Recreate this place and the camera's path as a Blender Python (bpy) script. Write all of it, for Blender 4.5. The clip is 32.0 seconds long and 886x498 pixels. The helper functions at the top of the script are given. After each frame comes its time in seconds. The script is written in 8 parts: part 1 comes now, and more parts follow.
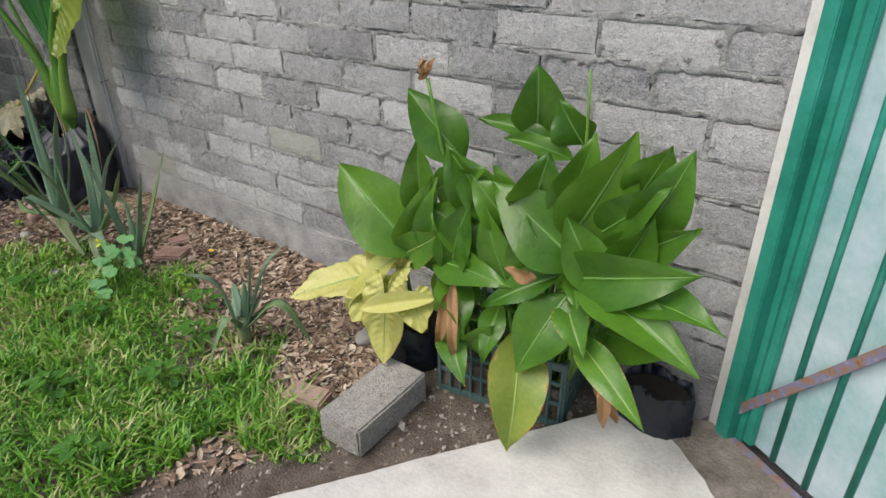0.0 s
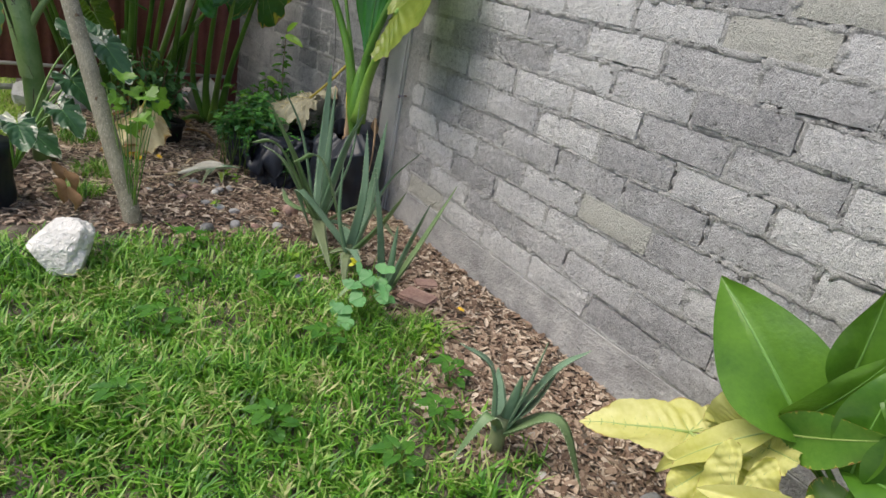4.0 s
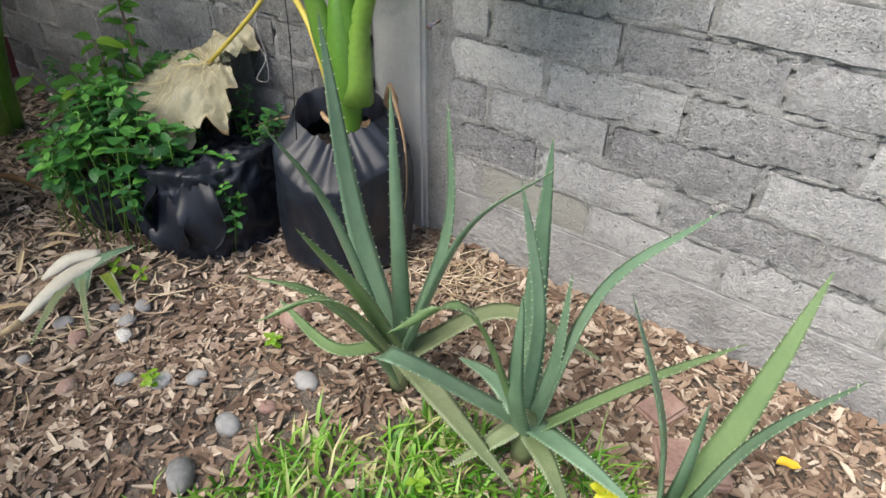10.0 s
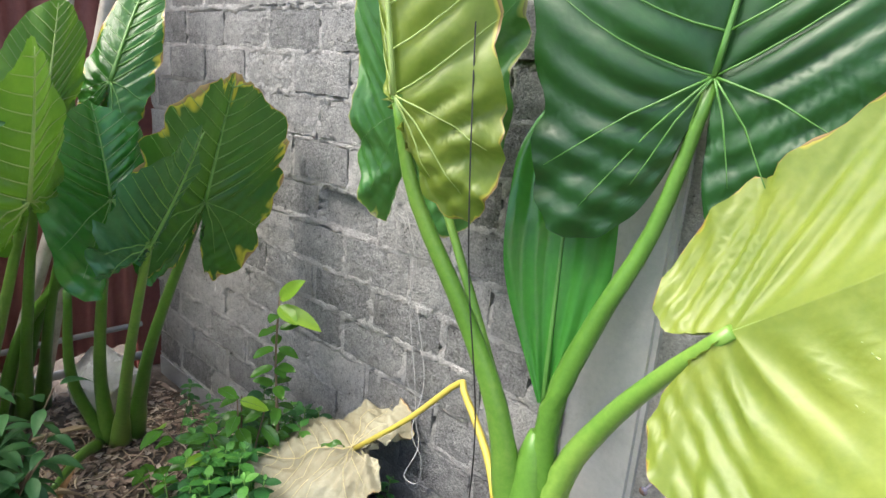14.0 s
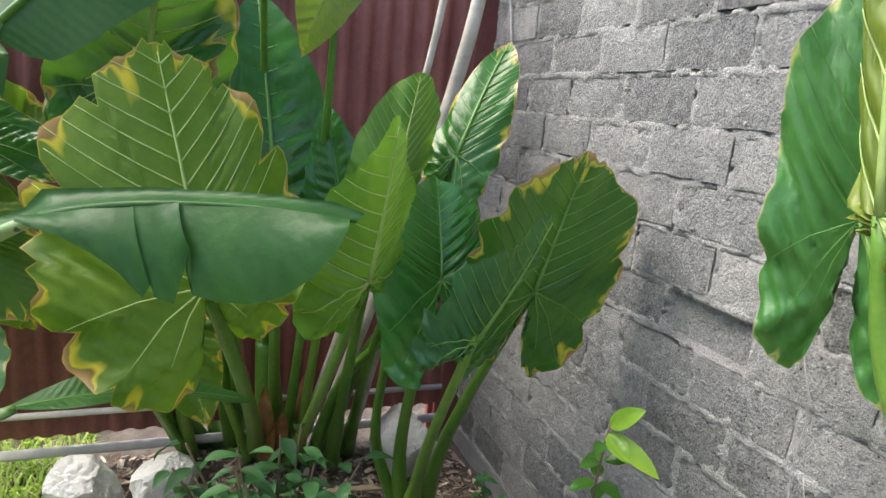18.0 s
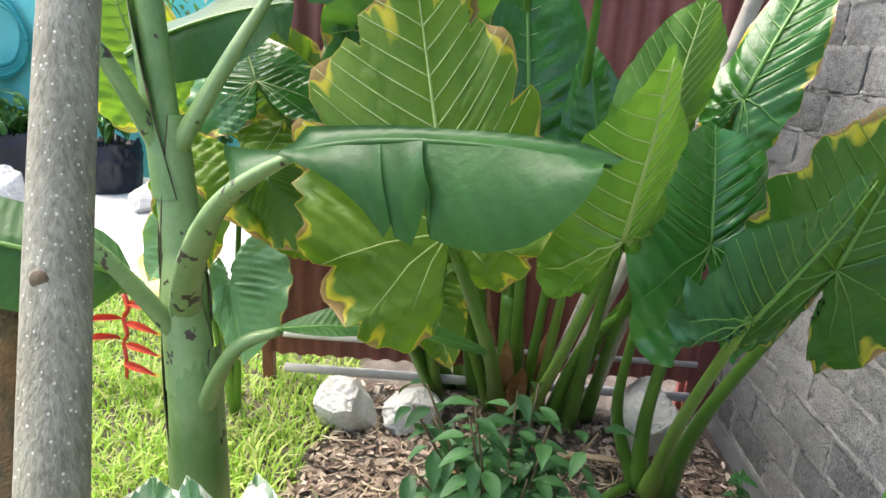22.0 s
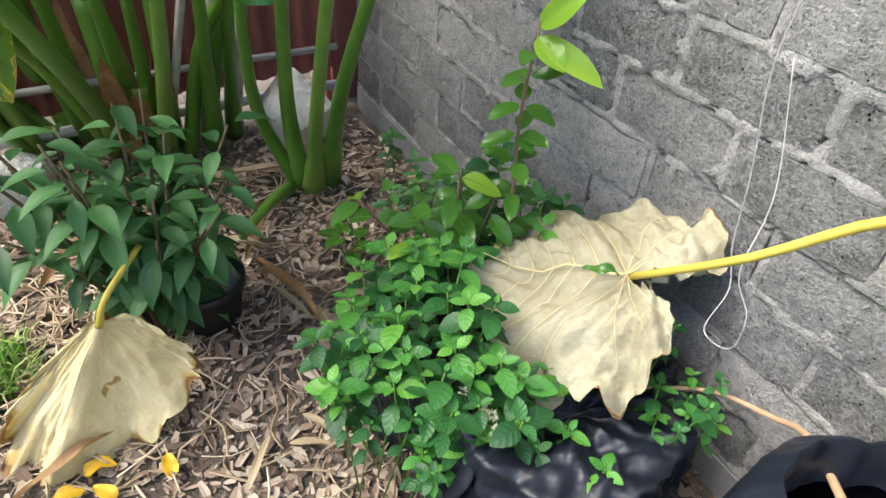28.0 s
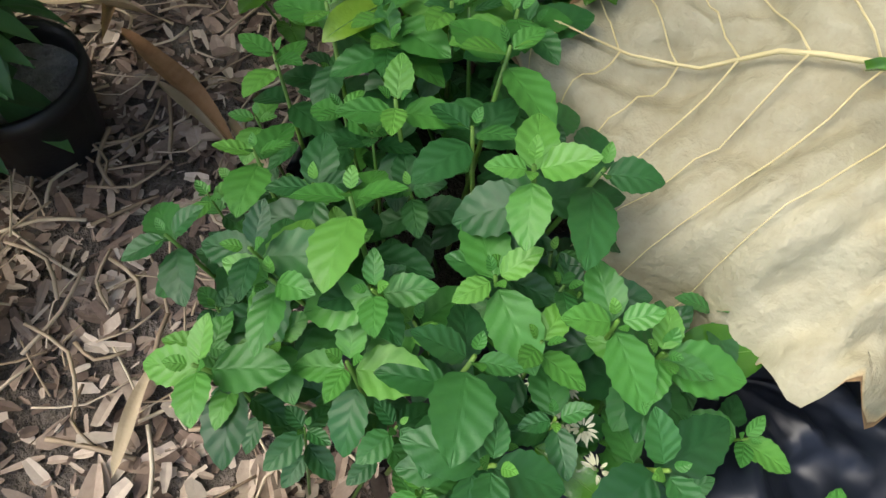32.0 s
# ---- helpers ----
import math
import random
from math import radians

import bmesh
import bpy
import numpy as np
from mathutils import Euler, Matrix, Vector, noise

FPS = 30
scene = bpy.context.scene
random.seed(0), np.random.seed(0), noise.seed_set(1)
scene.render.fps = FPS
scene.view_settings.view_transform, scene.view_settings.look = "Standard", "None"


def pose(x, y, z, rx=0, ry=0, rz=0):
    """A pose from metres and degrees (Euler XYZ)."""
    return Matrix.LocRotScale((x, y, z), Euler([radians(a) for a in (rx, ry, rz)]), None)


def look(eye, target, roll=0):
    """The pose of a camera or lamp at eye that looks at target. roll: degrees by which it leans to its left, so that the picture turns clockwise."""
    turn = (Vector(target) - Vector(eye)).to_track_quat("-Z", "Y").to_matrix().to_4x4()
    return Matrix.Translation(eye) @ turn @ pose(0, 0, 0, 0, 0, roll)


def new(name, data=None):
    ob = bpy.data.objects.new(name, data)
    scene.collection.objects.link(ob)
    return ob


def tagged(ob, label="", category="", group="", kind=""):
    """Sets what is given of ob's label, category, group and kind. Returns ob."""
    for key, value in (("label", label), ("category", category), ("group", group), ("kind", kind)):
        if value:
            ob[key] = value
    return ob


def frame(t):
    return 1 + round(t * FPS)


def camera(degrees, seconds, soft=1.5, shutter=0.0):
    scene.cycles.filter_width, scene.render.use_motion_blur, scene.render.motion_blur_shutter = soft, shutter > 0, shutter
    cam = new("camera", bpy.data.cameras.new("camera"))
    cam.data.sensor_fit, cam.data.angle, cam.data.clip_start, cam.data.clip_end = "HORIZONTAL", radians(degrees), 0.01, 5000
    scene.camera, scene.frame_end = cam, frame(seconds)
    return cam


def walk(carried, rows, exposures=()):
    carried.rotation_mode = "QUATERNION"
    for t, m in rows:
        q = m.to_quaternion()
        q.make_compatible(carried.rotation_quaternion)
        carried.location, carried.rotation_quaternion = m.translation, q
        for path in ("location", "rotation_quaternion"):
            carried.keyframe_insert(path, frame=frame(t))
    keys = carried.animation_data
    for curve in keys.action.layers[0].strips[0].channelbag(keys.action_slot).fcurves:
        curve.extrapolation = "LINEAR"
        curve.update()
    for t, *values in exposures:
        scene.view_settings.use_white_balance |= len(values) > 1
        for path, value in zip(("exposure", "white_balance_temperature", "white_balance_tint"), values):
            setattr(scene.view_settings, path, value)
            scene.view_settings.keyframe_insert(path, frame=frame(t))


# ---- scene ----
cam = camera(70.2, 32.0)
WALK = [
    (0, (0.200, -0.065, 1.676), (-0.865, 1.344, 0.738), -0.6),
    (0.5, (0.198, -0.072, 1.662), (-0.912, 1.302, 0.724), 2.7),
    (1, (0.203, -0.075, 1.655), (-0.946, 1.252, 0.696), 2.9),
    (1.5, (0.200, -0.083, 1.660), (-0.973, 1.218, 0.695), 3.2),
    (2, (0.187, -0.089, 1.671), (-1.004, 1.190, 0.698), 3.4),
    (2.5, (0.110, -0.123, 1.677), (-1.176, 1.077, 0.725), 5.4),
    (3, (-0.101, -0.088, 1.592), (-1.559, 0.883, 0.626), 4.6),
    (3.5, (-0.367, -0.073, 1.481), (-1.882, 0.982, 0.711), 10.1),
    (5.5, (-1.564, -0.015, 1.395), (-2.930, 1.205, 0.592), 12.7),
    (6, (-1.804, 0.133, 1.371), (-3.241, 1.241, 0.530), 14.0),
    (6.5, (-1.972, 0.194, 1.352), (-3.268, 1.433, 0.464), 11.5),
    (7, (-2.216, 0.216, 1.321), (-3.494, 1.515, 0.496), 5.5),
    (7.5, (-2.441, 0.378, 1.260), (-3.660, 1.664, 0.333), 6.3),
    (8, (-2.642, 0.423, 1.273), (-3.764, 1.658, 0.171), 5.0),
    (8.5, (-2.785, 0.388, 1.254), (-3.521, 1.802, 0.046), -4.1),
    (9, (-2.738, 0.416, 1.237), (-3.357, 1.774, -0.093), -5.0),
    (9.5, (-2.712, 0.429, 1.260), (-3.356, 1.750, -0.097), -6.3),
    (10, (-2.829, 0.415, 1.330), (-3.779, 1.702, 0.128), 0.9),
    (10.5, (-2.902, 0.320, 1.324), (-4.254, 1.474, 0.407), 5.1),
    (11, (-3.002, 0.222, 1.333), (-4.468, 1.332, 0.544), 7.7),
    (11.5, (-3.092, 0.212, 1.317), (-4.522, 1.321, 0.465), 8.8),
    (12, (-3.217, 0.383, 1.309), (-4.675, 1.408, 0.401), 9.7),
    (12.5, (-3.359, 0.490, 1.421), (-4.906, 1.295, 0.442), 8.7),
    (13, (-3.461, 0.520, 1.468), (-4.992, 1.625, 0.806), 7.0),
    (13.5, (-3.434, 0.602, 1.524), (-4.857, 1.891, 0.963), 4.4),
    (15.5, (-3.276, 0.771, 1.706), (-4.762, 2.078, 1.421), 6.6),
    (16, (-3.300, 0.705, 1.687), (-5.002, 1.724, 1.436), 1.3),
    (16.5, (-3.394, 0.624, 1.626), (-5.208, 1.411, 1.324), 2.9),
    (17, (-3.573, 0.599, 1.611), (-5.379, 1.422, 1.365), 3.8),
    (17.5, (-3.601, 0.644, 1.659), (-5.409, 1.437, 1.344), 4.8),
    (18, (-3.775, 0.699, 1.635), (-5.648, 1.247, 1.196), 5.5),
    (18.5, (-3.842, 0.767, 1.622), (-5.766, 0.959, 1.109), 5.6),
    (19, (-3.878, 0.778, 1.630), (-5.808, 0.861, 1.111), 4.3),
    (19.5, (-3.898, 0.745, 1.607), (-5.806, 0.747, 1.008), 3.6),
    (20, (-3.901, 0.729, 1.592), (-5.768, 0.632, 0.881), 4.8),
    (20.5, (-3.883, 0.710, 1.583), (-5.729, 0.482, 0.847), 4.6),
    (21, (-3.881, 0.683, 1.586), (-5.742, 0.417, 0.903), 3.5),
    (21.5, (-3.886, 0.721, 1.593), (-5.757, 0.445, 0.941), 3.5),
    (22, (-3.897, 0.724, 1.592), (-5.782, 0.493, 0.965), 3.4),
    (22.5, (-3.907, 0.734, 1.562), (-5.789, 0.830, 0.892), 1.7),
    (23, (-3.906, 0.782, 1.555), (-5.735, 1.200, 0.863), 2.4),
    (23.5, (-3.872, 0.834, 1.524), (-5.697, 1.349, 0.886), 3.2),
    (24, (-3.873, 0.863, 1.539), (-5.690, 1.426, 0.924), 2.5),
    (24.5, (-3.883, 0.871, 1.527), (-5.715, 1.366, 0.894), 2.8),
    (26.5, (-3.850, 0.900, 1.491), (-5.610, 1.362, 0.661), 1.5),
    (27, (-3.835, 0.908, 1.426), (-5.520, 1.321, 0.432), 0.1),
    (27.5, (-3.914, 0.915, 1.374), (-5.471, 1.500, 0.263), 2.4),
    (28, (-4.061, 0.895, 1.315), (-5.446, 1.581, 0.045), 4.0),
    (28.5, (-4.182, 0.940, 1.271), (-5.386, 1.664, -0.152), 5.9),
    (29, (-4.368, 1.044, 1.178), (-5.536, 1.723, -0.298), 8.3),
    (29.5, (-4.458, 1.092, 1.142), (-5.581, 1.694, -0.400), 8.4),
    (30, (-4.520, 1.100, 1.061), (-5.497, 1.723, -0.570), 10.9),
    (30.5, (-4.553, 1.124, 0.959), (-5.452, 1.741, -0.717), 12.4),
    (31, (-4.562, 1.128, 0.916), (-5.458, 1.710, -0.775), 8.9),
    (31.5, (-4.575, 1.132, 0.882), (-5.463, 1.696, -0.819), 8.7),
    (32, (-4.582, 1.131, 0.848), (-5.444, 1.627, -0.887), 5.9),
]
EXPOSURES = [(0.0, 0.24), (3.5, 0.38), (6.0, 0.55), (7.0, 0.6), (8.0, 1.05), (9.0, 0.98), (10.0, 0.9), (10.5, 1.15), (11.0, 1.35), (12.0, 1.5), (13.0, 1.72), (15.5, 1.3), (16.5, 1.3), (18.0, 1.48), (19.0, 2.0), (20.0, 2.0), (21.0, 1.8), (22.0, 1.85), (24.0, 2.2), (28.0, 1.8), (30.0, 1.32), (32.0, 1.34)]
walk(cam, [(t, look(eye, target, roll)) for t, eye, target, roll in WALK], EXPOSURES)

# ---- world and sun ----
world = bpy.data.worlds.new("sky")
scene.world = world
world.use_nodes = True
sky = world.node_tree.nodes.new("ShaderNodeTexSky")
sky.sky_type = 'NISHITA'
sky.sun_disc = False
SUN_EL, SUN_AZ = radians(55), radians(200)
sky.sun_elevation, sky.sun_rotation = SUN_EL, SUN_AZ
sky.air_density, sky.dust_density, sky.ozone_density = 0.75, 3.0, 0.8
bg = world.node_tree.nodes["Background"]
bg.inputs["Strength"].default_value = 0.15
world.node_tree.links.new(sky.outputs["Color"], bg.inputs["Color"])
sun = new("sun", bpy.data.lights.new("sun", 'SUN'))
sun.data.energy, sun.data.angle, sun.data.color = 2.0, radians(42), (1.0, 0.94, 0.83)
SUN_DIR = Vector((math.sin(SUN_AZ) * math.cos(SUN_EL), math.cos(SUN_AZ) * math.cos(SUN_EL), math.sin(SUN_EL)))
sun.matrix_world = look(SUN_DIR * 20, (0, 0, 0))

# ---- materials ----


def ramp(nt, pts):
    r = nt.nodes.new("ShaderNodeValToRGB")
    el = r.color_ramp.elements
    while len(el) < len(pts):
        el.new(0.5)
    for e, (p, c) in zip(el, pts):
        e.position, e.color = p, (*c, 1)
    return r


def noise_node(nt, vec, scale, detail=4.0, rough=0.55):
    n = nt.nodes.new("ShaderNodeTexNoise")
    n.inputs["Scale"].default_value, n.inputs["Detail"].default_value, n.inputs["Roughness"].default_value = scale, detail, rough
    if vec is not None:
        nt.links.new(vec, n.inputs["Vector"])
    return n


def math_node(nt, op, a, b=None, c=None):
    m = nt.nodes.new("ShaderNodeMath")
    m.operation = op
    for i, v in enumerate((a, b, c)):
        if v is None:
            continue
        if isinstance(v, (int, float)):
            m.inputs[i].default_value = v
        else:
            nt.links.new(v, m.inputs[i])
    return m.outputs[0]


def mix_color(nt, fac, a, b, blend='MIX'):
    m = nt.nodes.new("ShaderNodeMix")
    m.data_type, m.blend_type = 'RGBA', blend
    for key, v in ((0, fac), (6, a), (7, b)):
        if isinstance(v, (int, float)):
            m.inputs[key].default_value = v
        elif isinstance(v, tuple):
            m.inputs[key].default_value = (*v, 1)
        else:
            nt.links.new(v, m.inputs[key])
    return m.outputs[2]


def base(name):
    m = bpy.data.materials.new(name)
    m.use_nodes = True
    nt = m.node_tree
    return m, nt, nt.nodes["Principled BSDF"]


def bump(nt, bsdf, height, strength=0.4, dist=0.01):
    b = nt.nodes.new("ShaderNodeBump")
    b.inputs["Strength"].default_value, b.inputs["Distance"].default_value = strength, dist
    nt.links.new(height, b.inputs["Height"])
    nt.links.new(b.outputs[0], bsdf.inputs["Normal"])


def surface(name, cols, big=3.0, fine=60.0, rough=0.8, bump_s=0.4, bump_d=0.004, vary=0.25, space='pos', metal=0.0, island=False):
    """A two-scale noise surface: broad stains through a colour ramp, fine grain in colour and relief."""
    m, nt, bs = base(name)
    if space == 'pos':
        vec = nt.nodes.new("ShaderNodeNewGeometry").outputs["Position"]
    else:
        vec = nt.nodes.new("ShaderNodeTexCoord").outputs["Object"]
    n1, n2 = noise_node(nt, vec, big, 5), noise_node(nt, vec, fine, 3, 0.7)
    if island:
        rnd = nt.nodes.new("ShaderNodeNewGeometry").outputs["Random Per Island"]
    else:
        rnd = nt.nodes.new("ShaderNodeObjectInfo").outputs["Random"]
    v = math_node(nt, 'MULTIPLY_ADD', rnd, vary, math_node(nt, 'MULTIPLY', n1.outputs[0], 1 - vary))
    v = math_node(nt, 'MULTIPLY_ADD', n2.outputs[0], 0.35, math_node(nt, 'SUBTRACT', v, 0.175))
    k = len(cols) - 1
    r = ramp(nt, [(0.25 + 0.5 * i / max(k, 1), c) for i, c in enumerate(cols)])
    nt.links.new(v, r.inputs[0])
    nt.links.new(r.outputs[0], bs.inputs["Base Color"])
    bs.inputs["Roughness"].default_value = rough
    bs.inputs["Metallic"].default_value = metal
    bump(nt, bs, n2.outputs[0], bump_s, bump_d)
    return m


def island_surface(name, cols, rough=0.8, fine=90.0, translucent=0.0, bump_s=0.3, patches=False):
    """Loose small pieces joined in one mesh: each island its own tint."""
    m, nt, bs = base(name)
    g = nt.nodes.new("ShaderNodeNewGeometry")
    n = noise_node(nt, g.outputs["Position"], fine, 3)
    v = math_node(nt, 'MULTIPLY_ADD', n.outputs[0], 0.3, math_node(nt, 'MULTIPLY', g.outputs["Random Per Island"], 0.85))
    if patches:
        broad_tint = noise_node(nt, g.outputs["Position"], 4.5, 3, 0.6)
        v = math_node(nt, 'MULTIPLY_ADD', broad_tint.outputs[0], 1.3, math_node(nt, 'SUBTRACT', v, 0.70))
    k = len(cols) - 1
    r = ramp(nt, [(i / k, c) for i, c in enumerate(cols)])
    nt.links.new(v, r.inputs[0])
    nt.links.new(r.outputs[0], bs.inputs["Base Color"])
    bs.inputs["Roughness"].default_value = rough
    bump(nt, bs, n.outputs[0], bump_s, 0.003)
    if translucent:
        add_translucent(nt, bs, r.outputs[0], translucent)
    return m


def add_translucent(nt, bs, color, amount):
    tr = nt.nodes.new("ShaderNodeBsdfTranslucent")
    nt.links.new(mix_color(nt, 0.45, color, (0.28, 0.5, 0.05)), tr.inputs["Color"])
    mx = nt.nodes.new("ShaderNodeMixShader")
    mx.inputs[0].default_value = amount
    nt.links.new(bs.outputs[0], mx.inputs[1])
    nt.links.new(tr.outputs[0], mx.inputs[2])
    nt.links.new(mx.outputs[0], nt.nodes["Material Output"].inputs["Surface"])


def leaf_material(name, dark, light, margin=None, margin_w=0.06, rough=0.35, translucent=0.25, coat=0.0, patch=None, ribs=0.0, relief=0.38, sheen=0.5):
    """Leaf blade: UV x runs from the stalk (0) to the margin (1); blotches at two scales; a dry margin where the leaf has one."""
    m, nt, bs = base(name)
    tc = nt.nodes.new("ShaderNodeTexCoord")
    n1, n2 = noise_node(nt, tc.outputs["Object"], 6, 4), noise_node(nt, tc.outputs["Object"], 70, 3)
    oi = nt.nodes.new("ShaderNodeObjectInfo").outputs["Random"]
    v = math_node(nt, 'MULTIPLY_ADD', oi, 0.3, math_node(nt, 'MULTIPLY_ADD', n2.outputs[0], 0.35, math_node(nt, 'MULTIPLY_ADD', n1.outputs[0], 1.15, -0.36)))
    r = ramp(nt, [(0.25, dark), (0.85, light)])
    nt.links.new(v, r.inputs[0])
    col = r.outputs[0]
    if margin:
        uv = nt.nodes.new("ShaderNodeUVMap")
        uv.uv_map = "edge"
        sp = nt.nodes.new("ShaderNodeSeparateXYZ")
        nt.links.new(uv.outputs[0], sp.inputs[0])
        cb = nt.nodes.new("ShaderNodeCombineXYZ")
        nt.links.new(math_node(nt, 'MULTIPLY', sp.outputs[1], 30.0), cb.inputs[0])
        nt.links.new(math_node(nt, 'MULTIPLY', oi, 37.0), cb.inputs[1])
        nt.links.new(math_node(nt, 'MULTIPLY', sp.outputs[0], 2.0), cb.inputs[2])
        n3 = noise_node(nt, cb.outputs[0], 1.0, 2)
        reach = math_node(nt, 'MULTIPLY_ADD', math_node(nt, 'MAXIMUM', math_node(nt, 'SUBTRACT', n3.outputs[0], 0.49), 0.0), margin_w * 18, margin_w * 0.10)
        away = math_node(nt, 'MULTIPLY_ADD', n1.outputs[0], 0.03, math_node(nt, 'SUBTRACT', 0.985, sp.outputs[0]))
        k = math_node(nt, 'DIVIDE', away, reach)
        tint = ramp(nt, [(0.0, margin[1]), (0.30, tuple(0.5 * c for c in margin[1])), (0.42, margin[0]), (1.0, margin[0])])
        nt.links.new(k, tint.inputs[0])
        fac = ramp(nt, [(0.5, (1, 1, 1)), (1.0, (0, 0, 0))])
        nt.links.new(k, fac.inputs[0])
        col = mix_color(nt, fac.outputs[0], col, tint.outputs[0])
    if ribs:
        uvr = nt.nodes.new("ShaderNodeUVMap")
        uvr.uv_map = "edge"
        spr = nt.nodes.new("ShaderNodeSeparateXYZ")
        nt.links.new(uvr.outputs[0], spr.inputs[0])
        run = math_node(nt, 'SUBTRACT', spr.outputs[1], math_node(nt, 'MULTIPLY', spr.outputs[0], 0.06))
        wav = math_node(nt, 'SINE', math_node(nt, 'MULTIPLY_ADD', n1.outputs[0], 2.0, math_node(nt, 'MULTIPLY', run, ribs)))
        tone = math_node(nt, 'MULTIPLY_ADD', wav, 0.03, 0.97)
        shade = nt.nodes.new("ShaderNodeCombineXYZ")
        for q in range(3):
            nt.links.new(tone, shade.inputs[q])
        col = mix_color(nt, 1.0, col, shade.outputs[0], 'MULTIPLY')
    if patch:
        np_ = noise_node(nt, tc.outputs["Object"], patch[1], 3, 0.6)
        pf = ramp(nt, [(patch[2], (0, 0, 0)), (patch[2] + 0.012, (1, 1, 1))])
        nt.links.new(math_node(nt, 'MULTIPLY_ADD', oi, 0.12, np_.outputs[0]), pf.inputs[0])
        col = mix_color(nt, pf.outputs[0], col, patch[0])
    nt.links.new(col, bs.inputs["Base Color"])
    bs.inputs["Roughness"].default_value = rough
    bs.inputs["Coat Weight"].default_value = coat
    bs.inputs["Specular IOR Level"].default_value = sheen
    height = math_node(nt, 'MULTIPLY_ADD', n1.outputs[0], 2.0, n2.outputs[0])
    if ribs:
        height = math_node(nt, 'MULTIPLY_ADD', wav, 0.2, height)
    bump(nt, bs, height, relief, 0.004)
    if translucent:
        add_translucent(nt, bs, col, translucent)
    return m


def veined_material(name, cols):
    """Small crinkled leaves: sunken side veins from the UV, each leaf its own tint."""
    m, nt, bs = base(name)
    g = nt.nodes.new("ShaderNodeNewGeometry")
    uv = nt.nodes.new("ShaderNodeUVMap")
    uv.uv_map = "edge"
    sp = nt.nodes.new("ShaderNodeSeparateXYZ")
    nt.links.new(uv.outputs[0], sp.inputs[0])
    w = math_node(nt, 'SINE', math_node(nt, 'MULTIPLY', math_node(nt, 'SUBTRACT', sp.outputs[1], math_node(nt, 'MULTIPLY', sp.outputs[0], 0.25)), 30.0))
    rib = ramp(nt, [(0.0, (0, 0, 0)), (0.12, (1, 1, 1))])
    nt.links.new(sp.outputs[0], rib.inputs[0])
    relief = math_node(nt, 'MULTIPLY', math_node(nt, 'MULTIPLY_ADD', w, 0.5, 0.5), rib.outputs[0])
    n = noise_node(nt, g.outputs["Position"], 140, 3)
    v = math_node(nt, 'MULTIPLY_ADD', n.outputs[0], 0.25, math_node(nt, 'MULTIPLY', nt.nodes.new("ShaderNodeObjectInfo").outputs["Random"], 0.85))
    v = math_node(nt, 'MULTIPLY_ADD', relief, -0.03, math_node(nt, 'ADD', v, 0.015))
    r = ramp(nt, [(i / (len(cols) - 1), c) for i, c in enumerate(cols)])
    nt.links.new(v, r.inputs[0])
    nt.links.new(r.outputs[0], bs.inputs["Base Color"])
    bs.inputs["Roughness"].default_value = 0.45
    bump(nt, bs, math_node(nt, 'MULTIPLY_ADD', n.outputs[0], 0.4, relief), 0.35, 0.0015)
    add_translucent(nt, bs, r.outputs[0], 0.15)
    return m


def block_material(name, cols, pit=1.0, grit=1.1):
    """Bare concrete block: grey tint by block, pits and coarse grain."""
    m, nt, bs = base(name)
    pos = nt.nodes.new("ShaderNodeNewGeometry").outputs["Position"]
    oi = nt.nodes.new("ShaderNodeObjectInfo").outputs["Random"]
    n1, n2, n3 = noise_node(nt, pos, 5, 5), noise_node(nt, pos, 140, 4, 0.75), noise_node(nt, pos, 38, 5, 0.7)
    v = math_node(nt, 'MULTIPLY_ADD', oi, 0.42, math_node(nt, 'MULTIPLY', n1.outputs[0], 0.5))
    v = math_node(nt, 'MULTIPLY_ADD', n3.outputs[0], 0.8, math_node(nt, 'SUBTRACT', v, 0.35))
    v = math_node(nt, 'MULTIPLY_ADD', n2.outputs[0], grit, math_node(nt, 'SUBTRACT', v, grit / 2))
    r = ramp(nt, [(0.15 + 0.7 * i / (len(cols) - 1), c) for i, c in enumerate(cols)])
    nt.links.new(v, r.inputs[0])
    vor = nt.nodes.new("ShaderNodeTexVoronoi")
    vor.inputs["Scale"].default_value = 78
    nt.links.new(pos, vor.inputs["Vector"])
    pits = ramp(nt, [(0.06, (0.10, 0.10, 0.10)), (0.17, (1, 1, 1))])
    nt.links.new(math_node(nt, 'ADD', vor.outputs["Distance"], math_node(nt, 'MULTIPLY_ADD', n3.outputs[0], 0.7, -0.33)), pits.inputs[0])
    nt.links.new(mix_color(nt, min(1.0, 0.85 * pit), r.outputs[0], pits.outputs[0], 'MULTIPLY'), bs.inputs["Base Color"])
    bs.inputs["Roughness"].default_value = 0.95
    bs.inputs["Specular IOR Level"].default_value = 0.2
    h = math_node(nt, 'MULTIPLY_ADD', pits.outputs[0], 0.8, math_node(nt, 'MULTIPLY_ADD', n2.outputs[0], 1.1, n3.outputs[0]))
    bump(nt, bs, h, 1.0, 0.016)
    return m


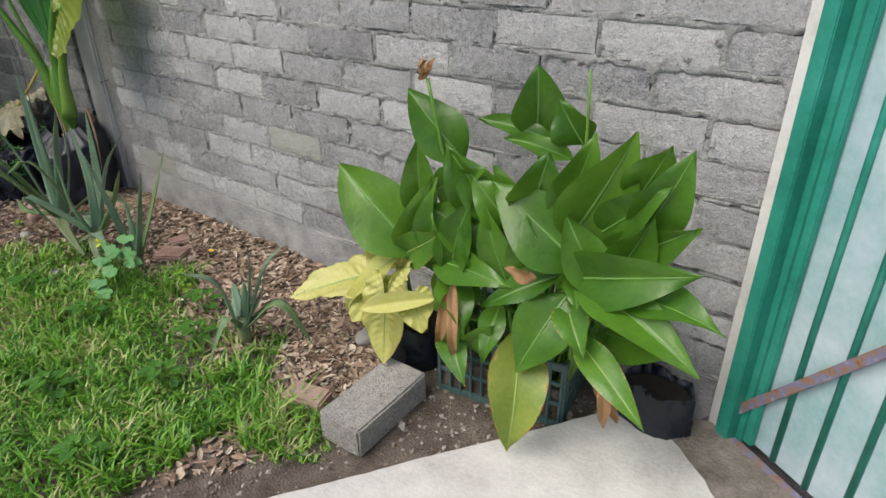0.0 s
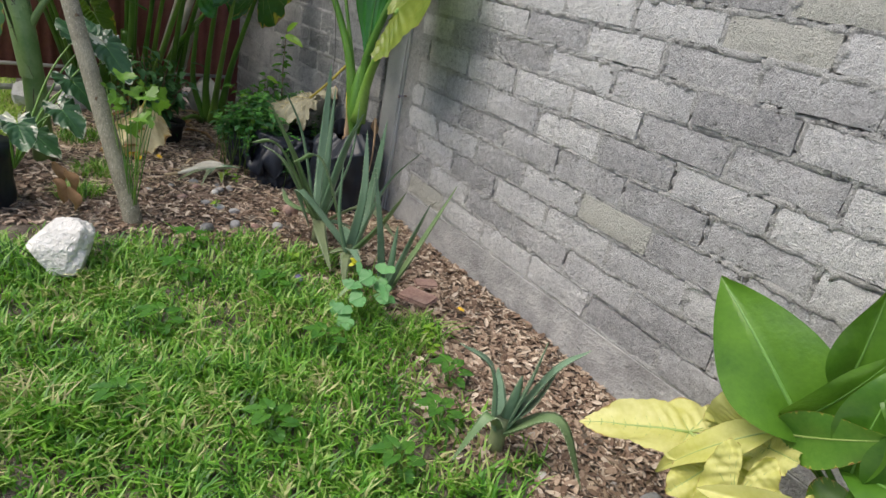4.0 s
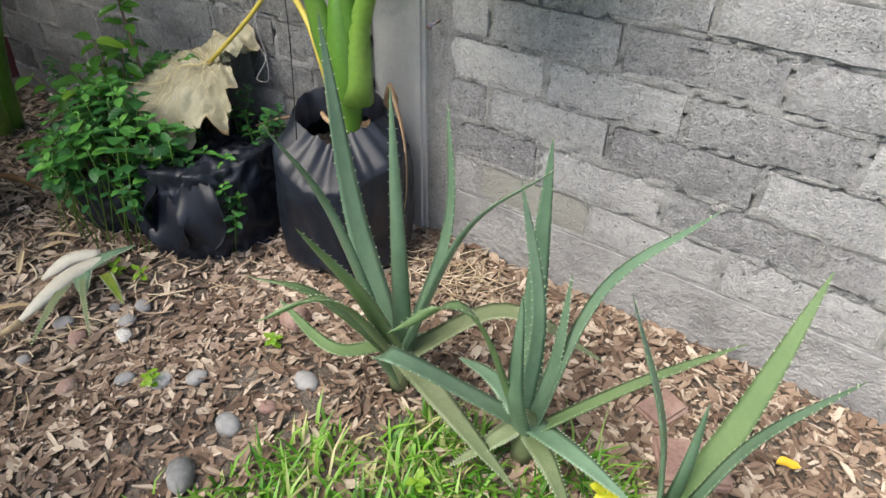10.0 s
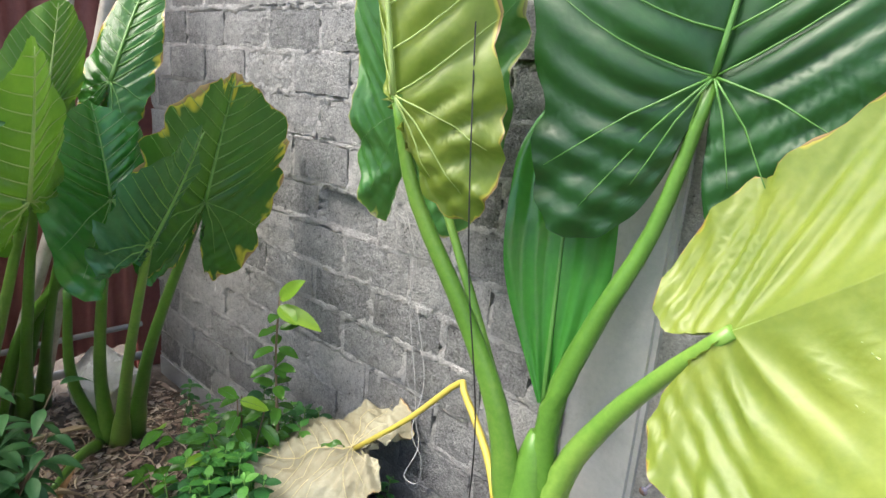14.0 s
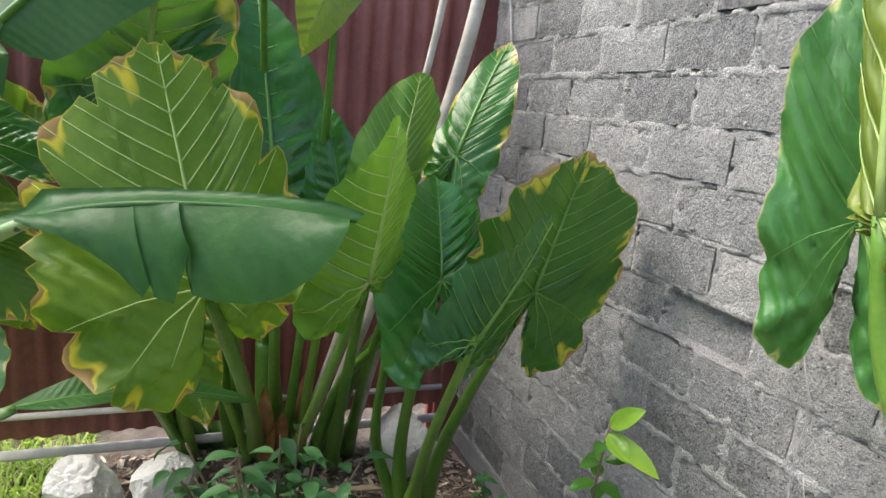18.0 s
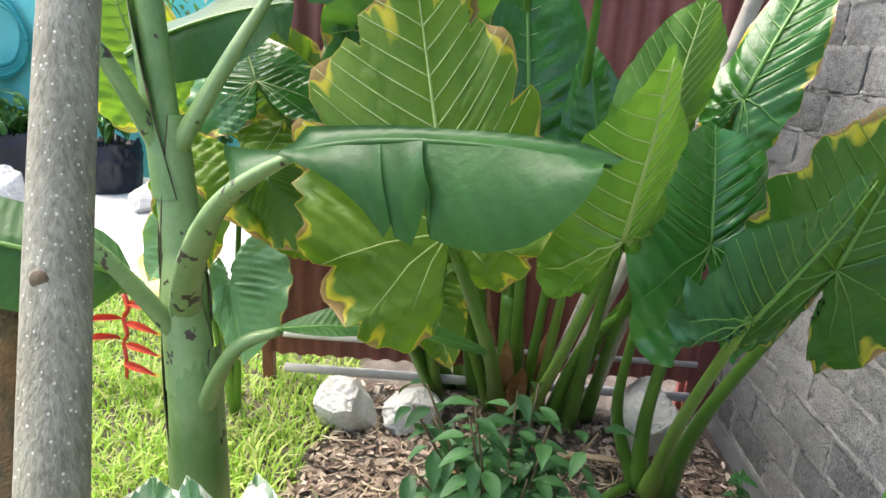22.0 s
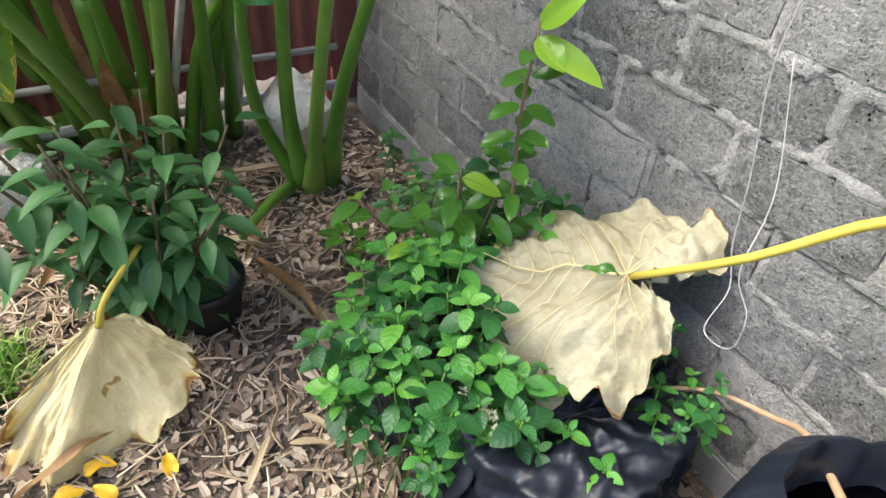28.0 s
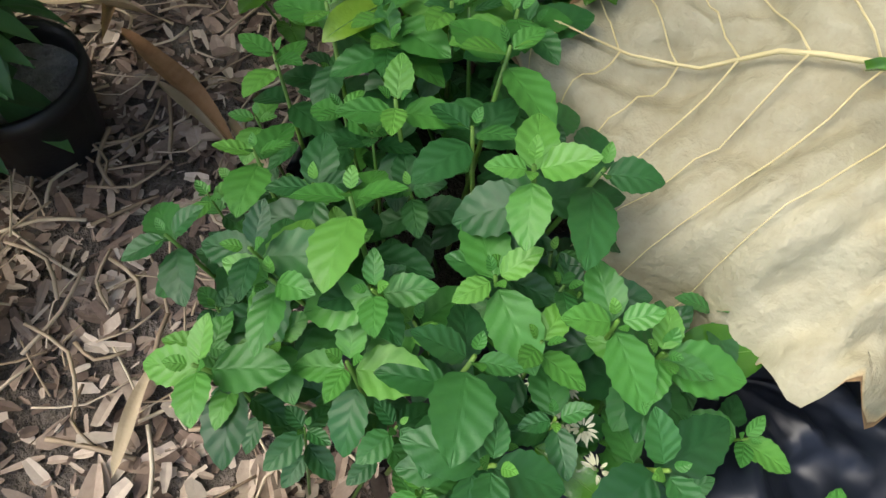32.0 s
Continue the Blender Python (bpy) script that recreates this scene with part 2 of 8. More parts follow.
def speckle_material(name, a, b, spots, scale=60):
    m, nt, bs = base(name)
    tc = nt.nodes.new("ShaderNodeTexCoord").outputs["Object"]
    n1 = noise_node(nt, tc, 7, 5)
    r = ramp(nt, [(0.3, a), (0.7, b)])
    nt.links.new(n1.outputs[0], r.inputs[0])
    vor = nt.nodes.new("ShaderNodeTexVoronoi")
    vor.inputs["Scale"].default_value = scale
    nt.links.new(tc, vor.inputs["Vector"])
    s = ramp(nt, [(0.12, (1, 1, 1)), (0.20, (0, 0, 0))])
    nt.links.new(vor.outputs["Distance"], s.inputs[0])
    mp = nt.nodes.new("ShaderNodeMapping")
    mp.inputs["Scale"].default_value = (150, 150, 24)
    nt.links.new(tc, mp.inputs["Vector"])
    n2 = noise_node(nt, mp.outputs[0], 1.0, 3, 0.7)
    grain = ramp(nt, [(0.35, (0.62, 0.62, 0.58)), (0.6, (1.05, 1.05, 1.0))])
    nt.links.new(n2.outputs[0], grain.inputs[0])
    bark = mix_color(nt, 1.0, r.outputs[0], grain.outputs[0], 'MULTIPLY')
    nt.links.new(mix_color(nt, s.outputs[0], bark, spots), bs.inputs["Base Color"])
    bs.inputs["Roughness"].default_value = 0.8
    bump(nt, bs, math_node(nt, 'ADD', n1.outputs[0], n2.outputs[0]), 0.7, 0.006)
    return m


BLOCK_A = block_material("grey_block", [(0.32, 0.32, 0.33), (0.60, 0.60, 0.61), (0.86, 0.86, 0.85)])
BLOCK_B = block_material("coarse_block", [(0.18, 0.183, 0.186), (0.37, 0.375, 0.375), (0.58, 0.58, 0.57)], 1.2, 1.35)
BLOCK_PALE = block_material("pale_block", [(0.52, 0.52, 0.48), (0.62, 0.62, 0.57)], 0.4)
MORTAR = block_material("mortar", [(0.30, 0.30, 0.30), (0.50, 0.50, 0.495), (0.70, 0.70, 0.685)], 0.5, 1.2)
CONCRETE = surface("cast_concrete", [(0.30, 0.31, 0.31), (0.42, 0.43, 0.43), (0.52, 0.52, 0.51)], 4, 70, 0.9, 0.35, 0.004, 0.1)
FOOTING = surface("rough_footing", [(0.20, 0.20, 0.20), (0.36, 0.36, 0.36), (0.50, 0.50, 0.49)], 7, 55, 0.95, 1.0, 0.014, 0.1)
APRON = surface("brown_mortar", [(0.10, 0.085, 0.07), (0.20, 0.175, 0.15), (0.32, 0.29, 0.26)], 9, 60, 0.95, 1.0, 0.012, 0.0)
CONCRETE_DARK = surface("dark_cast_concrete", [(0.16, 0.165, 0.17), (0.24, 0.245, 0.25), (0.32, 0.32, 0.32)], 4, 70, 0.9, 0.5, 0.006, 0.1)
SLAB = surface("white_slab", [(0.34, 0.33, 0.31), (0.52, 0.51, 0.49), (0.66, 0.65, 0.62)], 5, 60, 0.85, 0.6, 0.006, 0.05)
SOIL = surface("soil", [(0.075, 0.058, 0.045), (0.16, 0.13, 0.105), (0.28, 0.24, 0.20)], 9, 110, 0.95, 1.0, 0.02, 0.0)
# Dark potting soil, blackened further to paint in the shade inside the bags.
SOIL_SHADED = surface("potting_mix_shade_painted", [(0.010, 0.008, 0.006), (0.022, 0.017, 0.012), (0.045, 0.035, 0.025)], 14, 110, 0.95, 1.0, 0.02, 0.0)
# Brighter, yellower copy of the lawn colour: direct sun is painted into it.
GRASS_SUN_TINT = island_surface("grass_blade_sun_painted", [(0.16, 0.34, 0.03), (0.28, 0.50, 0.05), (0.42, 0.62, 0.09), (0.55, 0.66, 0.17), (0.66, 0.62, 0.30)], 0.5, 40, 0.40)
POT_SOIL = surface("grey_pot_soil", [(0.20, 0.185, 0.17), (0.38, 0.36, 0.34), (0.56, 0.54, 0.52)], 14, 90, 0.95, 1.0, 0.02, 0.0)
# Pale gravel, its base colour raised further to carry the yard's sunlight.
GRAVEL = surface("gravel_sun_painted", [(0.55, 0.53, 0.50), (0.72, 0.70, 0.66), (0.82, 0.80, 0.77)], 9, 60, 0.95, 0.8, 0.01, 0.0)
CHIPS = island_surface("mulch_chip", [(0.055, 0.034, 0.023), (0.145, 0.094, 0.064), (0.25, 0.172, 0.122), (0.37, 0.28, 0.205), (0.60, 0.51, 0.41)], 0.85)
# Straw-brown litter, lightened against the chips to paint sunlight onto this bed.
LITTER_LIT = island_surface("dry_litter_lightened", [(0.045, 0.029, 0.020), (0.150, 0.102, 0.074), (0.28, 0.202, 0.150), (0.44, 0.34, 0.262), (0.68, 0.58, 0.46)], 0.85)
SHREDS = island_surface("dry_shred", [(0.26, 0.18, 0.11), (0.50, 0.39, 0.26), (0.74, 0.64, 0.48)], 0.8)
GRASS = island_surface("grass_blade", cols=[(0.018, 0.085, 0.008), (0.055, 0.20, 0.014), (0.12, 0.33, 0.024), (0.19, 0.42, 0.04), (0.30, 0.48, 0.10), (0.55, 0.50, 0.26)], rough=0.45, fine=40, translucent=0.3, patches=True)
PEBBLE = surface("grey_pebble", [(0.16, 0.16, 0.16), (0.30, 0.30, 0.30), (0.42, 0.41, 0.40)], 9, 60, 0.75, 0.3, 0.003, 0.4, 'obj')
ROCK = surface("white_rock", [(0.48, 0.47, 0.45), (0.66, 0.65, 0.62), (0.80, 0.79, 0.77)], 9, 50, 0.9, 0.9, 0.012, 0.1, 'obj')
PURPLE = surface("purple_stone", [(0.10, 0.08, 0.20), (0.18, 0.15, 0.32)], 20, 80, 0.6, 0.3, 0.003, 0.1, 'obj')
BRICK = surface("red_brick", [(0.22, 0.13, 0.11), (0.36, 0.24, 0.20), (0.45, 0.34, 0.29)], 12, 90, 0.95, 0.7, 0.005, 0.2, 'obj')
BAG = surface("black_polythene", [(0.005, 0.007, 0.013), (0.009, 0.013, 0.023), (0.016, 0.022, 0.036)], 5, 14, 0.44, 0.30, 0.006, 0.0, 'obj')
POT_BLACK = surface("black_plastic", [(0.010, 0.010, 0.011), (0.022, 0.022, 0.024)], 10, 50, 0.45, 0.2, 0.003, 0.0, 'obj')
CRATE = surface("teal_crate_plastic", [(0.035, 0.075, 0.075), (0.06, 0.115, 0.115), (0.10, 0.16, 0.16)], 9, 60, 0.5, 0.2, 0.002, 0.1, 'obj')
GREEN_PAINT = surface("green_paint", [(0.015, 0.17, 0.125), (0.025, 0.26, 0.19), (0.05, 0.33, 0.26)], 7, 80, 0.45, 0.25, 0.003, 0.0, 'obj')
PALE_PAINT = surface("weathered_door_sheet", [(0.22, 0.42, 0.42), (0.38, 0.52, 0.55), (0.52, 0.62, 0.67)], 5, 45, 0.5, 0.25, 0.003, 0.0, 'obj')
RUST = surface("rusty_steel", [(0.10, 0.055, 0.035), (0.26, 0.15, 0.09), (0.16, 0.18, 0.30), (0.42, 0.30, 0.20)], 26, 90, 0.8, 0.6, 0.004, 0.0, 'obj')
WHITE_PAINT = surface("white_plaster", [(0.55, 0.54, 0.50), (0.72, 0.71, 0.68), (0.80, 0.79, 0.76)], 5, 60, 0.85, 0.3, 0.003, 0.0)
RED_SHEET = surface("red_sheet_metal", [(0.15, 0.045, 0.04), (0.24, 0.075, 0.065), (0.31, 0.12, 0.10)], 3, 50, 0.5, 0.2, 0.002, 0.2)
PIPE = surface("grey_pipe", [(0.34, 0.33, 0.31), (0.52, 0.50, 0.47)], 8, 60, 0.6, 0.2, 0.002, 0.1, 'obj')
POLE = surface("weathered_pole", [(0.33, 0.29, 0.24), (0.52, 0.48, 0.42), (0.66, 0.63, 0.58)], 12, 70, 0.8, 0.4, 0.003, 0.1, 'obj')
TURQ = surface("turquoise_wall", [(0.10, 0.50, 0.48), (0.16, 0.62, 0.59), (0.25, 0.68, 0.66)], 2, 40, 0.8, 0.2, 0.003, 0.0)
BARK = speckle_material("speckled_bark", (0.24, 0.225, 0.175), (0.40, 0.38, 0.31), (0.64, 0.62, 0.54), 90)
SHEATH = surface("dry_sheath", [(0.20, 0.09, 0.04), (0.38, 0.20, 0.09), (0.55, 0.36, 0.20)], 12, 70, 0.75, 0.5, 0.004, 0.2, 'obj')
WIRE = surface("grey_wire", [(0.4, 0.4, 0.4), (0.6, 0.6, 0.6)], 20, 50, 0.5, 0.1, 0.001, 0.0, 'obj')

BURNT = ((0.58, 0.52, 0.05), (0.52, 0.32, 0.16))
EAR = leaf_material("ear_leaf", (0.018, 0.10, 0.018), (0.050, 0.21, 0.028), BURNT, 0.06, 0.26, 0.25)
EAR_DEEP = leaf_material("ear_leaf_deep", (0.028, 0.16, 0.028), (0.065, 0.27, 0.042), None, 0, 0.24, 0.18, coat=0.25, relief=0.2)
EAR_SHINY = leaf_material("ear_leaf_glossy", (0.016, 0.098, 0.016), (0.042, 0.19, 0.028), None, 0, 0.24, 0.15, coat=0.15, relief=0.2)
EAR_YELLOW = leaf_material("ear_leaf_yellowing", (0.060, 0.16, 0.005), (0.17, 0.30, 0.008), ((0.68, 0.58, 0.03), (0.55, 0.32, 0.10)), 0.07, 0.5, 0.45)
EAR_LIGHT = leaf_material("ear_leaf_underside", (0.07, 0.21, 0.02), (0.14, 0.32, 0.03), None, 0, 0.4, 0.35, relief=0.2)
EAR_PALE = leaf_material("ear_leaf_pale_underside", (0.13, 0.21, 0.025), (0.28, 0.34, 0.06), ((0.5, 0.45, 0.06), (0.42, 0.25, 0.10)), 0.02, 0.36, 0.35, relief=0.12)
EAR_SCORCH = leaf_material("ear_leaf_scorched", (0.013, 0.085, 0.013), (0.038, 0.155, 0.022), BURNT, 0.07, 0.30, 0.14, relief=0.2)
EAR_COOL = leaf_material("ear_leaf_cool", (0.020, 0.105, 0.040), (0.050, 0.185, 0.070), None, 0, 0.30, 0.12, relief=0.2)
EAR_BIG = leaf_material("ear_leaf_broad", (0.008, 0.050, 0.010), (0.020, 0.095, 0.017), None, 0, 0.38, 0.10, relief=0.15)
VEIN = surface("leaf_vein", [(0.22, 0.33, 0.08), (0.36, 0.47, 0.15)], 8, 60, 0.45, 0.1, 0.002, 0.1, 'obj')
EAR_PALING = leaf_material("ear_leaf_paling", (0.035, 0.15, 0.035), (0.085, 0.25, 0.06), ((0.40, 0.46, 0.12), (0.58, 0.54, 0.30)), 0.03, 0.3, 0.25)
VEIN_MID = surface("leaf_vein_mid", [(0.11, 0.26, 0.05), (0.18, 0.35, 0.08)], 8, 60, 0.4, 0.1, 0.002, 0.1, 'obj')
BLOSSOM = surface("cream_blossom", [(0.50, 0.52, 0.32), (0.70, 0.70, 0.52)], 20, 80, 0.7, 0.1, 0.001, 0.0, 'obj')
VEIN_DARK = surface("leaf_vein_green", [(0.06, 0.17, 0.03), (0.10, 0.25, 0.05)], 8, 60, 0.4, 0.1, 0.002, 0.1, 'obj')
STALK = surface("green_stalk", [(0.06, 0.16, 0.02), (0.11, 0.25, 0.035), (0.20, 0.34, 0.06)], 4, 60, 0.35, 0.15, 0.002, 0.35, 'obj')
STALK_YELLOW = surface("yellow_stalk", [(0.45, 0.36, 0.05), (0.62, 0.52, 0.10)], 6, 60, 0.5, 0.2, 0.002, 0.1, 'obj')
STALK_DRY = surface("dry_stalk", [(0.32, 0.20, 0.11), (0.52, 0.37, 0.24)], 9, 70, 0.75, 0.4, 0.003, 0.1, 'obj')
BANANA = leaf_material("banana_leaf", (0.022, 0.085, 0.020), (0.050, 0.150, 0.032), None, 0, 0.42, 0.22, ribs=170.0, sheen=0.25)
BANANA_STEM = leaf_material("banana_stem", (0.11, 0.22, 0.055), (0.26, 0.37, 0.15), None, 0, 0.42, 0.0, patch=((0.055, 0.045, 0.03), 17.0, 0.72))
STEM_SCAR = surface("dark_sheath_margin", [(0.03, 0.024, 0.016), (0.08, 0.055, 0.03), (0.16, 0.12, 0.06)], 14, 80, 0.85, 0.5, 0.004, 0.1, "obj")
CANNA = leaf_material("canna_leaf", (0.035, 0.12, 0.012), (0.13, 0.29, 0.030), None, 0, 0.30, 0.28)
CANNA_TIRED = leaf_material("canna_leaf_fading", (0.05, 0.17, 0.02), (0.17, 0.33, 0.05), ((0.55, 0.48, 0.10), (0.35, 0.17, 0.06)), 0.05, 0.35, 0.25)
CANNA_OLD = leaf_material("canna_leaf_yellowing", (0.16, 0.26, 0.03), (0.42, 0.46, 0.10), ((0.55, 0.42, 0.08), (0.35, 0.17, 0.06)), 0.06, 0.4, 0.3)
TARO_YELLOW = leaf_material("yellow_taro_leaf", (0.52, 0.52, 0.11), (0.78, 0.76, 0.34), ((0.62, 0.55, 0.15), (0.45, 0.28, 0.10)), 0.02, 0.45, 0.3)
DEAD = leaf_material("dead_pale_leaf", (0.24, 0.205, 0.115), (0.44, 0.42, 0.295), ((0.5, 0.40, 0.22), (0.36, 0.22, 0.10)), 0.015, 0.7, 0.0, relief=1.0)
DEAD_YELLOW = leaf_material("dead_yellow_leaf", (0.64, 0.52, 0.25), (0.84, 0.74, 0.45), ((0.5, 0.34, 0.10), (0.34, 0.18, 0.06)), 0.05, 0.65, 0.0, relief=0.7, patch=((0.50, 0.30, 0.09), 7.0, 0.77))
DEAD_VEIN = surface("dead_leaf_vein", [(0.56, 0.48, 0.22), (0.70, 0.62, 0.35)], 8, 60, 0.6, 0.1, 0.002, 0.0, 'obj')
DRYLEAF = leaf_material("dry_brown_leaf", (0.24, 0.12, 0.05), (0.48, 0.30, 0.16), None, 0, 0.75, 0.1)
ALOE = leaf_material("aloe_flesh", (0.105, 0.19, 0.115), (0.19, 0.30, 0.195), ((0.20, 0.30, 0.10), (0.32, 0.22, 0.12)), 0.02, 0.4, 0.0)
ALOE_OLIVE = leaf_material("aloe_flesh_green", (0.105, 0.185, 0.075), (0.19, 0.28, 0.125), ((0.26, 0.32, 0.10), (0.32, 0.24, 0.12)), 0.02, 0.42, 0.0)
ALOE_OLD = leaf_material("aloe_flesh_olive", (0.13, 0.18, 0.085), (0.24, 0.28, 0.15), None, 0, 0.45, 0.0)
TOOTH = surface("aloe_tooth", [(0.30, 0.38, 0.24), (0.44, 0.50, 0.34)], 9, 60, 0.5, 0.1, 0.001, 0.0, 'obj')
MINT = veined_material("mint_leaf", [(0.010, 0.060, 0.018), (0.019, 0.100, 0.026), (0.031, 0.145, 0.034), (0.052, 0.20, 0.040)])
MINT_NEW = veined_material("mint_leaf_new", [(0.036, 0.17, 0.030), (0.075, 0.27, 0.042), (0.14, 0.37, 0.055)])
CROWN = island_surface("tree_leaf", [(0.03, 0.11, 0.018), (0.07, 0.21, 0.03)], 0.42, 120, 0.2, 0.5)
SHRUB = island_surface("dark_shrub_leaf", [(0.016, 0.070, 0.020), (0.042, 0.145, 0.042), (0.085, 0.23, 0.070)], 0.5, 80, 0.12)
LIME = leaf_material("glossy_oval_leaf", (0.04, 0.14, 0.02), (0.10, 0.26, 0.03), None, 0, 0.25, 0.25)
LIME_NEW = leaf_material("new_oval_leaf", (0.20, 0.40, 0.03), (0.34, 0.52, 0.06), None, 0, 0.3, 0.35)
LOBED = leaf_material("bright_lobed_leaf", (0.09, 0.24, 0.02), (0.19, 0.37, 0.04), None, 0, 0.4, 0.4)
VARIEG = leaf_material("variegated_leaf", (0.02, 0.075, 0.03), (0.06, 0.15, 0.06), ((0.62, 0.66, 0.50), (0.66, 0.68, 0.55)), 0.05, 0.35, 0.15, patch=((0.72, 0.73, 0.60), 8.0, 0.64))
ROUND = leaf_material("blue_green_round_leaf", (0.08, 0.25, 0.08), (0.17, 0.40, 0.14), None, 0, 0.45, 0.25)
RED_BRACT = surface("red_bract", [(0.45, 0.03, 0.02), (0.65, 0.08, 0.03)], 9, 50, 0.4, 0.1, 0.002, 0.2, 'obj')
STEM_BROWN = surface("brown_twig", [(0.10, 0.07, 0.045), (0.22, 0.16, 0.10)], 9, 80, 0.85, 0.4, 0.003, 0.1, 'obj')
PETAL = surface("yellow_petal", [(0.75, 0.42, 0.02), (0.85, 0.58, 0.05)], 9, 50, 0.5, 0.1, 0.001, 0.2, 'obj')

# ---- mesh helpers ----


def mesh_data(name, verts, faces, material, uv=None, smooth=True):
    me = bpy.data.meshes.new(name)
    me.from_pydata([tuple(v) for v in verts], [], faces)
    me.materials.append(material)
    if smooth:
        me.polygons.foreach_set("use_smooth", [True] * len(me.polygons))
    if uv is not None:
        layer = me.uv_layers.new(name="edge")
        idx = np.empty(len(me.loops), dtype=np.int32)
        me.loops.foreach_get("vertex_index", idx)
        layer.data.foreach_set("uv", np.asarray(uv, dtype=np.float32)[idx].ravel())
    me.update()
    return me


def piece(name, verts, faces, material, parent=None, label="", uv=None, smooth=True, m=None):
    ob = new(name, mesh_data(name, verts, faces, material, uv, smooth))
    if m is not None:
        ob.matrix_basis = m
    if parent is not None:
        ob.parent = parent
    if label:
        ob["label"] = label
    return ob


def part(name, bm, material, parent=None, label="", smooth=False, m=None):
    me = bpy.data.meshes.new(name)
    bm.to_mesh(me)
    bm.free()
    me.materials.append(material)
    if smooth:
        me.polygons.foreach_set("use_smooth", [True] * len(me.polygons))
    ob = new(name, me)
    if m is not None:
        ob.matrix_basis = m
    if parent is not None:
        ob.parent = parent
    if label:
        ob["label"] = label
    return ob


def empty(name, at, rz=0.0):
    ob = new(name)
    ob.empty_display_size = 0.1
    ob.matrix_basis = pose(*at, 0, 0, rz)
    return ob


def box_bm(x0, y0, z0, x1, y1, z1, bevel=0.0, segs=2):
    bm = bmesh.new()
    bmesh.ops.create_cube(bm, size=1.0)
    for v in bm.verts:
        v.co = Vector(((x0 + x1) / 2 + v.co.x * (x1 - x0), (y0 + y1) / 2 + v.co.y * (y1 - y0), (z0 + z1) / 2 + v.co.z * (z1 - z0)))
    if bevel:
        bmesh.ops.bevel(bm, geom=bm.edges[:], offset=bevel, segments=segs, affect='EDGES')
    return bm


def spline(pts, n):
    """A Catmull-Rom line through the points, n samples."""
    p = [Vector(q) for q in pts]
    if len(p) == 2:
        return [p[0].lerp(p[1], i / (n - 1)) for i in range(n)]
    p = [2 * p[0] - p[1]] + p + [2 * p[-1] - p[-2]]
    out, segs = [], len(p) - 3
    for i in range(n):
        s = i / (n - 1) * segs
        k = min(int(s), segs - 1)
        t = s - k
        a, b, c, d = p[k:k + 4]
        out.append(0.5 * ((2 * b) + (c - a) * t + (2 * a - 5 * b + 4 * c - d) * t * t + (3 * b - a - 3 * c + d) * t ** 3))
    return out


def tube(line, radii, n=8, flat=1.0):
    """Vertices and faces of a closed tube along a line; radii: one number for each point."""
    verts, faces = [], []
    up = Vector((0.13, 0.21, 1)).normalized()
    for i, p in enumerate(line):
        d = (line[min(i + 1, len(line) - 1)] - line[max(i - 1, 0)]).normalized()
        a = d.cross(up)
        a = a.normalized() if a.length > 1e-3 else d.orthogonal().normalized()
        b = d.cross(a)
        for k in range(n):
            t = 2 * math.pi * k / n
            verts.append(p + (a * math.cos(t) + b * math.sin(t) * flat) * radii[i])
    for i in range(len(line) - 1):
        for k in range(n):
            faces.append((i * n + k, i * n + (k + 1) % n, (i + 1) * n + (k + 1) % n, (i + 1) * n + k))
    faces.append(tuple(range(n))[::-1])
    faces.append(tuple(range((len(line) - 1) * n, len(line) * n)))
    return verts, faces


def rod(name, pts, r0, r1, material, parent=None, n=8, samples=12, label="", flat=1.0):
    line = spline(pts, samples)
    radii = [r0 + (r1 - r0) * i / (samples - 1) for i in range(samples)]
    v, f = tube(line, radii, n, flat)
    return piece(name, v, f, material, parent, label)


def frame_of(origin, y_axis, normal):
    """A pose with Y along y_axis and Z near the normal."""
    y = Vector(y_axis).normalized()
    z = Vector(normal)
    z = (z - y * z.dot(y))
    z = z.normalized() if z.length > 1e-4 else y.orthogonal().normalized()
    x = y.cross(z)
    m = Matrix((x, y, z)).transposed().to_4x4()
    m.translation = Vector(origin)
    return m


RNG = random.Random(7)


def stone(name, at, size, material, seed, label, category="stone", squash=0.7, rough=0.14, sub=3, group="", rz=None, cut=0.0):
    """A lumpy stone resting on the ground."""
    bm = bmesh.new()
    bmesh.ops.create_icosphere(bm, subdivisions=5 if cut else sub, radius=1.0)
    r = random.Random(seed)
    off = Vector((r.random() * 50, r.random() * 50, r.random() * 50))
    planes = []
    for _ in range(16 if cut else 0):
        n_ = Vector((r.gauss(0, 1), r.gauss(0, 1), r.gauss(0, 1))).normalized()
        planes.append((n_, cut * r.uniform(0.86, 1.08)))
    for v in bm.verts:
        d = 1 + rough * 1.8 * noise.noise(v.co * 1.1 + off) + rough * 1.0 * noise.noise(v.co * 2.6 + off) + rough * 0.4 * noise.noise(v.co * 7 + off)
        c = v.co * d
        for n_, lim in planes:
            over = c.dot(n_) - lim
            if over > 0:
                c = c - n_ * over * 0.92
        if cut:
            c = c * (1 + 0.030 * noise.noise(c * 9 + off) + 0.02 * noise.noise(c * 22 + off))
        v.co = Vector((c.x * size[0], c.y * size[1], c.z * size[2]))
    low = min(v.co.z for v in bm.verts)
    ob = part(name, bm, material, smooth=not cut)
    ob.matrix_basis = pose(at[0], at[1], at[2] - low * 0.92, 0, 0, r.uniform(0, 360) if rz is None else rz)
    return tagged(ob, label, category, group)


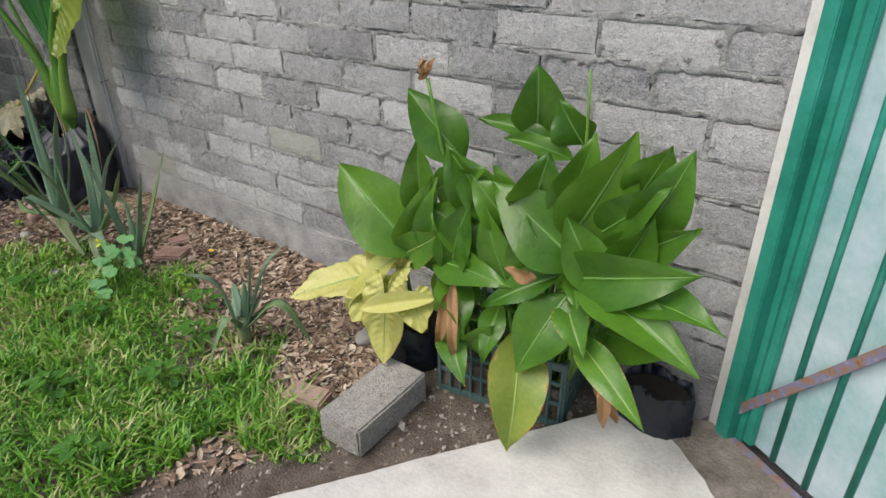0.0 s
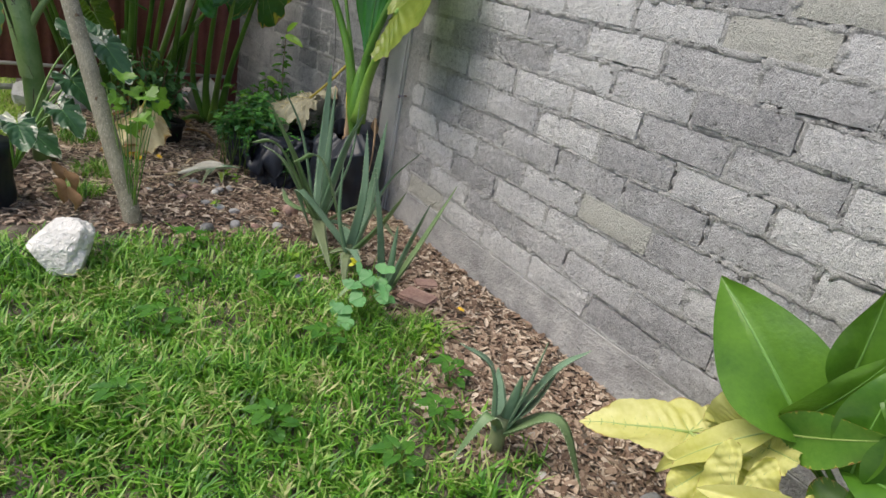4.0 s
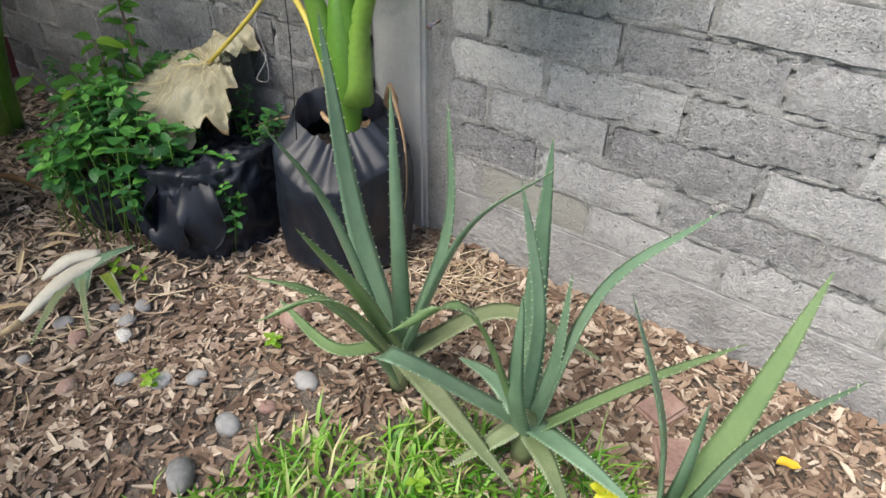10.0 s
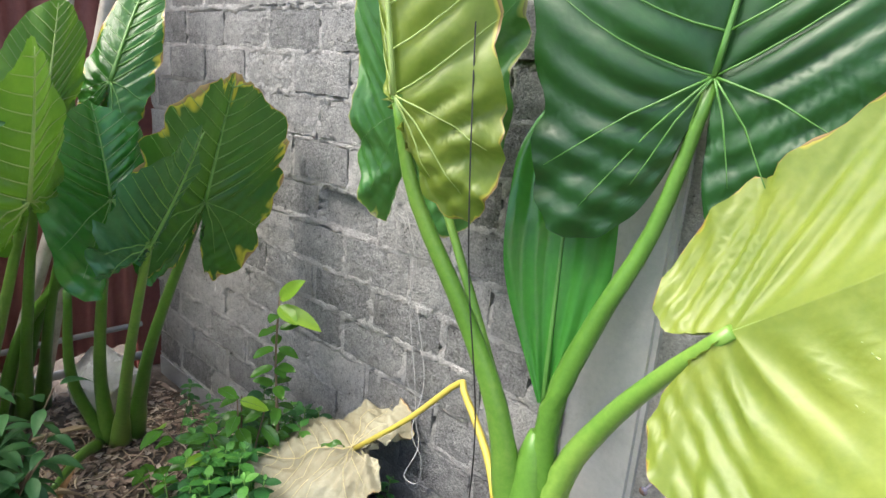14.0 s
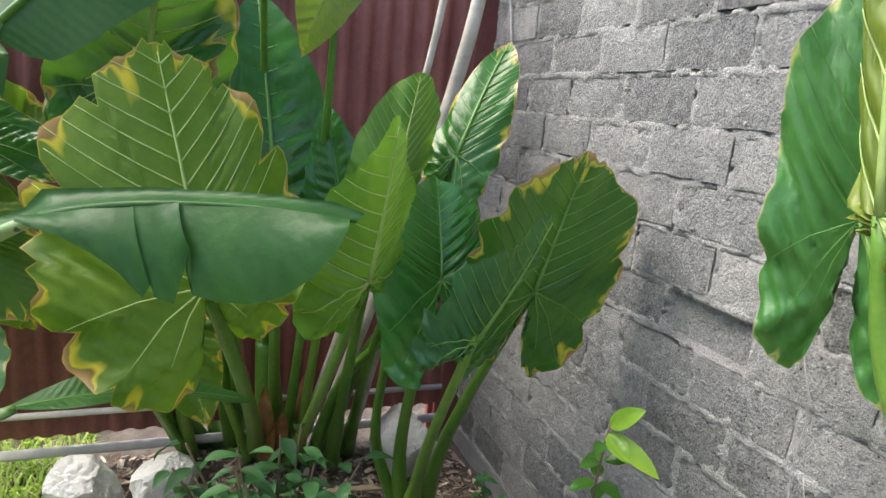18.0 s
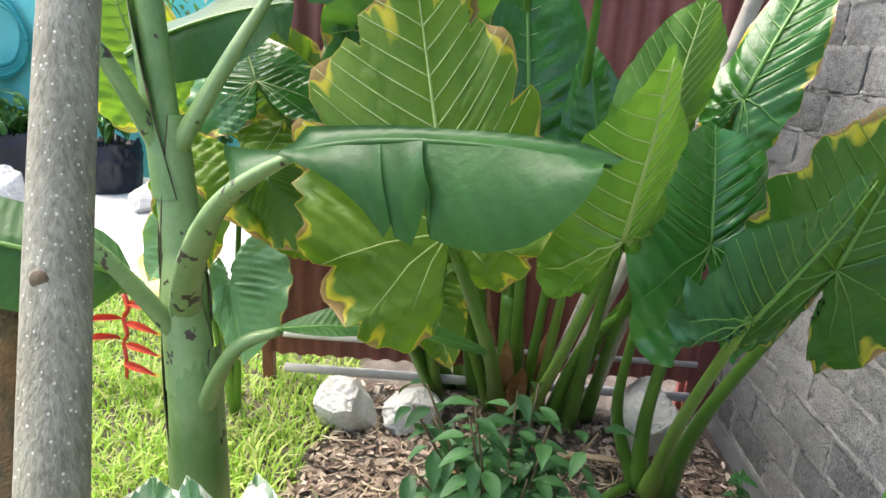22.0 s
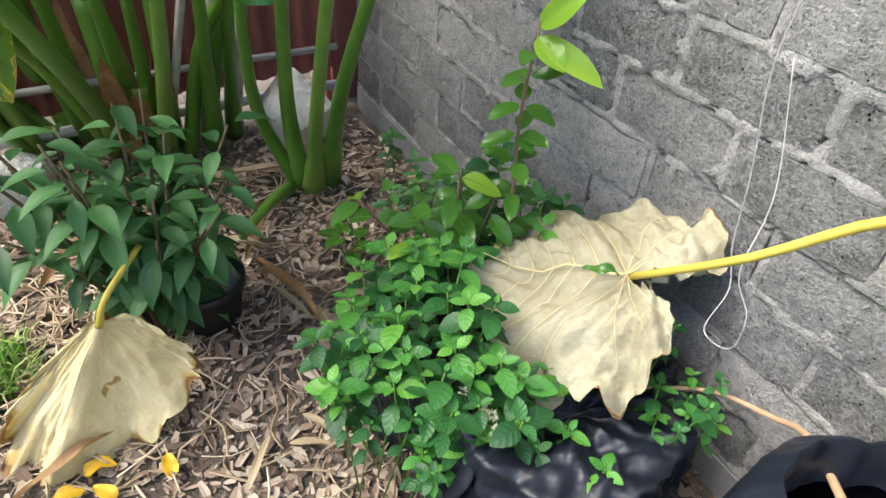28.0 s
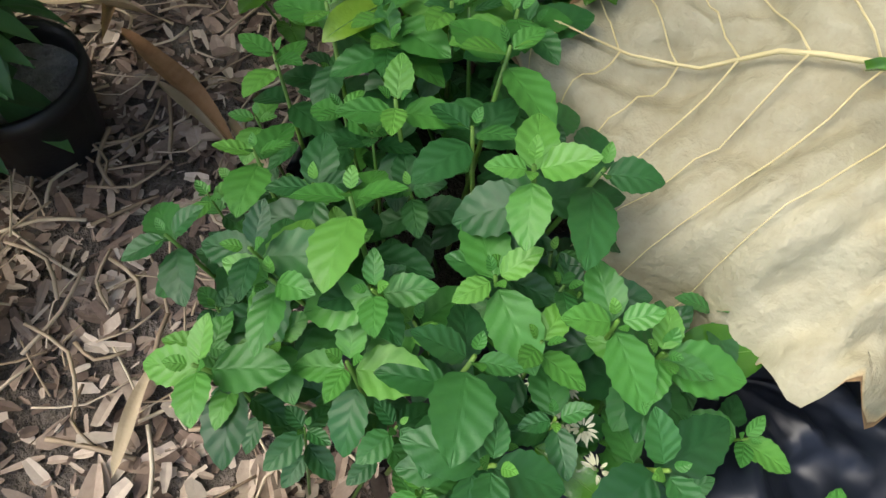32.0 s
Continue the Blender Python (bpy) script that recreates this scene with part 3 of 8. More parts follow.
# ---- ground ----
LAWN_EDGE = [(-4.0, 0.2), (-3.8, 0.75), (-3.65, 1.10), (-3.3, 1.24), (-2.9, 1.26), (-2.5, 1.33), (-2.1, 1.36), (-1.75, 1.33), (-1.5, 1.05), (-1.35, 0.7), (-1.6, 0.25)]


def edge_y(x):
    for (xa, ya), (xb, yb) in zip(LAWN_EDGE, LAWN_EDGE[1:-2]):
        if xa <= x <= xb:
            return ya + (yb - ya) * (x - xa) / (xb - xa)
    return 0.2


def slab_side(x, y):
    """Distance from the slab's long edge; negative on the garden's side."""
    ux, uy = 0.576, 0.817
    return (x + 1.59) * uy - (y - 0.01) * ux


def lawn_at(x, y):
    w = 0.07 * noise.noise((x * 4, y * 4, 0.3)) + 0.05 * noise.noise((x * 11, y * 11, 7.1))
    past_slab = (x + 1.60) * 0.573 + y * 0.819 < -0.03 + 0.4 * w
    if x > -4.0 and (slab_side(x, y) < -0.03 + 0.5 * w or past_slab) and y < 0.3:
        return x > -3.95 + w + 0.3 * max(0, y)
    if -3.9 < x < -1.35 and y < edge_y(x) + w and slab_side(x, y) < (-0.22 if y > 0.62 else -0.08) + 2 * w:
        return True
    return x < -5.35 + w and y < -0.02 + 0.25 * (-6.0 - x) * 0 + w and x > -7.6 and y > -2.6


def ground_z(x, y):
    z = 0.018 * noise.noise((x * 1.3, y * 1.3, 0)) + 0.008 * noise.noise((x * 6, y * 6, 3))
    if slab_side(x, y) > -0.1 and x < 3 and y > -3:
        z = min(z, 0.0) - 0.01
    return z


xs = [-60, -30, -16, -11] + [-9 + 0.06 * i for i in range(176)] + [2.4, 4, 8, 16, 30, 60]
ys = [-60, -30, -16, -9, -6] + [-4 + 0.06 * i for i in range(100)] + [2.6, 5, 12, 30, 60]
gv = [(x, y, ground_z(x, y) if abs(x) < 9.1 and -4.1 < y < 2.1 else 0.0) for y in ys for x in xs]
nx = len(xs)
gf = [(j * nx + i, j * nx + i + 1, (j + 1) * nx + i + 1, (j + 1) * nx + i) for j in range(len(ys) - 1) for i in range(nx - 1)]
tagged(piece("ground", gv, gf, SOIL), "dark crumbly garden soil", "ground", kind="structure")
gravel = [(-60, -60, 0.035), (-7.4, -60, 0.035), (-7.2, -1.2, 0.035), (-6.9, -0.35, 0.03), (-9.0, 0.4, 0.035), (-60, 0.4, 0.035)]
tagged(piece("gravel_yard", gravel, [tuple(range(6))], GRAVEL, smooth=False), "pale gravel yard beyond the fence, sunlight painted into its colour", "ground", kind="structure")

# ---- walls of concrete block ----
Y1 = 1.918
W2A, W2B = Vector((-4.2, 1.858, 0)), Vector((-6.55, 1.651, 0))


def block_mesh(name, length, height, depth, seed, material):
    """One block: a rough front with chipped rims, five plain sides. Local x along the wall, y into it, z up."""
    r = random.Random(seed)
    nx_, nz_ = 9, 4
    verts, faces = [], []
    for j in range(nz_):
        for i in range(nx_):
            u, w = i / (nx_ - 1), j / (nz_ - 1)
            rim = i in (0, nx_ - 1) or j in (0, nz_ - 1)
            x, z = (u - 0.5) * length, (w - 0.5) * height
            if rim:
                x -= math.copysign(r.uniform(0, 0.006), x) if i in (0, nx_ - 1) else 0
                z -= math.copysign(r.uniform(0, 0.006), z) if j in (0, nz_ - 1) else 0
            verts.append((x, r.uniform(0.001, 0.006) if rim else r.uniform(-0.002, 0.002), z))
    for j in range(nz_ - 1):
        for i in range(nx_ - 1):
            a = j * nx_ + i
            faces.append((a, a + 1, a + nx_ + 1, a + nx_))
    ring = list(range(nx_)) + [j * nx_ + nx_ - 1 for j in range(1, nz_)] + [(nz_ - 1) * nx_ + i for i in range(nx_ - 2, -1, -1)] + [j * nx_ for j in range(nz_ - 2, 0, -1)]
    k = len(verts)
    for q in ring:
        verts.append((verts[q][0], depth, verts[q][2]))
    for i in range(len(ring)):
        a, b = ring[i], ring[(i + 1) % len(ring)]
        faces.append((b, a, k + i, k + (i + 1) % len(ring)))
    me = mesh_data(name, verts, faces, material, smooth=False)
    return me


def block_wall(wall, start, along, into, length, z0, course, pitch, rows, phase, material, seed, special=None, gap=0.015, jitter=0.012):
    """Blocks as pieces of the wall, and the mortar behind and between them."""
    r = random.Random(seed)
    variants = [block_mesh("block", pitch - gap, course - gap, 0.07, seed * 31 + i, material) for i in range(10)]
    pale = block_mesh("block", pitch - gap, course - gap, 0.07, seed * 31 + 99, BLOCK_PALE)
    joints = []
    for k in range(rows):
        x = -pitch + (phase + (0.5 if k % 2 else 0.0)) * pitch % pitch
        row = []
        shift = r.uniform(-0.03, 0.03) * pitch
        while x < length:
            xa, xb = max(x + shift, 0.0), min(x + pitch + shift, length)
            row.append(x + shift)
            if xb - xa > 0.05:
                mode = special(k, (xa + xb) / 2) if special else ''
                push = 0.035 if mode == 'deep' else r.uniform(-0.004, 0.006)
                me = pale if mode == 'pale' else r.choice(variants)
                ob = new("block", me)
                c = start + along * ((xa + xb) / 2) + into * push
                mtx = Matrix((along, into, Vector((0, 0, 1)))).transposed().to_4x4()
                mtx.translation = Vector((c.x, c.y, z0 + (k + 0.5) * course + r.uniform(-0.003, 0.003)))
                ob.matrix_basis = mtx @ pose(0, 0, 0, 0, r.uniform(-0.6, 0.6), 0) @ Matrix.Diagonal(((xb - xa - gap) / (pitch - gap), 1, 1, 1))
                ob.parent = wall
            x += pitch
        joints.append(row)
    # mortar: squeezed out at the joints, sunk behind the blocks' faces
    step = 0.0105
    n, m = int(length / step) + 1, int(rows * course / step) + 1
    verts, faces = [], []
    off = r.random() * 40
    for j in range(m + 1):
        z = rows * course * j / m
        k = min(int(z / course), rows - 1)
        dz = min(z - k * course, (k + 1) * course - z)
        for i in range(n + 1):
            x = length * i / n
            dx = min((abs(x - q) for q in joints[k]), default=1)
            d = min(dx, dz)
            w = noise.noise((x * 26 + off, z * 26, 1.7)) + 0.6 * noise.noise((x * 70 + off, z * 70, 4.7))
            y = 0.022 if d > 0.014 else 0.005 - 0.006 * w
            if d > 0.004 and w < -0.38:
                y = 0.026
            if 0.013 < d < 0.03 and w > 0.55:
                y = -0.003 * w
            if special and special(k, x) == 'deep' and d > 0.012:
                y = 0.06
            p = start + along * x + into * y
            verts.append((p.x, p.y, z0 + z))
    for j in range(m):
        for i in range(n):
            a = j * (n + 1) + i
            faces.append((a, a + 1, a + n + 2, a + n + 1))
    piece("mortar", verts, faces, MORTAR, wall, "pale mortar squeezed out of the joints")


def build_walls():
    wall = tagged(empty("wall_garden", (0, 0, 0)), "grey concrete block wall with rough pale mortar", "wall", kind="structure")
    along, into = Vector((1, 0, 0)), Vector((0, 1, 0))
    z0, course, pitch = 0.207, 0.131, 0.392
    length = 3.97

    def pick(k, x):
        if k == 0 and 0.26 < x < 0.62:
            return 'pale'
        return 'pale' if (k, int(x / 0.39)) in ((9, 5), (10, 6), (3, 4)) else ''
    block_wall(wall, Vector((-4.0, Y1, 0)), along, into, length, z0, course, pitch, 19, (-3.40 + 4.0) / pitch % 1.0, BLOCK_A, 3, pick)
    part("footing", box_bm(-4.0, Y1 + 0.0, -0.1, -0.03, Y1 + 0.1, z0, 0.006), FOOTING, wall, "smooth cast footing strip")
    part("core", box_bm(-4.0, Y1 + 0.075, -0.1, -0.03, Y1 + 0.16, z0 + 19 * course), CONCRETE, wall)

    second = tagged(empty("wall_corner", (0, 0, 0)), "coarse grey concrete block wall meeting the red fence", "wall", kind="structure")
    al = (W2B - W2A).normalized()
    inn = Vector((-al.y, al.x, 0))
    inn = inn if inn.y > 0 else -inn
    al2 = -al
    length2 = (W2B - W2A).length
    c2, p2, base2 = 0.140, 0.312, 0.10

    def pick2(k, x):
        return 'deep' if k == 7 and abs(x - ((-5.075 + 6.55) / 0.9936)) < 0.155 else ''
    block_wall(second, W2B, al2, inn, length2, base2, c2, p2, 18, ((-5.23 + 6.55) / 0.9936 - 0.5 * p2) / p2 % 1.0, BLOCK_B, 5, pick2, 0.012)
    m = Matrix((al2, inn, Vector((0, 0, 1)))).transposed().to_4x4()
    m.translation = W2B
    part("footing", box_bm(0, 0.0, -0.1, length2, 0.1, base2, 0.006), CONCRETE_DARK, second, "low dark cast footing", m=m)
    part("core", box_bm(0, 0.075, -0.1, length2, 0.16, base2 + 18 * c2), CONCRETE, second, m=m)

    col = tagged(empty("column", (-4.1, Y1, 0)), "smooth cast concrete column between the two block walls", "column", kind="structure")
    bm = box_bm(-0.115, -0.035, -0.1, 0.10, 0.16, 2.72, 0.012)
    part("shaft", bm, CONCRETE, col)
    v, f = [], []
    m, k = 90, 7
    for j in range(m + 1):
        z = 2.6 * j / m
        reach = 0.20 + 0.07 * noise.noise((z * 2.6, 4, 0)) + 0.04 * noise.noise((z * 9, 1, 5))
        for i in range(k + 1):
            t = i / k
            x = 0.095 + (reach - 0.095) * t
            v.append((x, -0.012 + 0.016 * t * t + 0.003 * noise.noise((x * 30, z * 30, 2)), z))
    for j in range(m):
        for i in range(k):
            a = j * (k + 1) + i
            f.append((a, a + 1, a + k + 2, a + k + 1))
    piece("plaster_smear", v, f, MORTAR, col, "rough mortar smeared over the joint with the blocks")
    # Added box, no real post: its dark red stands in for the shaded gap.
    corner = tagged(empty("corner_gap_fill", (-6.62, 1.70, 0)), "added dark red filler standing in for the dark gap behind the fence", "column", kind="structure")
    part("shaft", box_bm(-0.08, -0.16, -0.1, -0.03, 0.10, 2.62, 0.005), RED_SHEET, corner)


build_walls()

# ---- doorway, threshold and slab ----
DOOR_AT = Vector((-0.03, 1.87, 0))
DOOR_RZ = -32.0


def build_door():
    jamb = tagged(empty("wall_house", (DOOR_AT.x, DOOR_AT.y, 0), DOOR_RZ), "white plastered house wall beside the door", "wall", kind="structure")
    part("plaster_jamb", box_bm(-0.06, -0.005, 0, 0.0, 0.2, 2.6, 0.008), WHITE_PAINT, jamb)
    part("plaster_wall", box_bm(1.05, 0.0, 0, 6.0, 0.2, 2.8, 0.01), WHITE_PAINT, jamb)
    part("lintel", box_bm(0.0, 0.0, 2.16, 1.05, 0.2, 2.8, 0.01), WHITE_PAINT, jamb)
    door = tagged(empty("door_1", (DOOR_AT.x, DOOR_AT.y, 0.05), DOOR_RZ), "closed green steel door with pale weathered sheet and rusty brace", "door", kind="structure")
    fr = part("door_frame", box_bm(0.003, -0.035, 0, 0.055, 0.06, 2.10, 0.004), GREEN_PAINT, door, "green painted angle steel frame")
    part("frame_lip", box_bm(0.055, 0.01, 0, 0.085, 0.05, 2.08, 0.003), GREEN_PAINT, fr)
    part("door_frame", box_bm(0.98, -0.035, 0, 1.04, 0.06, 2.10, 0.004), GREEN_PAINT, door)
    part("door_frame", box_bm(0.055, -0.034, 2.05, 0.98, 0.06, 2.10, 0.004), GREEN_PAINT, door)
    leaf = part("door_sheet", box_bm(0.09, 0.028, 0.02, 0.975, 0.04, 2.04, 0.002), PALE_PAINT, door, "pale blue-grey sheet with worn paint")
    part("stile", box_bm(0.09, 0.005, 0.02, 0.125, 0.028, 2.04, 0.004), GREEN_PAINT, leaf)
    for i in range(6):
        x = 0.20 + 0.125 * i
        v, f = tube([Vector((x, 0.026, 0.03)), Vector((x, 0.026, 2.03))], [0.013, 0.013], 8, 0.8)
        piece("rib", v, f, GREEN_PAINT, leaf)
    bm = box_bm(-0.02, -0.006, -0.016, 0.95, 0.006, 0.016, 0.002)
    part("brace", bm, RUST, door, "rusty flat bar with flaking blue paint", m=pose(-0.075, 0.006, -0.044, 0, -53.9, 0))
    part("threshold", box_bm(0.0, -0.06, -0.05, 1.0, 0.02, 0.0, 0.004), RUST, door, "rusty brown steel threshold")
    slab = tagged(empty("pavement", (0, 0, 0)), "pale worn concrete slab with a chipped edge", "pavement", kind="structure")
    a, b = Vector((-1.60, 0.0, 0)), Vector((-0.32, 1.83, 0))
    d = (b - a).normalized()
    nrm = Vector((d.y, -d.x, 0))
    verts, faces = [], []
    r = random.Random(4)
    n = 60
    for i in range(n + 1):
        p = a + (b - a) * (i / n) + nrm * (r.uniform(-0.0015, 0.002) + 0.004 * noise.noise((i * 0.12, 3, 1)))
        q = p + nrm * 3.4
        for s, z in ((p, -0.1), (p, 0.040 + r.uniform(-0.004, 0)), (p + nrm * 0.012, 0.05), (q, 0.05), (q, -0.1)):
            verts.append((s.x, s.y, z))
    for i in range(n):
        for k in range(4):
            faces.append((i * 5 + k, (i + 1) * 5 + k, (i + 1) * 5 + k + 1, i * 5 + k + 1))
    faces += [(0, 1, 2, 3, 4), tuple(n * 5 + k for k in (4, 3, 2, 1, 0))]
    piece("slab", verts, faces, SLAB, slab, smooth=False)
    # the broken strip of mortar before the door
    v, f = [], []
    for i in range(25):
        t = i / 24
        p = Vector((-0.285, 1.838, 0)).lerp(Vector((0.55, 1.10, 0)), t)
        q = Vector((-0.06, 1.87, 0)).lerp(Vector((0.75, 1.36, 0)), t)
        o = 0.012 * noise.noise((t * 14, 2, 0))
        v += [(p.x + o, p.y + o, 0.054), (q.x, q.y, 0.056), (p.x + o, p.y + o, 0.03), (q.x, q.y, 0.03)]
    for i in range(24):
        k = i * 4
        f += [(k, k + 4, k + 5, k + 1), (k + 2, k + 6, k + 4, k)]
    piece("apron", v, f, APRON, slab, "dark cracked mortar strip at the doorstep", smooth=False)


build_door()

# ---- red sheet fence ----


def build_fence():
    fence = tagged(empty("sheet_fence", (-6.56, 1.60, 0)), "red corrugated sheet metal fence on pipe rails", "fence", kind="structure")
    d = Vector((0.10, -1.0, 0)).normalized()
    back = Vector((-1, -0.10, 0)).normalized()
    for s, (a, b) in enumerate(((0.0, 0.86), (0.83, 1.98))):
        verts, faces = [], []
        n = int((b - a) / 0.011)
        for i in range(n + 1):
            u = a + (b - a) * i / n
            w = 0.5 + 0.5 * math.tanh(3 * math.sin(2 * math.pi * u / 0.088))
            p = d * u + back * (0.018 * w + (0.004 if s else 0.0) + 0.05)
            for z in (0.16, 1.0, 1.9, 2.75):
                verts.append((p.x, p.y, z))
        for i in range(n):
            for k in range(3):
                faces.append((i * 4 + k, (i + 1) * 4 + k, (i + 1) * 4 + k + 1, i * 4 + k + 1))
        piece("sheet", verts, faces, RED_SHEET, fence, "weathered red ribbed steel sheet")
    for z, r, off in ((0.27, 0.014, 0.02), (0.09, 0.022, 0.04), (1.5, 0.02, 0.1)):
        p, q = d * 0.02 + back * off, d * (1.90 if z < 1 else 1.95) + back * off
        rod("rail", [(p.x, p.y, z), (q.x, q.y, z + 0.01)], r, r, PIPE, fence, 10, 3, "pale round pipe rail" if r < 0.02 else "")
    for u in (0.0, 1.99):
        p = d * u + back * 0.09
        part("post", box_bm(p.x - 0.025, p.y - 0.025, -0.1, p.x + 0.025, p.y + 0.025, 2.8, 0.004), RED_SHEET, fence, "red painted post")


build_fence()

# ---- far yard, seen past the fence, and plain walls that close the garden ----
wall_far = tagged(part("wall_far", box_bm(-10.2, -9.0, -0.1, -10.0, -1.2, 2.6, 0.02), TURQ), "turquoise painted yard wall far behind", "wall", kind="structure")
tagged(part("wall_side", box_bm(-10.0, -5.6, -0.1, 4.0, -5.4, 2.3, 0.02), WHITE_PAINT), "pale plastered wall closing the yard", "wall", kind="structure")
tagged(part("wall_back", box_bm(3.6, -5.4, -0.1, 3.8, 0.2, 2.6, 0.02), WHITE_PAINT), "pale plastered house wall", "wall", kind="structure")

# ---- leaf builders ----
HEART = [(0.0, 1.0), (0.16, 0.93), (0.46, 0.77), (0.78, 0.49), (0.95, 0.20), (1.0, -0.06), (0.95, -0.30), (0.80, -0.48), (0.58, -0.56), (0.34, -0.53), (0.16, -0.40), (0.07, -0.20), (0.02, -0.02)]


def heart_outline(length, width, n, lobe, scallop, seed, tear=0.0, full=0.0):
    line = spline([(x, y, 0) for x, y in HEART], n)
    r = random.Random(seed)
    ph = r.uniform(0, 6)
    out = []
    for i, p in enumerate(line):
        s = 1 + scallop * (abs(math.sin(i / n * math.pi * 12 + ph)) - 0.6 + 0.35 * math.sin(i / n * 2 * math.pi * 14 + 2 * ph)) * (1 if 2 < i < n - 4 else 0)
        if tear and i % 8 == 4 and 6 < i < n * 0.62:
            s *= 1 - tear * r.uniform(0.3, 1.0)
        y = p.y * length * (1 if p.y > 0 else lobe)
        swell = 1 + full * math.sin(math.pi * min(1, max(0, p.y)))
        out.append((max(p.x, 0) * width / 2 * s * swell, y * s))
    return out


def half_width(outline, y):
    for (xa, ya), (xb, yb) in zip(outline, outline[1:]):
        if yb <= y <= ya:
            return xa + (xb - xa) * (ya - y) / max(ya - yb, 1e-6)
    return 0.0


def heart_leaf(parent, att, tip, width, normal, blade_mat, vein_mat, seed, lobe=1.0, fold=0.15, bend=0.10, wave=0.010, corr=0.009, scallop=0.014, laterals=9, name="leaf_blade", label="", cup=0.0, crumple=0.0, res=1, vein_r=1.0, halves=None, tear=0.0, full=0.0, dome=0.10):
    """A heart-shaped blade from the stalk's end to the tip, with its raised veins.
    halves: the widest points of its two sides, in place of width and normal."""
    att, tip = Vector(att), Vector(tip)
    length = (tip - att).length
    lobes = lobe if isinstance(lobe, tuple) else (lobe, lobe)
    if halves:
        sides = [Vector(h) - att for h in halves]
        width = 2 * max(h.length for h in sides)
        normal = (sides[1] - sides[0]).cross(tip - att)
        fold = 0.0
    n, rings = (72, 20) if res else (22, 6)
    outline = heart_outline(length, width, n, 1.0, scallop, seed, tear, full)
    polar = [(math.atan2(x, y), math.hypot(x, y)) for x, y in heart_outline(length, width, 40, 1.0, 0.0, seed, 0.0, full)]

    def reach(x, y):
        """How far from the stalk (0) to the margin (1) a place lies."""
        a = math.atan2(abs(x), y)
        for (a0, r0), (a1, r1) in zip(polar, polar[1:]):
            if a <= a1 or a1 >= polar[-1][0]:
                return min(1.0, math.hypot(x, y) / max(r0 + (r1 - r0) * (a - a0) / max(a1 - a0, 1e-6), 1e-4))
        return 1.0
    r = random.Random(seed + 5)
    ph = [r.uniform(0, 6) for _ in range(4)]
    sp = length / laterals
    mtx = frame_of(att, tip - att, normal)
    if halves:
        inv = mtx.to_3x3().inverted()
        sides = [inv @ h / (width / 2) for h in sides]

    def rise(ax):
        """How far a side vein climbs towards the tip on its way out."""
        return 0.32 * ax + 0.5 * ax * ax / width

    def shape(x, y, t):
        q = y - rise(abs(x))
        k = min(1, abs(x) / (0.16 * width))
        z = corr * (2 * abs(math.sin(math.pi * q / sp)) ** 0.8 - 1) * k * (1 - 0.5 * t)
        z += wave * t ** 3 * (math.sin(9 * math.atan2(x, y + 0.2 * length) + ph[0]) + 0.4 * math.sin(21 * math.atan2(x, y + 0.2 * length) + ph[1]))
        s = y / length
        z -= bend * length * (s * s if s > 0 else 1.2 * s * s)
        if y < 0:
            y *= lobes[1] if x > 0 else lobes[0]
        if crumple:
            z += crumple * (noise.noise((x * 9 + ph[0], y * 9, ph[1])) + 0.8 * (0.3 - abs(noise.noise((x * 22 + ph[2], y * 14, ph[3])))) + 0.10 * (0.3 - abs(noise.noise((x * 55 + ph[2], y * 55, ph[3])))))
        if halves:
            h = sides[1 if x > 0 else 0] * abs(x)
            arch = dome * width * (abs(x) / (width / 2)) * (1 - abs(x) / (width / 2))
            return Vector((h.x, y + h.y, z + h.z + arch))
        z += abs(x) * math.sin(fold) + cup * (x / (width / 2)) ** 2 * width * 0.25
        return Vector((x * math.cos(fold), y, z))

    verts, faces, uv = [Vector((0, 0, 0))], [], [(0, 0)]
    ring_pts = [(x, y) for x, y in outline] + [(-x, y) for x, y in outline[-1:0:-1]]
    m = len(ring_pts)
    for k in range(1, rings + 1):
        t = (k / rings) ** 0.85
        for i, (x, y) in enumerate(ring_pts):
            verts.append(shape(x * t, y * t, t))
            uv.append((t, i / m))
    for i in range(m):
        faces.append((0, 1 + (i + 1) % m, 1 + i))
    for k in range(rings - 1):
        for i in range(m):
            a, b = 1 + k * m + i, 1 + k * m + (i + 1) % m
            faces.append((a, b, b + m, a + m))
    blade = piece(name, verts, faces, blade_mat, parent, label, uv, m=mtx)
    vv, vf = [], []

    def vein(pts2, r0, r1, samples=7):
        line = []
        for i in range(samples):
            t = i / (samples - 1)
            k = t * (len(pts2) - 1)
            j = min(int(k), len(pts2) - 2)
            x = pts2[j][0] + (pts2[j + 1][0] - pts2[j][0]) * (k - j)
            y = pts2[j][1] + (pts2[j + 1][1] - pts2[j][1]) * (k - j)
            q = shape(x, y, reach(x, y))
            q.z += (1.0 * corr + 0.08 * crumple) if halves else 0.0
            line.append(q)
        v, f = tube(line, [r0 + (r1 - r0) * i / (samples - 1) for i in range(samples)], 5)
        o = len(vv)
        vv.extend(v)
        vf.extend(tuple(q + o for q in g) for g in f)

    rad = 0.0075 * (length / 0.45) * vein_r
    vein([(0, 0), (0, length * 0.95)], rad, rad * 0.2, 12)
    for sgn in (-1, 1):
        for i in range(laterals):
            y0 = sp * i
            hw = 0.0
            while hw < width / 2 and hw < half_width(outline, y0 + rise(hw)) * 0.96:
                hw += 0.004
            if hw > 0.01:
                vein([(sgn * hw * q / 5, y0 + rise(hw * q / 5)) for q in range(6)], rad * 0.34, rad * 0.12, 11)
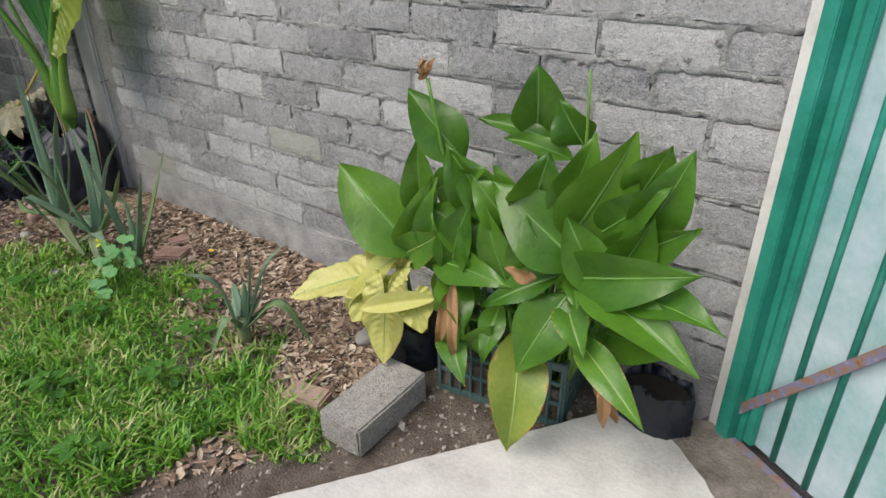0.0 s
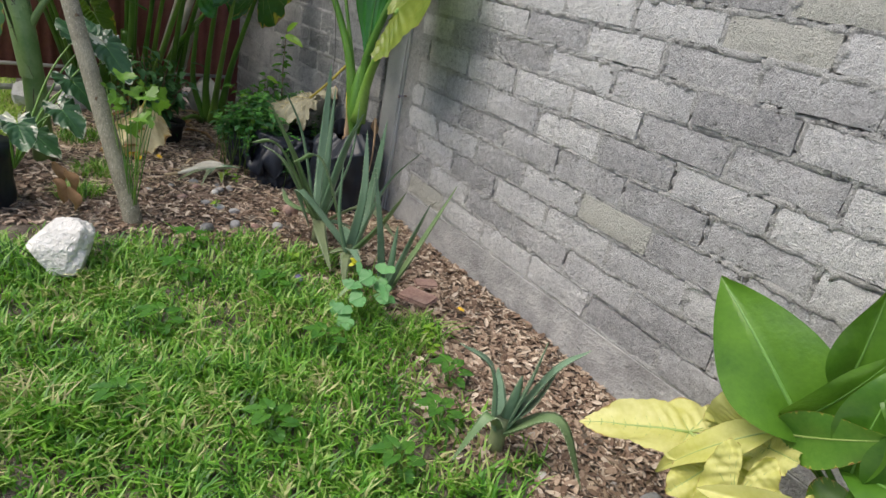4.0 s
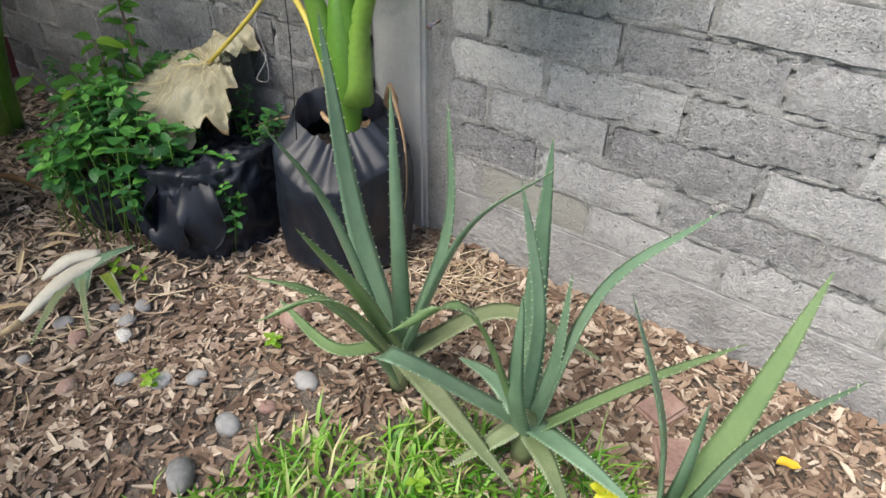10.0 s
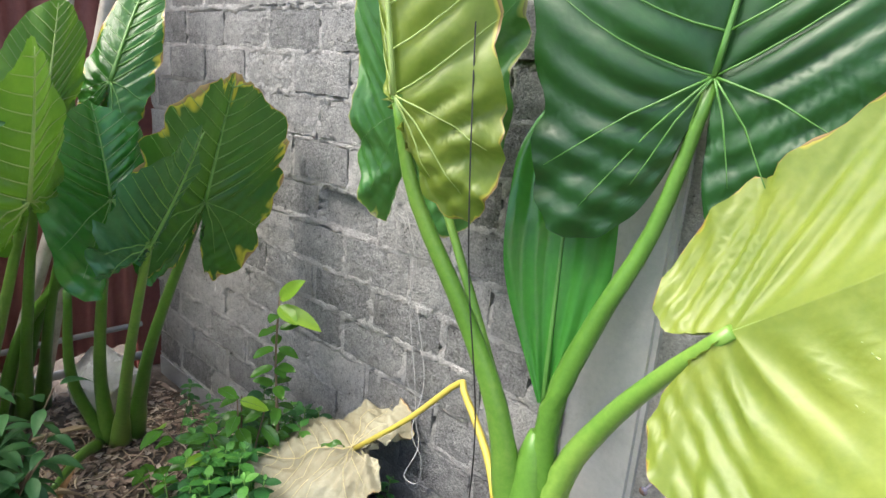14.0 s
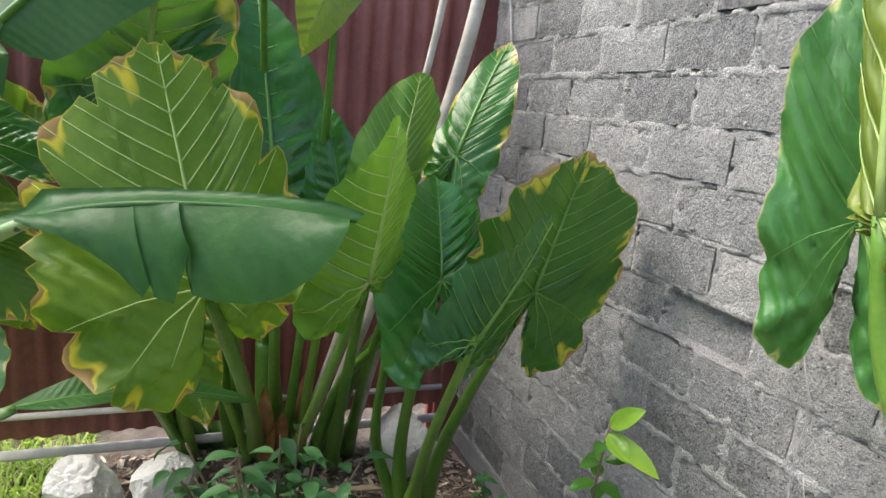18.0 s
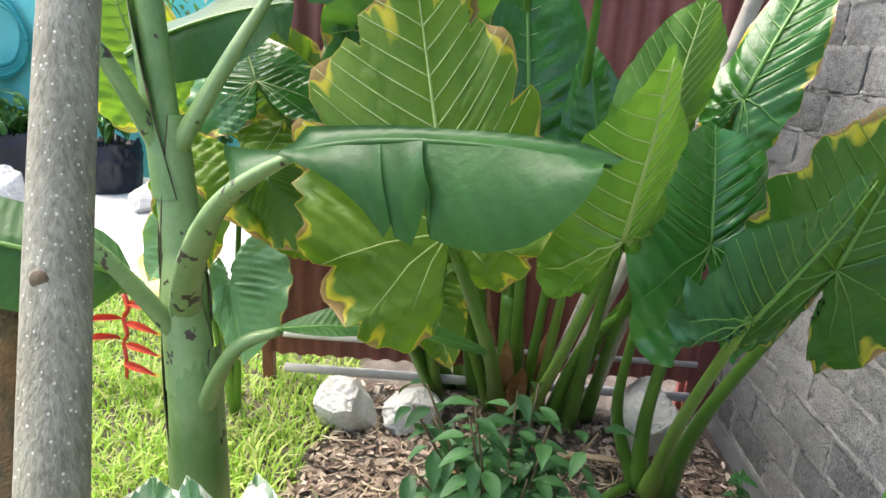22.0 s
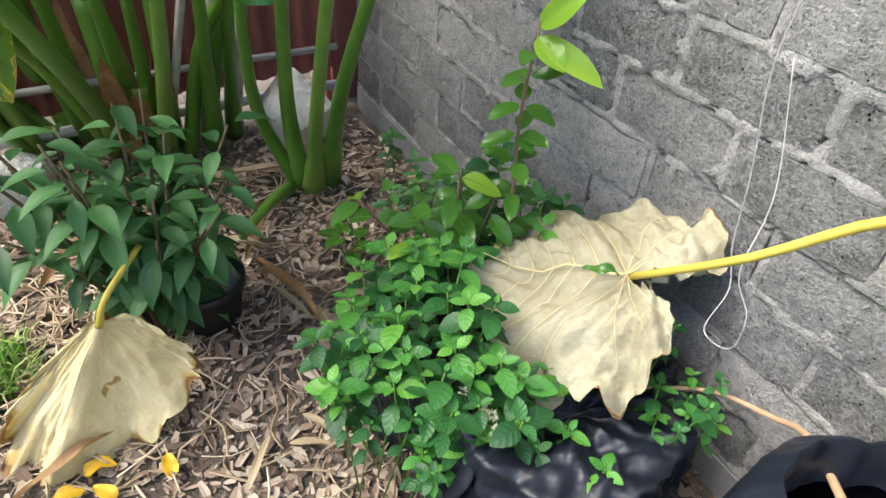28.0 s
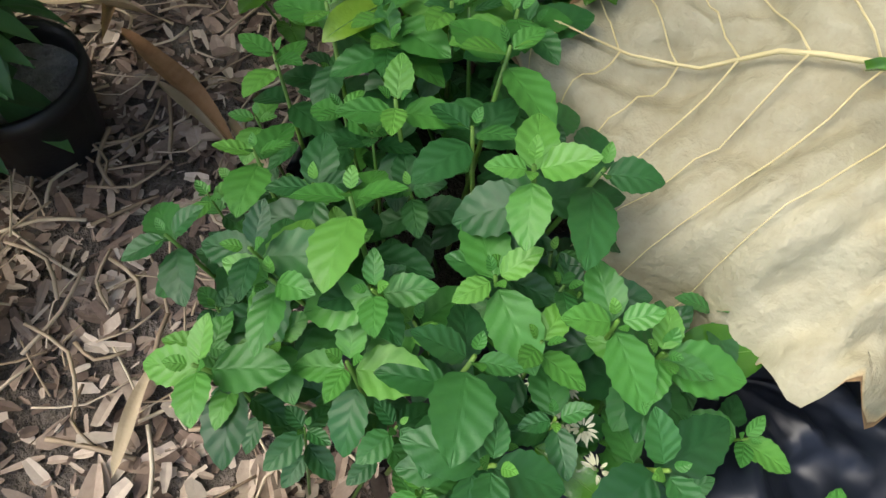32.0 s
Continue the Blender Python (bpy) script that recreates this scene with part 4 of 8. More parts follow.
        for ex, ey in ((0.90, -0.28), (0.60, -0.45), (0.30, -0.37)) if lobes[1 if sgn > 0 else 0] > 0.2 else ():
            vein([(0, 0), (sgn * ex * 0.45 * width / 2, ey * 0.38 * length), (sgn * ex * 0.96 * width / 2, ey * 0.96 * length)], rad * 0.40, rad * 0.12)
    piece("vein", vv, vf, vein_mat, blade)
    return blade


def strip_arrays(length, width, prof, nu=14, nv=7, fold=0.2, bend=0.25, wave=0.0, seed=0, ripple=0.0, twist=0.0):
    """A long blade along y; prof(t) gives the half width as a share. Returns vertices, faces, uv."""
    r = random.Random(seed)
    ph = r.uniform(0, 6)
    verts, faces, uv = [], [], []
    ang, y, z = 0.0, 0.0, 0.0
    pts = []
    for i in range(nu + 1):
        pts.append((y, z, ang))
        ang -= bend / nu
        y += math.cos(ang) * length / nu
        z += math.sin(ang) * length / nu
    for i in range(nu + 1):
        t = i / nu
        hw = prof(t) * width / 2
        py, pz, an = pts[i]
        for j in range(nv):
            u = 2 * j / (nv - 1) - 1
            x = u * hw * math.cos(fold)
            h = abs(u) * hw * math.sin(fold) + wave * u * u * math.sin(9 * t + ph + (0 if u > 0 else 1.3)) + ripple * math.sin(u * 14 + 20 * t * 0.0 + ph) * min(1, hw / 0.05)
            a = twist * t
            xx, hh = x * math.cos(a) - h * math.sin(a), x * math.sin(a) + h * math.cos(a)
            verts.append(Vector((xx, py - math.sin(an) * hh, pz + math.cos(an) * hh)))
            uv.append((max(abs(u), max(0.0, (t - 0.8) / 0.2) if t > 0.8 else 0), t))
    for i in range(nu):
        for j in range(nv - 1):
            a = i * nv + j
            faces.append((a, a + 1, a + nv + 1, a + nv))
    return verts, faces, uv


def lance(t):
    return max(0.03, math.sin(math.pi * min(1, t * 0.97 + 0.03) ** 0.85) ** 0.75)


def rounded(t):
    return max(0.04, math.sin(math.pi * min(1, t) ** 0.9) ** 0.5)


def broad(t):
    return max(0.04, (1 - (2 * t - 0.9) ** 4 * 0.75) if t < 0.9 else max(0.05, 1 - ((t - 0.9) / 0.1) ** 2 * 0.9)) if t > 0.06 else 0.2 + 8 * t


def pointed(t):
    """Widest before the middle, drawn out to a fine tip."""
    if t < 0.38:
        return 0.06 + 0.94 * math.sin(math.pi / 2 * t / 0.38) ** 0.9
    return max(0.02, (1 - ((t - 0.38) / 0.62) ** 1.7) ** 1.1)


def spatulate(t):
    """Narrow at the foot, broad above, blunt at the end."""
    if t < 0.5:
        return 0.10 + 0.90 * math.sin(math.pi / 2 * t / 0.5)
    return max(0.05, 1 - 0.9 * max(0, (t - 0.72) / 0.28) ** 2)


def strip_leaf(parent, name, att, tip, width, normal, material, prof=lance, bend=0.4, fold=0.2, wave=0.006, seed=1, nu=16, nv=9, label="", midrib=None, ripple=0.0, twist=0.0):
    att, tip = Vector(att), Vector(tip)
    chord = (tip - att).length
    length = chord * (1 + bend * bend / 24)
    v, f, uv = strip_arrays(length, width, prof, nu, nv, fold, bend, wave, seed, ripple, twist)
    end = v[nu * nv + nv // 2]
    fix = Matrix.Rotation(-math.atan2(end.z, end.y), 4, 'X')
    m = frame_of(att, tip - att, normal) @ fix
    blade = piece(name, v, f, material, parent, label, uv, m=m)
    if midrib:
        line = [v[i * nv + nv // 2] for i in range(nu)]
        tv, tf = tube(line, [0.0042 * width / 0.14 * (1 - 0.85 * i / nu) for i in range(nu)], 5)
        piece("midrib", tv, tf, midrib, blade)
    return blade


# ---- elephant ears by the fence ----
BACK_CLUMP, FRONT_CLUMP = Vector((-6.45, 0.72, 0)), Vector((-6.0, 1.32, 0))


def ear(parent, base_at, att, tip, width, normal, blade, vein, seed, r0=0.022, mid=None, stalk=STALK, label="", **kw):
    base_at, att = Vector(base_at), Vector(att)
    mids = mid if isinstance(mid, list) else [mid if mid else base_at.lerp(att, 0.5) + Vector((0, 0, 0.10))]
    line = spline([base_at] + mids + [att], 16)
    radii = [r0 * (1.55 - 1.08 * (i / 15) ** 0.55) * (1.2 if i < 3 else 1) for i in range(16)]
    v, f = tube(line, radii, 9)
    piece("stalk", v, f, stalk, parent)
    return heart_leaf(parent, att, tip, width, normal, blade, vein, seed, label=label, **kw)


def build_ears():
    back = tagged(empty("elephant_ear_plant", (0, 0, 0)), "tall clump of elephant ears with scorched margins by the fence", "plant")
    b = BACK_CLUMP
    ear(back, b + Vector((-0.06, -0.02, 0)), (-5.09, 0.59, 1.23), (-5.26, 0.47, 1.71), 0, None, EAR_YELLOW, VEIN, 11, 0.03, (-5.80, 0.67, 0.60), wave=0.018, scallop=0.07, corr=0.010, lobe=(0.95, 0.6), bend=0.03, tear=0.17, vein_r=0.75, laterals=10, label="yellowing leaf with torn scorched margin", halves=((-5.15, 0.25, 1.26), (-5.20, 0.78, 1.37)))
    ear(back, b + Vector((0.05, 0.12, 0)), (-5.21, 0.94, 1.22), (-5.07, 0.97, 1.60), 0, None, EAR_LIGHT, VEIN, 12, 0.024, (-5.80, 0.90, 0.62), lobe=(0.9, 0.3), scallop=0.06, wave=0.02, corr=0.012, bend=0.06, halves=((-5.28, 0.775, 1.20), (-5.34, 1.04, 1.26)))
    ear(back, b + Vector((0.08, 0.30, 0)), (-5.49, 1.04, 1.42), (-5.57, 1.12, 1.73), 0, None, EAR_LIGHT, VEIN, 13, 0.022, None, lobe=0.6, halves=((-5.53, 0.92, 1.48), (-5.59, 1.17, 1.52)))
    ear(back, b + Vector((0.0, 0.38, 0)), (-5.54, 1.23, 1.50), (-5.64, 1.38, 1.87), 0, None, EAR, VEIN_MID, 14, 0.022, (-6.0, 1.12, 0.75), corr=0.004, scallop=0.03, lobe=(0.5, 0.9), halves=((-5.63, 1.17, 1.51), (-5.51, 1.36, 1.54)))
    ear(back, b + Vector((-0.05, 0.05, 0)), (-5.77, 0.73, 1.33), (-5.94, 0.66, 1.98), 0.42, (1, 0.1, 0.3), EAR_SHINY, VEIN_DARK, 15, 0.025, None)
    ear(back, b + Vector((0, 0.16, 0)), (-5.60, 0.92, 1.32), (-5.68, 0.85, 1.62), 0.22, (0.8, -0.5, 0.2), EAR_SHINY, VEIN_DARK, 16, 0.02, None)
    ear(back, b + Vector((-0.1, -0.12, 0)), (-5.61, 0.40, 1.69), (-5.54, 0.47, 2.20), 0.46, (-0.9, -0.25, 0.2), EAR, VEIN, 17, 0.028, None, wave=0.02, scallop=0.04)
    ear(back, b + Vector((-0.02, 0.10, 0)), (-5.50, 0.86, 2.01), (-5.44, 0.80, 1.74), 0.21, (0.9, 0.3, 0.5), EAR_PALE, VEIN, 18, 0.016, (-5.72, 0.86, 1.4), bend=0.3)
    ear(back, b + Vector((-0.08, 0.02, 0)), (-5.71, 0.67, 2.10), (-5.73, 0.55, 1.86), 0.26, (0.9, 0.3, 0.5), EAR_LIGHT, VEIN, 19, 0.02, None, bend=0.3)
    ear(back, b + Vector((-0.15, -0.25, 0)), (-5.82, -0.09, 1.40), (-5.88, -0.34, 1.58), 0.44, (-0.9, -0.25, 0.3), EAR_YELLOW, VEIN, 20, 0.022, None)
    ear(back, b + Vector((-0.15, -0.32, 0)), (-5.56, -0.04, 1.22), (-5.41, 0.18, 1.04), 0.34, (0.5, 0.2, 0.85), EAR_YELLOW, VEIN, 21, 0.02, None, scallop=0.05)
    ear(back, b + Vector((-0.25, -0.1, 0)), (-6.05, 0.20, 1.80), (-5.95, 0.05, 2.25), 0.42, (0.9, 0.2, 0.3), EAR_SHINY, VEIN_DARK, 23, 0.025, None)
    ear(back, b + Vector((0.02, -0.05, 0)), (-5.85, 0.45, 0.78), (-5.72, 0.55, 0.58), 0.24, (0.6, 0.0, 0.8), EAR_YELLOW, VEIN, 24, 0.018, None)
    # thick sheathed trunk and more stalks without a visible blade
    v, f = tube(spline([b + Vector((0, 0.03, 0)), b + Vector((0.08, 0.02, 0.35)), b + Vector((0.12, 0.0, 0.62))], 12), [0.075 - 0.003 * i for i in range(12)], 12)
    piece("trunk", v, f, STALK, back)
    for i in range(9):
        a = RNG.uniform(0, 6.28)
        p = b + Vector((0.09 * math.cos(a), 0.03 + 0.09 * math.sin(a), RNG.uniform(0.0, 0.2)))
        q = p + Vector((0.10 * math.cos(a) + 0.05, 0.10 * math.sin(a), RNG.uniform(0.25, 0.5)))
        strip_leaf(back, "dry_sheath", p, q, 0.10, (math.cos(a), math.sin(a), 0.2), SHEATH, bend=RNG.uniform(-0.5, 0.5), seed=i, fold=0.5, label="curled brown leaf sheath")
    for dx, dy, hx, hy, hz in ((-0.15, -0.2, 0.45, -0.25, 1.1), (0.1, 0.2, 0.4, 0.25, 0.8), (0.02, 0.28, 0.3, 0.3, 0.9), (-0.1, -0.1, 0.5, -0.1, 1.2)):
        p = b + Vector((dx, dy, 0))
        rod("stalk", [p, p + Vector((hx * 0.4, hy * 0.4, hz * 0.6)), p + Vector((hx, hy, hz))], 0.03, 0.016, STALK, back, 9, 12)

    front = tagged(empty("elephant_ear_plant", (0, 0, 0)), "younger elephant ear plant with dark leaves beside the wall", "plant")
    c = FRONT_CLUMP
    ear(front, c + Vector((0, 0.04, 0)), (-5.33, 1.426, 1.162), (-5.27, 1.505, 1.56), 0, None, EAR_SCORCH, VEIN_MID, 31, 0.028, (-5.76, 1.38, 0.52), scallop=0.085, corr=0.010, wave=0.014, lobe=(1.2, 1.35), bend=0.03, full=0.15, label="broad leaf with scorched scalloped margin", halves=((-5.27, 1.215, 1.23), (-5.35, 1.685, 1.20)))
    ear(front, c + Vector((0.03, -0.02, 0)), (-5.14, 1.202, 1.101), (-5.03, 1.328, 1.415), 0, None, EAR_COOL, VEIN_MID, 32, 0.025, (-5.68, 1.27, 0.48), corr=0.012, laterals=10, wave=0.018, scallop=0.04, lobe=(0.85, 0.6), bend=0.04, halves=((-5.12, 1.085, 1.18), (-5.23, 1.275, 1.14)))
    ear(front, c + Vector((-0.02, -0.05, 0)), (-5.38, 1.165, 1.172), (-5.46, 1.155, 1.455), 0, None, EAR_DEEP, VEIN_MID, 33, 0.028, (-5.86, 1.22, 0.45), corr=0.015, wave=0.014, laterals=8, scallop=0.03, full=0.15, lobe=1.75, bend=0.05, halves=((-5.30, 0.97, 1.20), (-5.42, 1.325, 1.20)))
    rod("stalk", [c + Vector((0, -0.06, 0)), (-5.95, 1.14, 0.35), (-5.7, 1.10, 0.80)], 0.028, 0.014, STALK, front)
    rod("stalk", [c + Vector((0.02, -0.1, 0.02)), (-5.8, 1.12, 0.10), (-5.62, 1.0, 0.12)], 0.026, 0.012, STALK, front)


build_ears()


def build_potted_ear():
    bag = tagged(empty("grow_bag", (-4.15, 1.655, 0)), "black polythene grow bag holding an elephant ear", "plant pot")
    verts, faces = [], []
    n, rows = 120, 48
    for j in range(rows + 1):
        t = j / rows
        for i in range(n):
            a = 2 * math.pi * i / n
            ca, sa = math.cos(a), math.sin(a)
            pleat = 0.35 - abs(noise.noise((2.6 * ca + 1.6 * t, 2.6 * sa, 1.8 * t + 3)))
            crease = 0.3 - abs(noise.noise((5.5 * ca - 4 * t, 5.5 * sa, 4.5 * t)))
            r = 0.207 + 0.012 * math.sin(math.pi * t) + 0.016 * noise.noise((1.8 * ca, 1.8 * sa, t * 2)) + 0.024 * pleat + 0.010 * crease
            r *= 1 - 0.9 * max(0, 0.10 - t) - 1.5 * max(0, t - 0.86)
            back = -0.6 * ca + 0.8 * sa
            z = t * (0.475 + 0.055 * back + 0.03 * noise.noise((1.6 * ca, 1.6 * sa, 9)) + 0.012 * noise.noise((6 * ca, 6 * sa, 4)))
            if t > 0.85:
                # the front of the bag is folded in over the soil
                fold_in = max(0.0, 0.3 - back) / 1.3
                q = (t - 0.85) / 0.15
                r *= 1 - 0.55 * q * fold_in ** 0.8
                z += 0.035 * q * fold_in
            verts.append((r * ca, r * sa * 0.95, z))
    for j in range(rows):
        for i in range(n):
            a, b = j * n + i, j * n + (i + 1) % n
            faces.append((a, b, b + n, a + n))
    piece("bag", verts, faces, BAG, bag, "smooth creased black polythene")
    k = rows * n
    rim = [Vector(verts[k + i]) for i in range(n)]
    v = rim + [Vector((p.x * 0.965, p.y * 0.965, p.z - 0.006)) for p in rim] + [Vector((p.x * 0.90, p.y * 0.90, p.z - 0.10)) for p in rim]
    f = [(q * n + i, q * n + (i + 1) % n, (q + 1) * n + (i + 1) % n, (q + 1) * n + i) for q in range(2) for i in range(n)]
    piece("rim", v, f, BAG, bag, "rolled polythene rim")
    soil = []
    for j in range(1, 15):
        for i in range(60):
            x, y = 0.125 * j / 14 * math.cos(math.pi * i / 30) - 0.005, 0.125 * j / 14 * math.sin(math.pi * i / 30) + 0.03
            lump = 0.020 * noise.noise((x * 22, y * 22, 1)) + 0.014 * noise.noise((x * 60, y * 60, 5))
            soil.append((x, y, 0.37 + 0.07 * math.exp(-((x - 0.04) ** 2 + (y - 0.01) ** 2) / 0.006) + lump))
    soil.append((-0.005, 0.03, 0.41))
    clods = [(j * 60 + i, j * 60 + (i + 1) % 60, (j + 1) * 60 + (i + 1) % 60, (j + 1) * 60 + i) for j in range(13) for i in range(60)]
    piece("potting_soil", soil, clods + [(840, (i + 1) % 60, i) for i in range(60)], SOIL_SHADED, bag)
    rs = random.Random(61)
    for i in range(14):
        a, d = rs.uniform(0, 6.28), rs.uniform(0.02, 0.08)
        p = Vector((0.04 + d * math.cos(a), 0.01 + d * math.sin(a), 0.47 - 0.7 * d))
        q = p + Vector((rs.uniform(-0.05, 0.05), rs.uniform(-0.05, 0.05), rs.uniform(0.0, 0.03)))
        strip_leaf(bag, "sheath_scrap", p, q, 0.03, (0.2, -0.3, 1), STALK_DRY, lance, 0.8, 0.5, 0.006, 60 + i, 8, 5)
    strip_leaf(bag, "dry_sheath", (0.10, 0.13, 0.50), (0.125, 0.10, 0.60), 0.05, (1, -1, 0.1), STALK_DRY, lance, 0.5, 0.4, 0.006, 4, label="pale dry sheath bent over the rim")
    rod("dry_strip", [(0.12, 0.105, 0.595), (0.19, 0.08, 0.46), (0.215, 0.06, 0.30), (0.20, 0.05, 0.16)], 0.010, 0.003, STALK_DRY, bag, 6, 14, "dry stalk hanging over the rim", 0.4)

    plant = tagged(empty("elephant_ear_plant", (0, 0, 0)), "large potted elephant ear with broad upright leaves", "plant")
    b = Vector((-4.105, 1.668, 0.44))
    stem = spline([b, b + Vector((-0.005, 0, 0.08)), b + Vector((-0.012, -0.004, 0.18)), b + Vector((-0.016, -0.006, 0.30)), b + Vector((-0.016, -0.004, 0.44))], 16)
    v, f = tube(stem, [0.030, 0.034, 0.039, 0.044, 0.050, 0.056, 0.061, 0.064, 0.065, 0.063, 0.059, 0.053, 0.046, 0.038, 0.028, 0.014], 16, 0.8)
    piece("trunk", v, f, STALK, plant, "swollen stem of clasping leaf bases")
    ear(plant, b + Vector((-0.035, 0.0, 0.14)), (-4.37, 1.43, 1.555), (-4.46, 1.385, 2.19), 0, None, EAR_PALE, VEIN, 41, 0.025, [(-4.185, 1.615, 0.90), (-4.265, 1.56, 1.12), (-4.35, 1.475, 1.36)], corr=0.012, wave=0.022, scallop=0.04, laterals=8, vein_r=0.6, lobe=(0.1, 0.72), halves=((-4.44, 1.46, 1.56), (-4.205, 1.545, 1.60)))
    ear(plant, b + Vector((-0.02, 0.01, 0.16)), (-4.56, 1.62, 1.52), (-4.56, 1.62, 2.02), 0, None, EAR_PALING, VEIN_DARK, 42, 0.014, [(-4.2, 1.64, 0.9), (-4.42, 1.63, 1.3)], scallop=0.05, corr=0.012, wave=0.02, full=0.2, vein_r=0.5, lobe=(1.1, 1.2), halves=((-4.67, 1.535, 1.58), (-4.33, 1.71, 1.62)))
    ear(plant, b + Vector((0.01, 0.01, 0.16)), (-3.925, 1.775, 1.632), (-3.86, 1.815, 2.30), 0, None, EAR_BIG, VEIN_DARK, 43, 0.026, [(-4.10, 1.68, 0.92), (-4.045, 1.715, 1.15), (-3.975, 1.755, 1.36)], lobe=(0.78, 0.85), bend=0.02, corr=0.012, wave=0.009, scallop=0.03, laterals=9, full=0.42, vein_r=0.6, label="large glossy leaf with pleated surface", halves=((-4.19, 1.645, 1.58), (-3.655, 1.84, 1.70)))
    ear(plant, b + Vector((0.03, -0.005, 0.12)), (-3.76, 1.655, 1.245), (-3.33, 1.72, 1.60), 0, None, EAR_PALE, VEIN, 44, 0.028, [(-4.05, 1.68, 0.80), (-3.97, 1.685, 0.97), (-3.865, 1.675, 1.12)], corr=0.009, wave=0.009, scallop=0.04, lobe=(0.55, 0.6), laterals=8, full=0.2, halves=((-3.63, 1.55, 1.03), (-3.77, 1.78, 1.52)))
    strip_leaf(plant, "leaf_blade", (-4.135, 1.70, 0.93), (-4.20, 1.775, 1.62), 0.235, (0.45, -0.88, 0.05), EAR_DEEP, spatulate, 0.10, 0.30, 0.022, 45, 30, 21, "young leaf still half rolled", VEIN_DARK, 0.007)
    # the yellow stalk that has bent over, and the dead leaf at its end
    rod("dying_stalk", [b + Vector((-0.045, -0.01, 0.02)), (-4.165, 1.625, 0.66), (-4.24, 1.655, 0.76), (-4.385, 1.712, 0.832), (-4.43, 1.728, 0.838), (-4.55, 1.67, 0.695), (-4.71, 1.61, 0.54)], 0.011, 0.007, STALK_YELLOW, plant, 8, 24, "bent yellow stalk")
    heart_leaf(plant, (-4.71, 1.61, 0.535), (-4.965, 1.415, 0.425), 0, None, DEAD, DEAD_VEIN, 46, lobe=(0.62, 0.95), bend=0.10, wave=0.026, corr=0.012, vein_r=0.55, laterals=7, scallop=0.09, full=0.14, halves=((-4.59, 1.46, 0.385), (-4.90, 1.775, 0.515)), dome=0.24, name="dead_leaf", label="dry cream-coloured dead leaf draped over the mint", crumple=0.042)
    rod("old_stalk", [b + Vector((-0.05, 0.0, 0.0)), (-4.20, 1.65, 0.47), (-4.36, 1.77, 0.41), (-4.44, 1.79, 0.36), (-4.54, 1.74, 0.34), (-4.62, 1.63, 0.31)], 0.009, 0.004, STALK_DRY, plant, 7, 20, "dry brown stalk")
    strip_leaf(plant, "green_scrap", (-4.735, 1.520, 0.565), (-4.695, 1.570, 0.570), 0.022, (0.2, -0.2, 1), LIME, lance, 1.2, 0.5, 0.008, 801, 10, 5, "torn green scrap left on the stalk")
    rod("old_stalk", [b + Vector((-0.050, -0.020, -0.03)), b + Vector((-0.056, -0.024, 0.10)), b + Vector((-0.058, -0.026, 0.21))], 0.020, 0.015, STALK_DRY, plant, 7, 6, "cut brown stalk")


build_potted_ear()

# ---- banana plant ----


def table(rows, y):
    """Reads a column of (y, value) rows, straight between them."""
    for (y0, a), (y1, c) in zip(rows, rows[1:]):
        if y <= y1:
            return a + (c - a) * max(0.0, (y - y0) / (y1 - y0))
    return rows[-1][1]


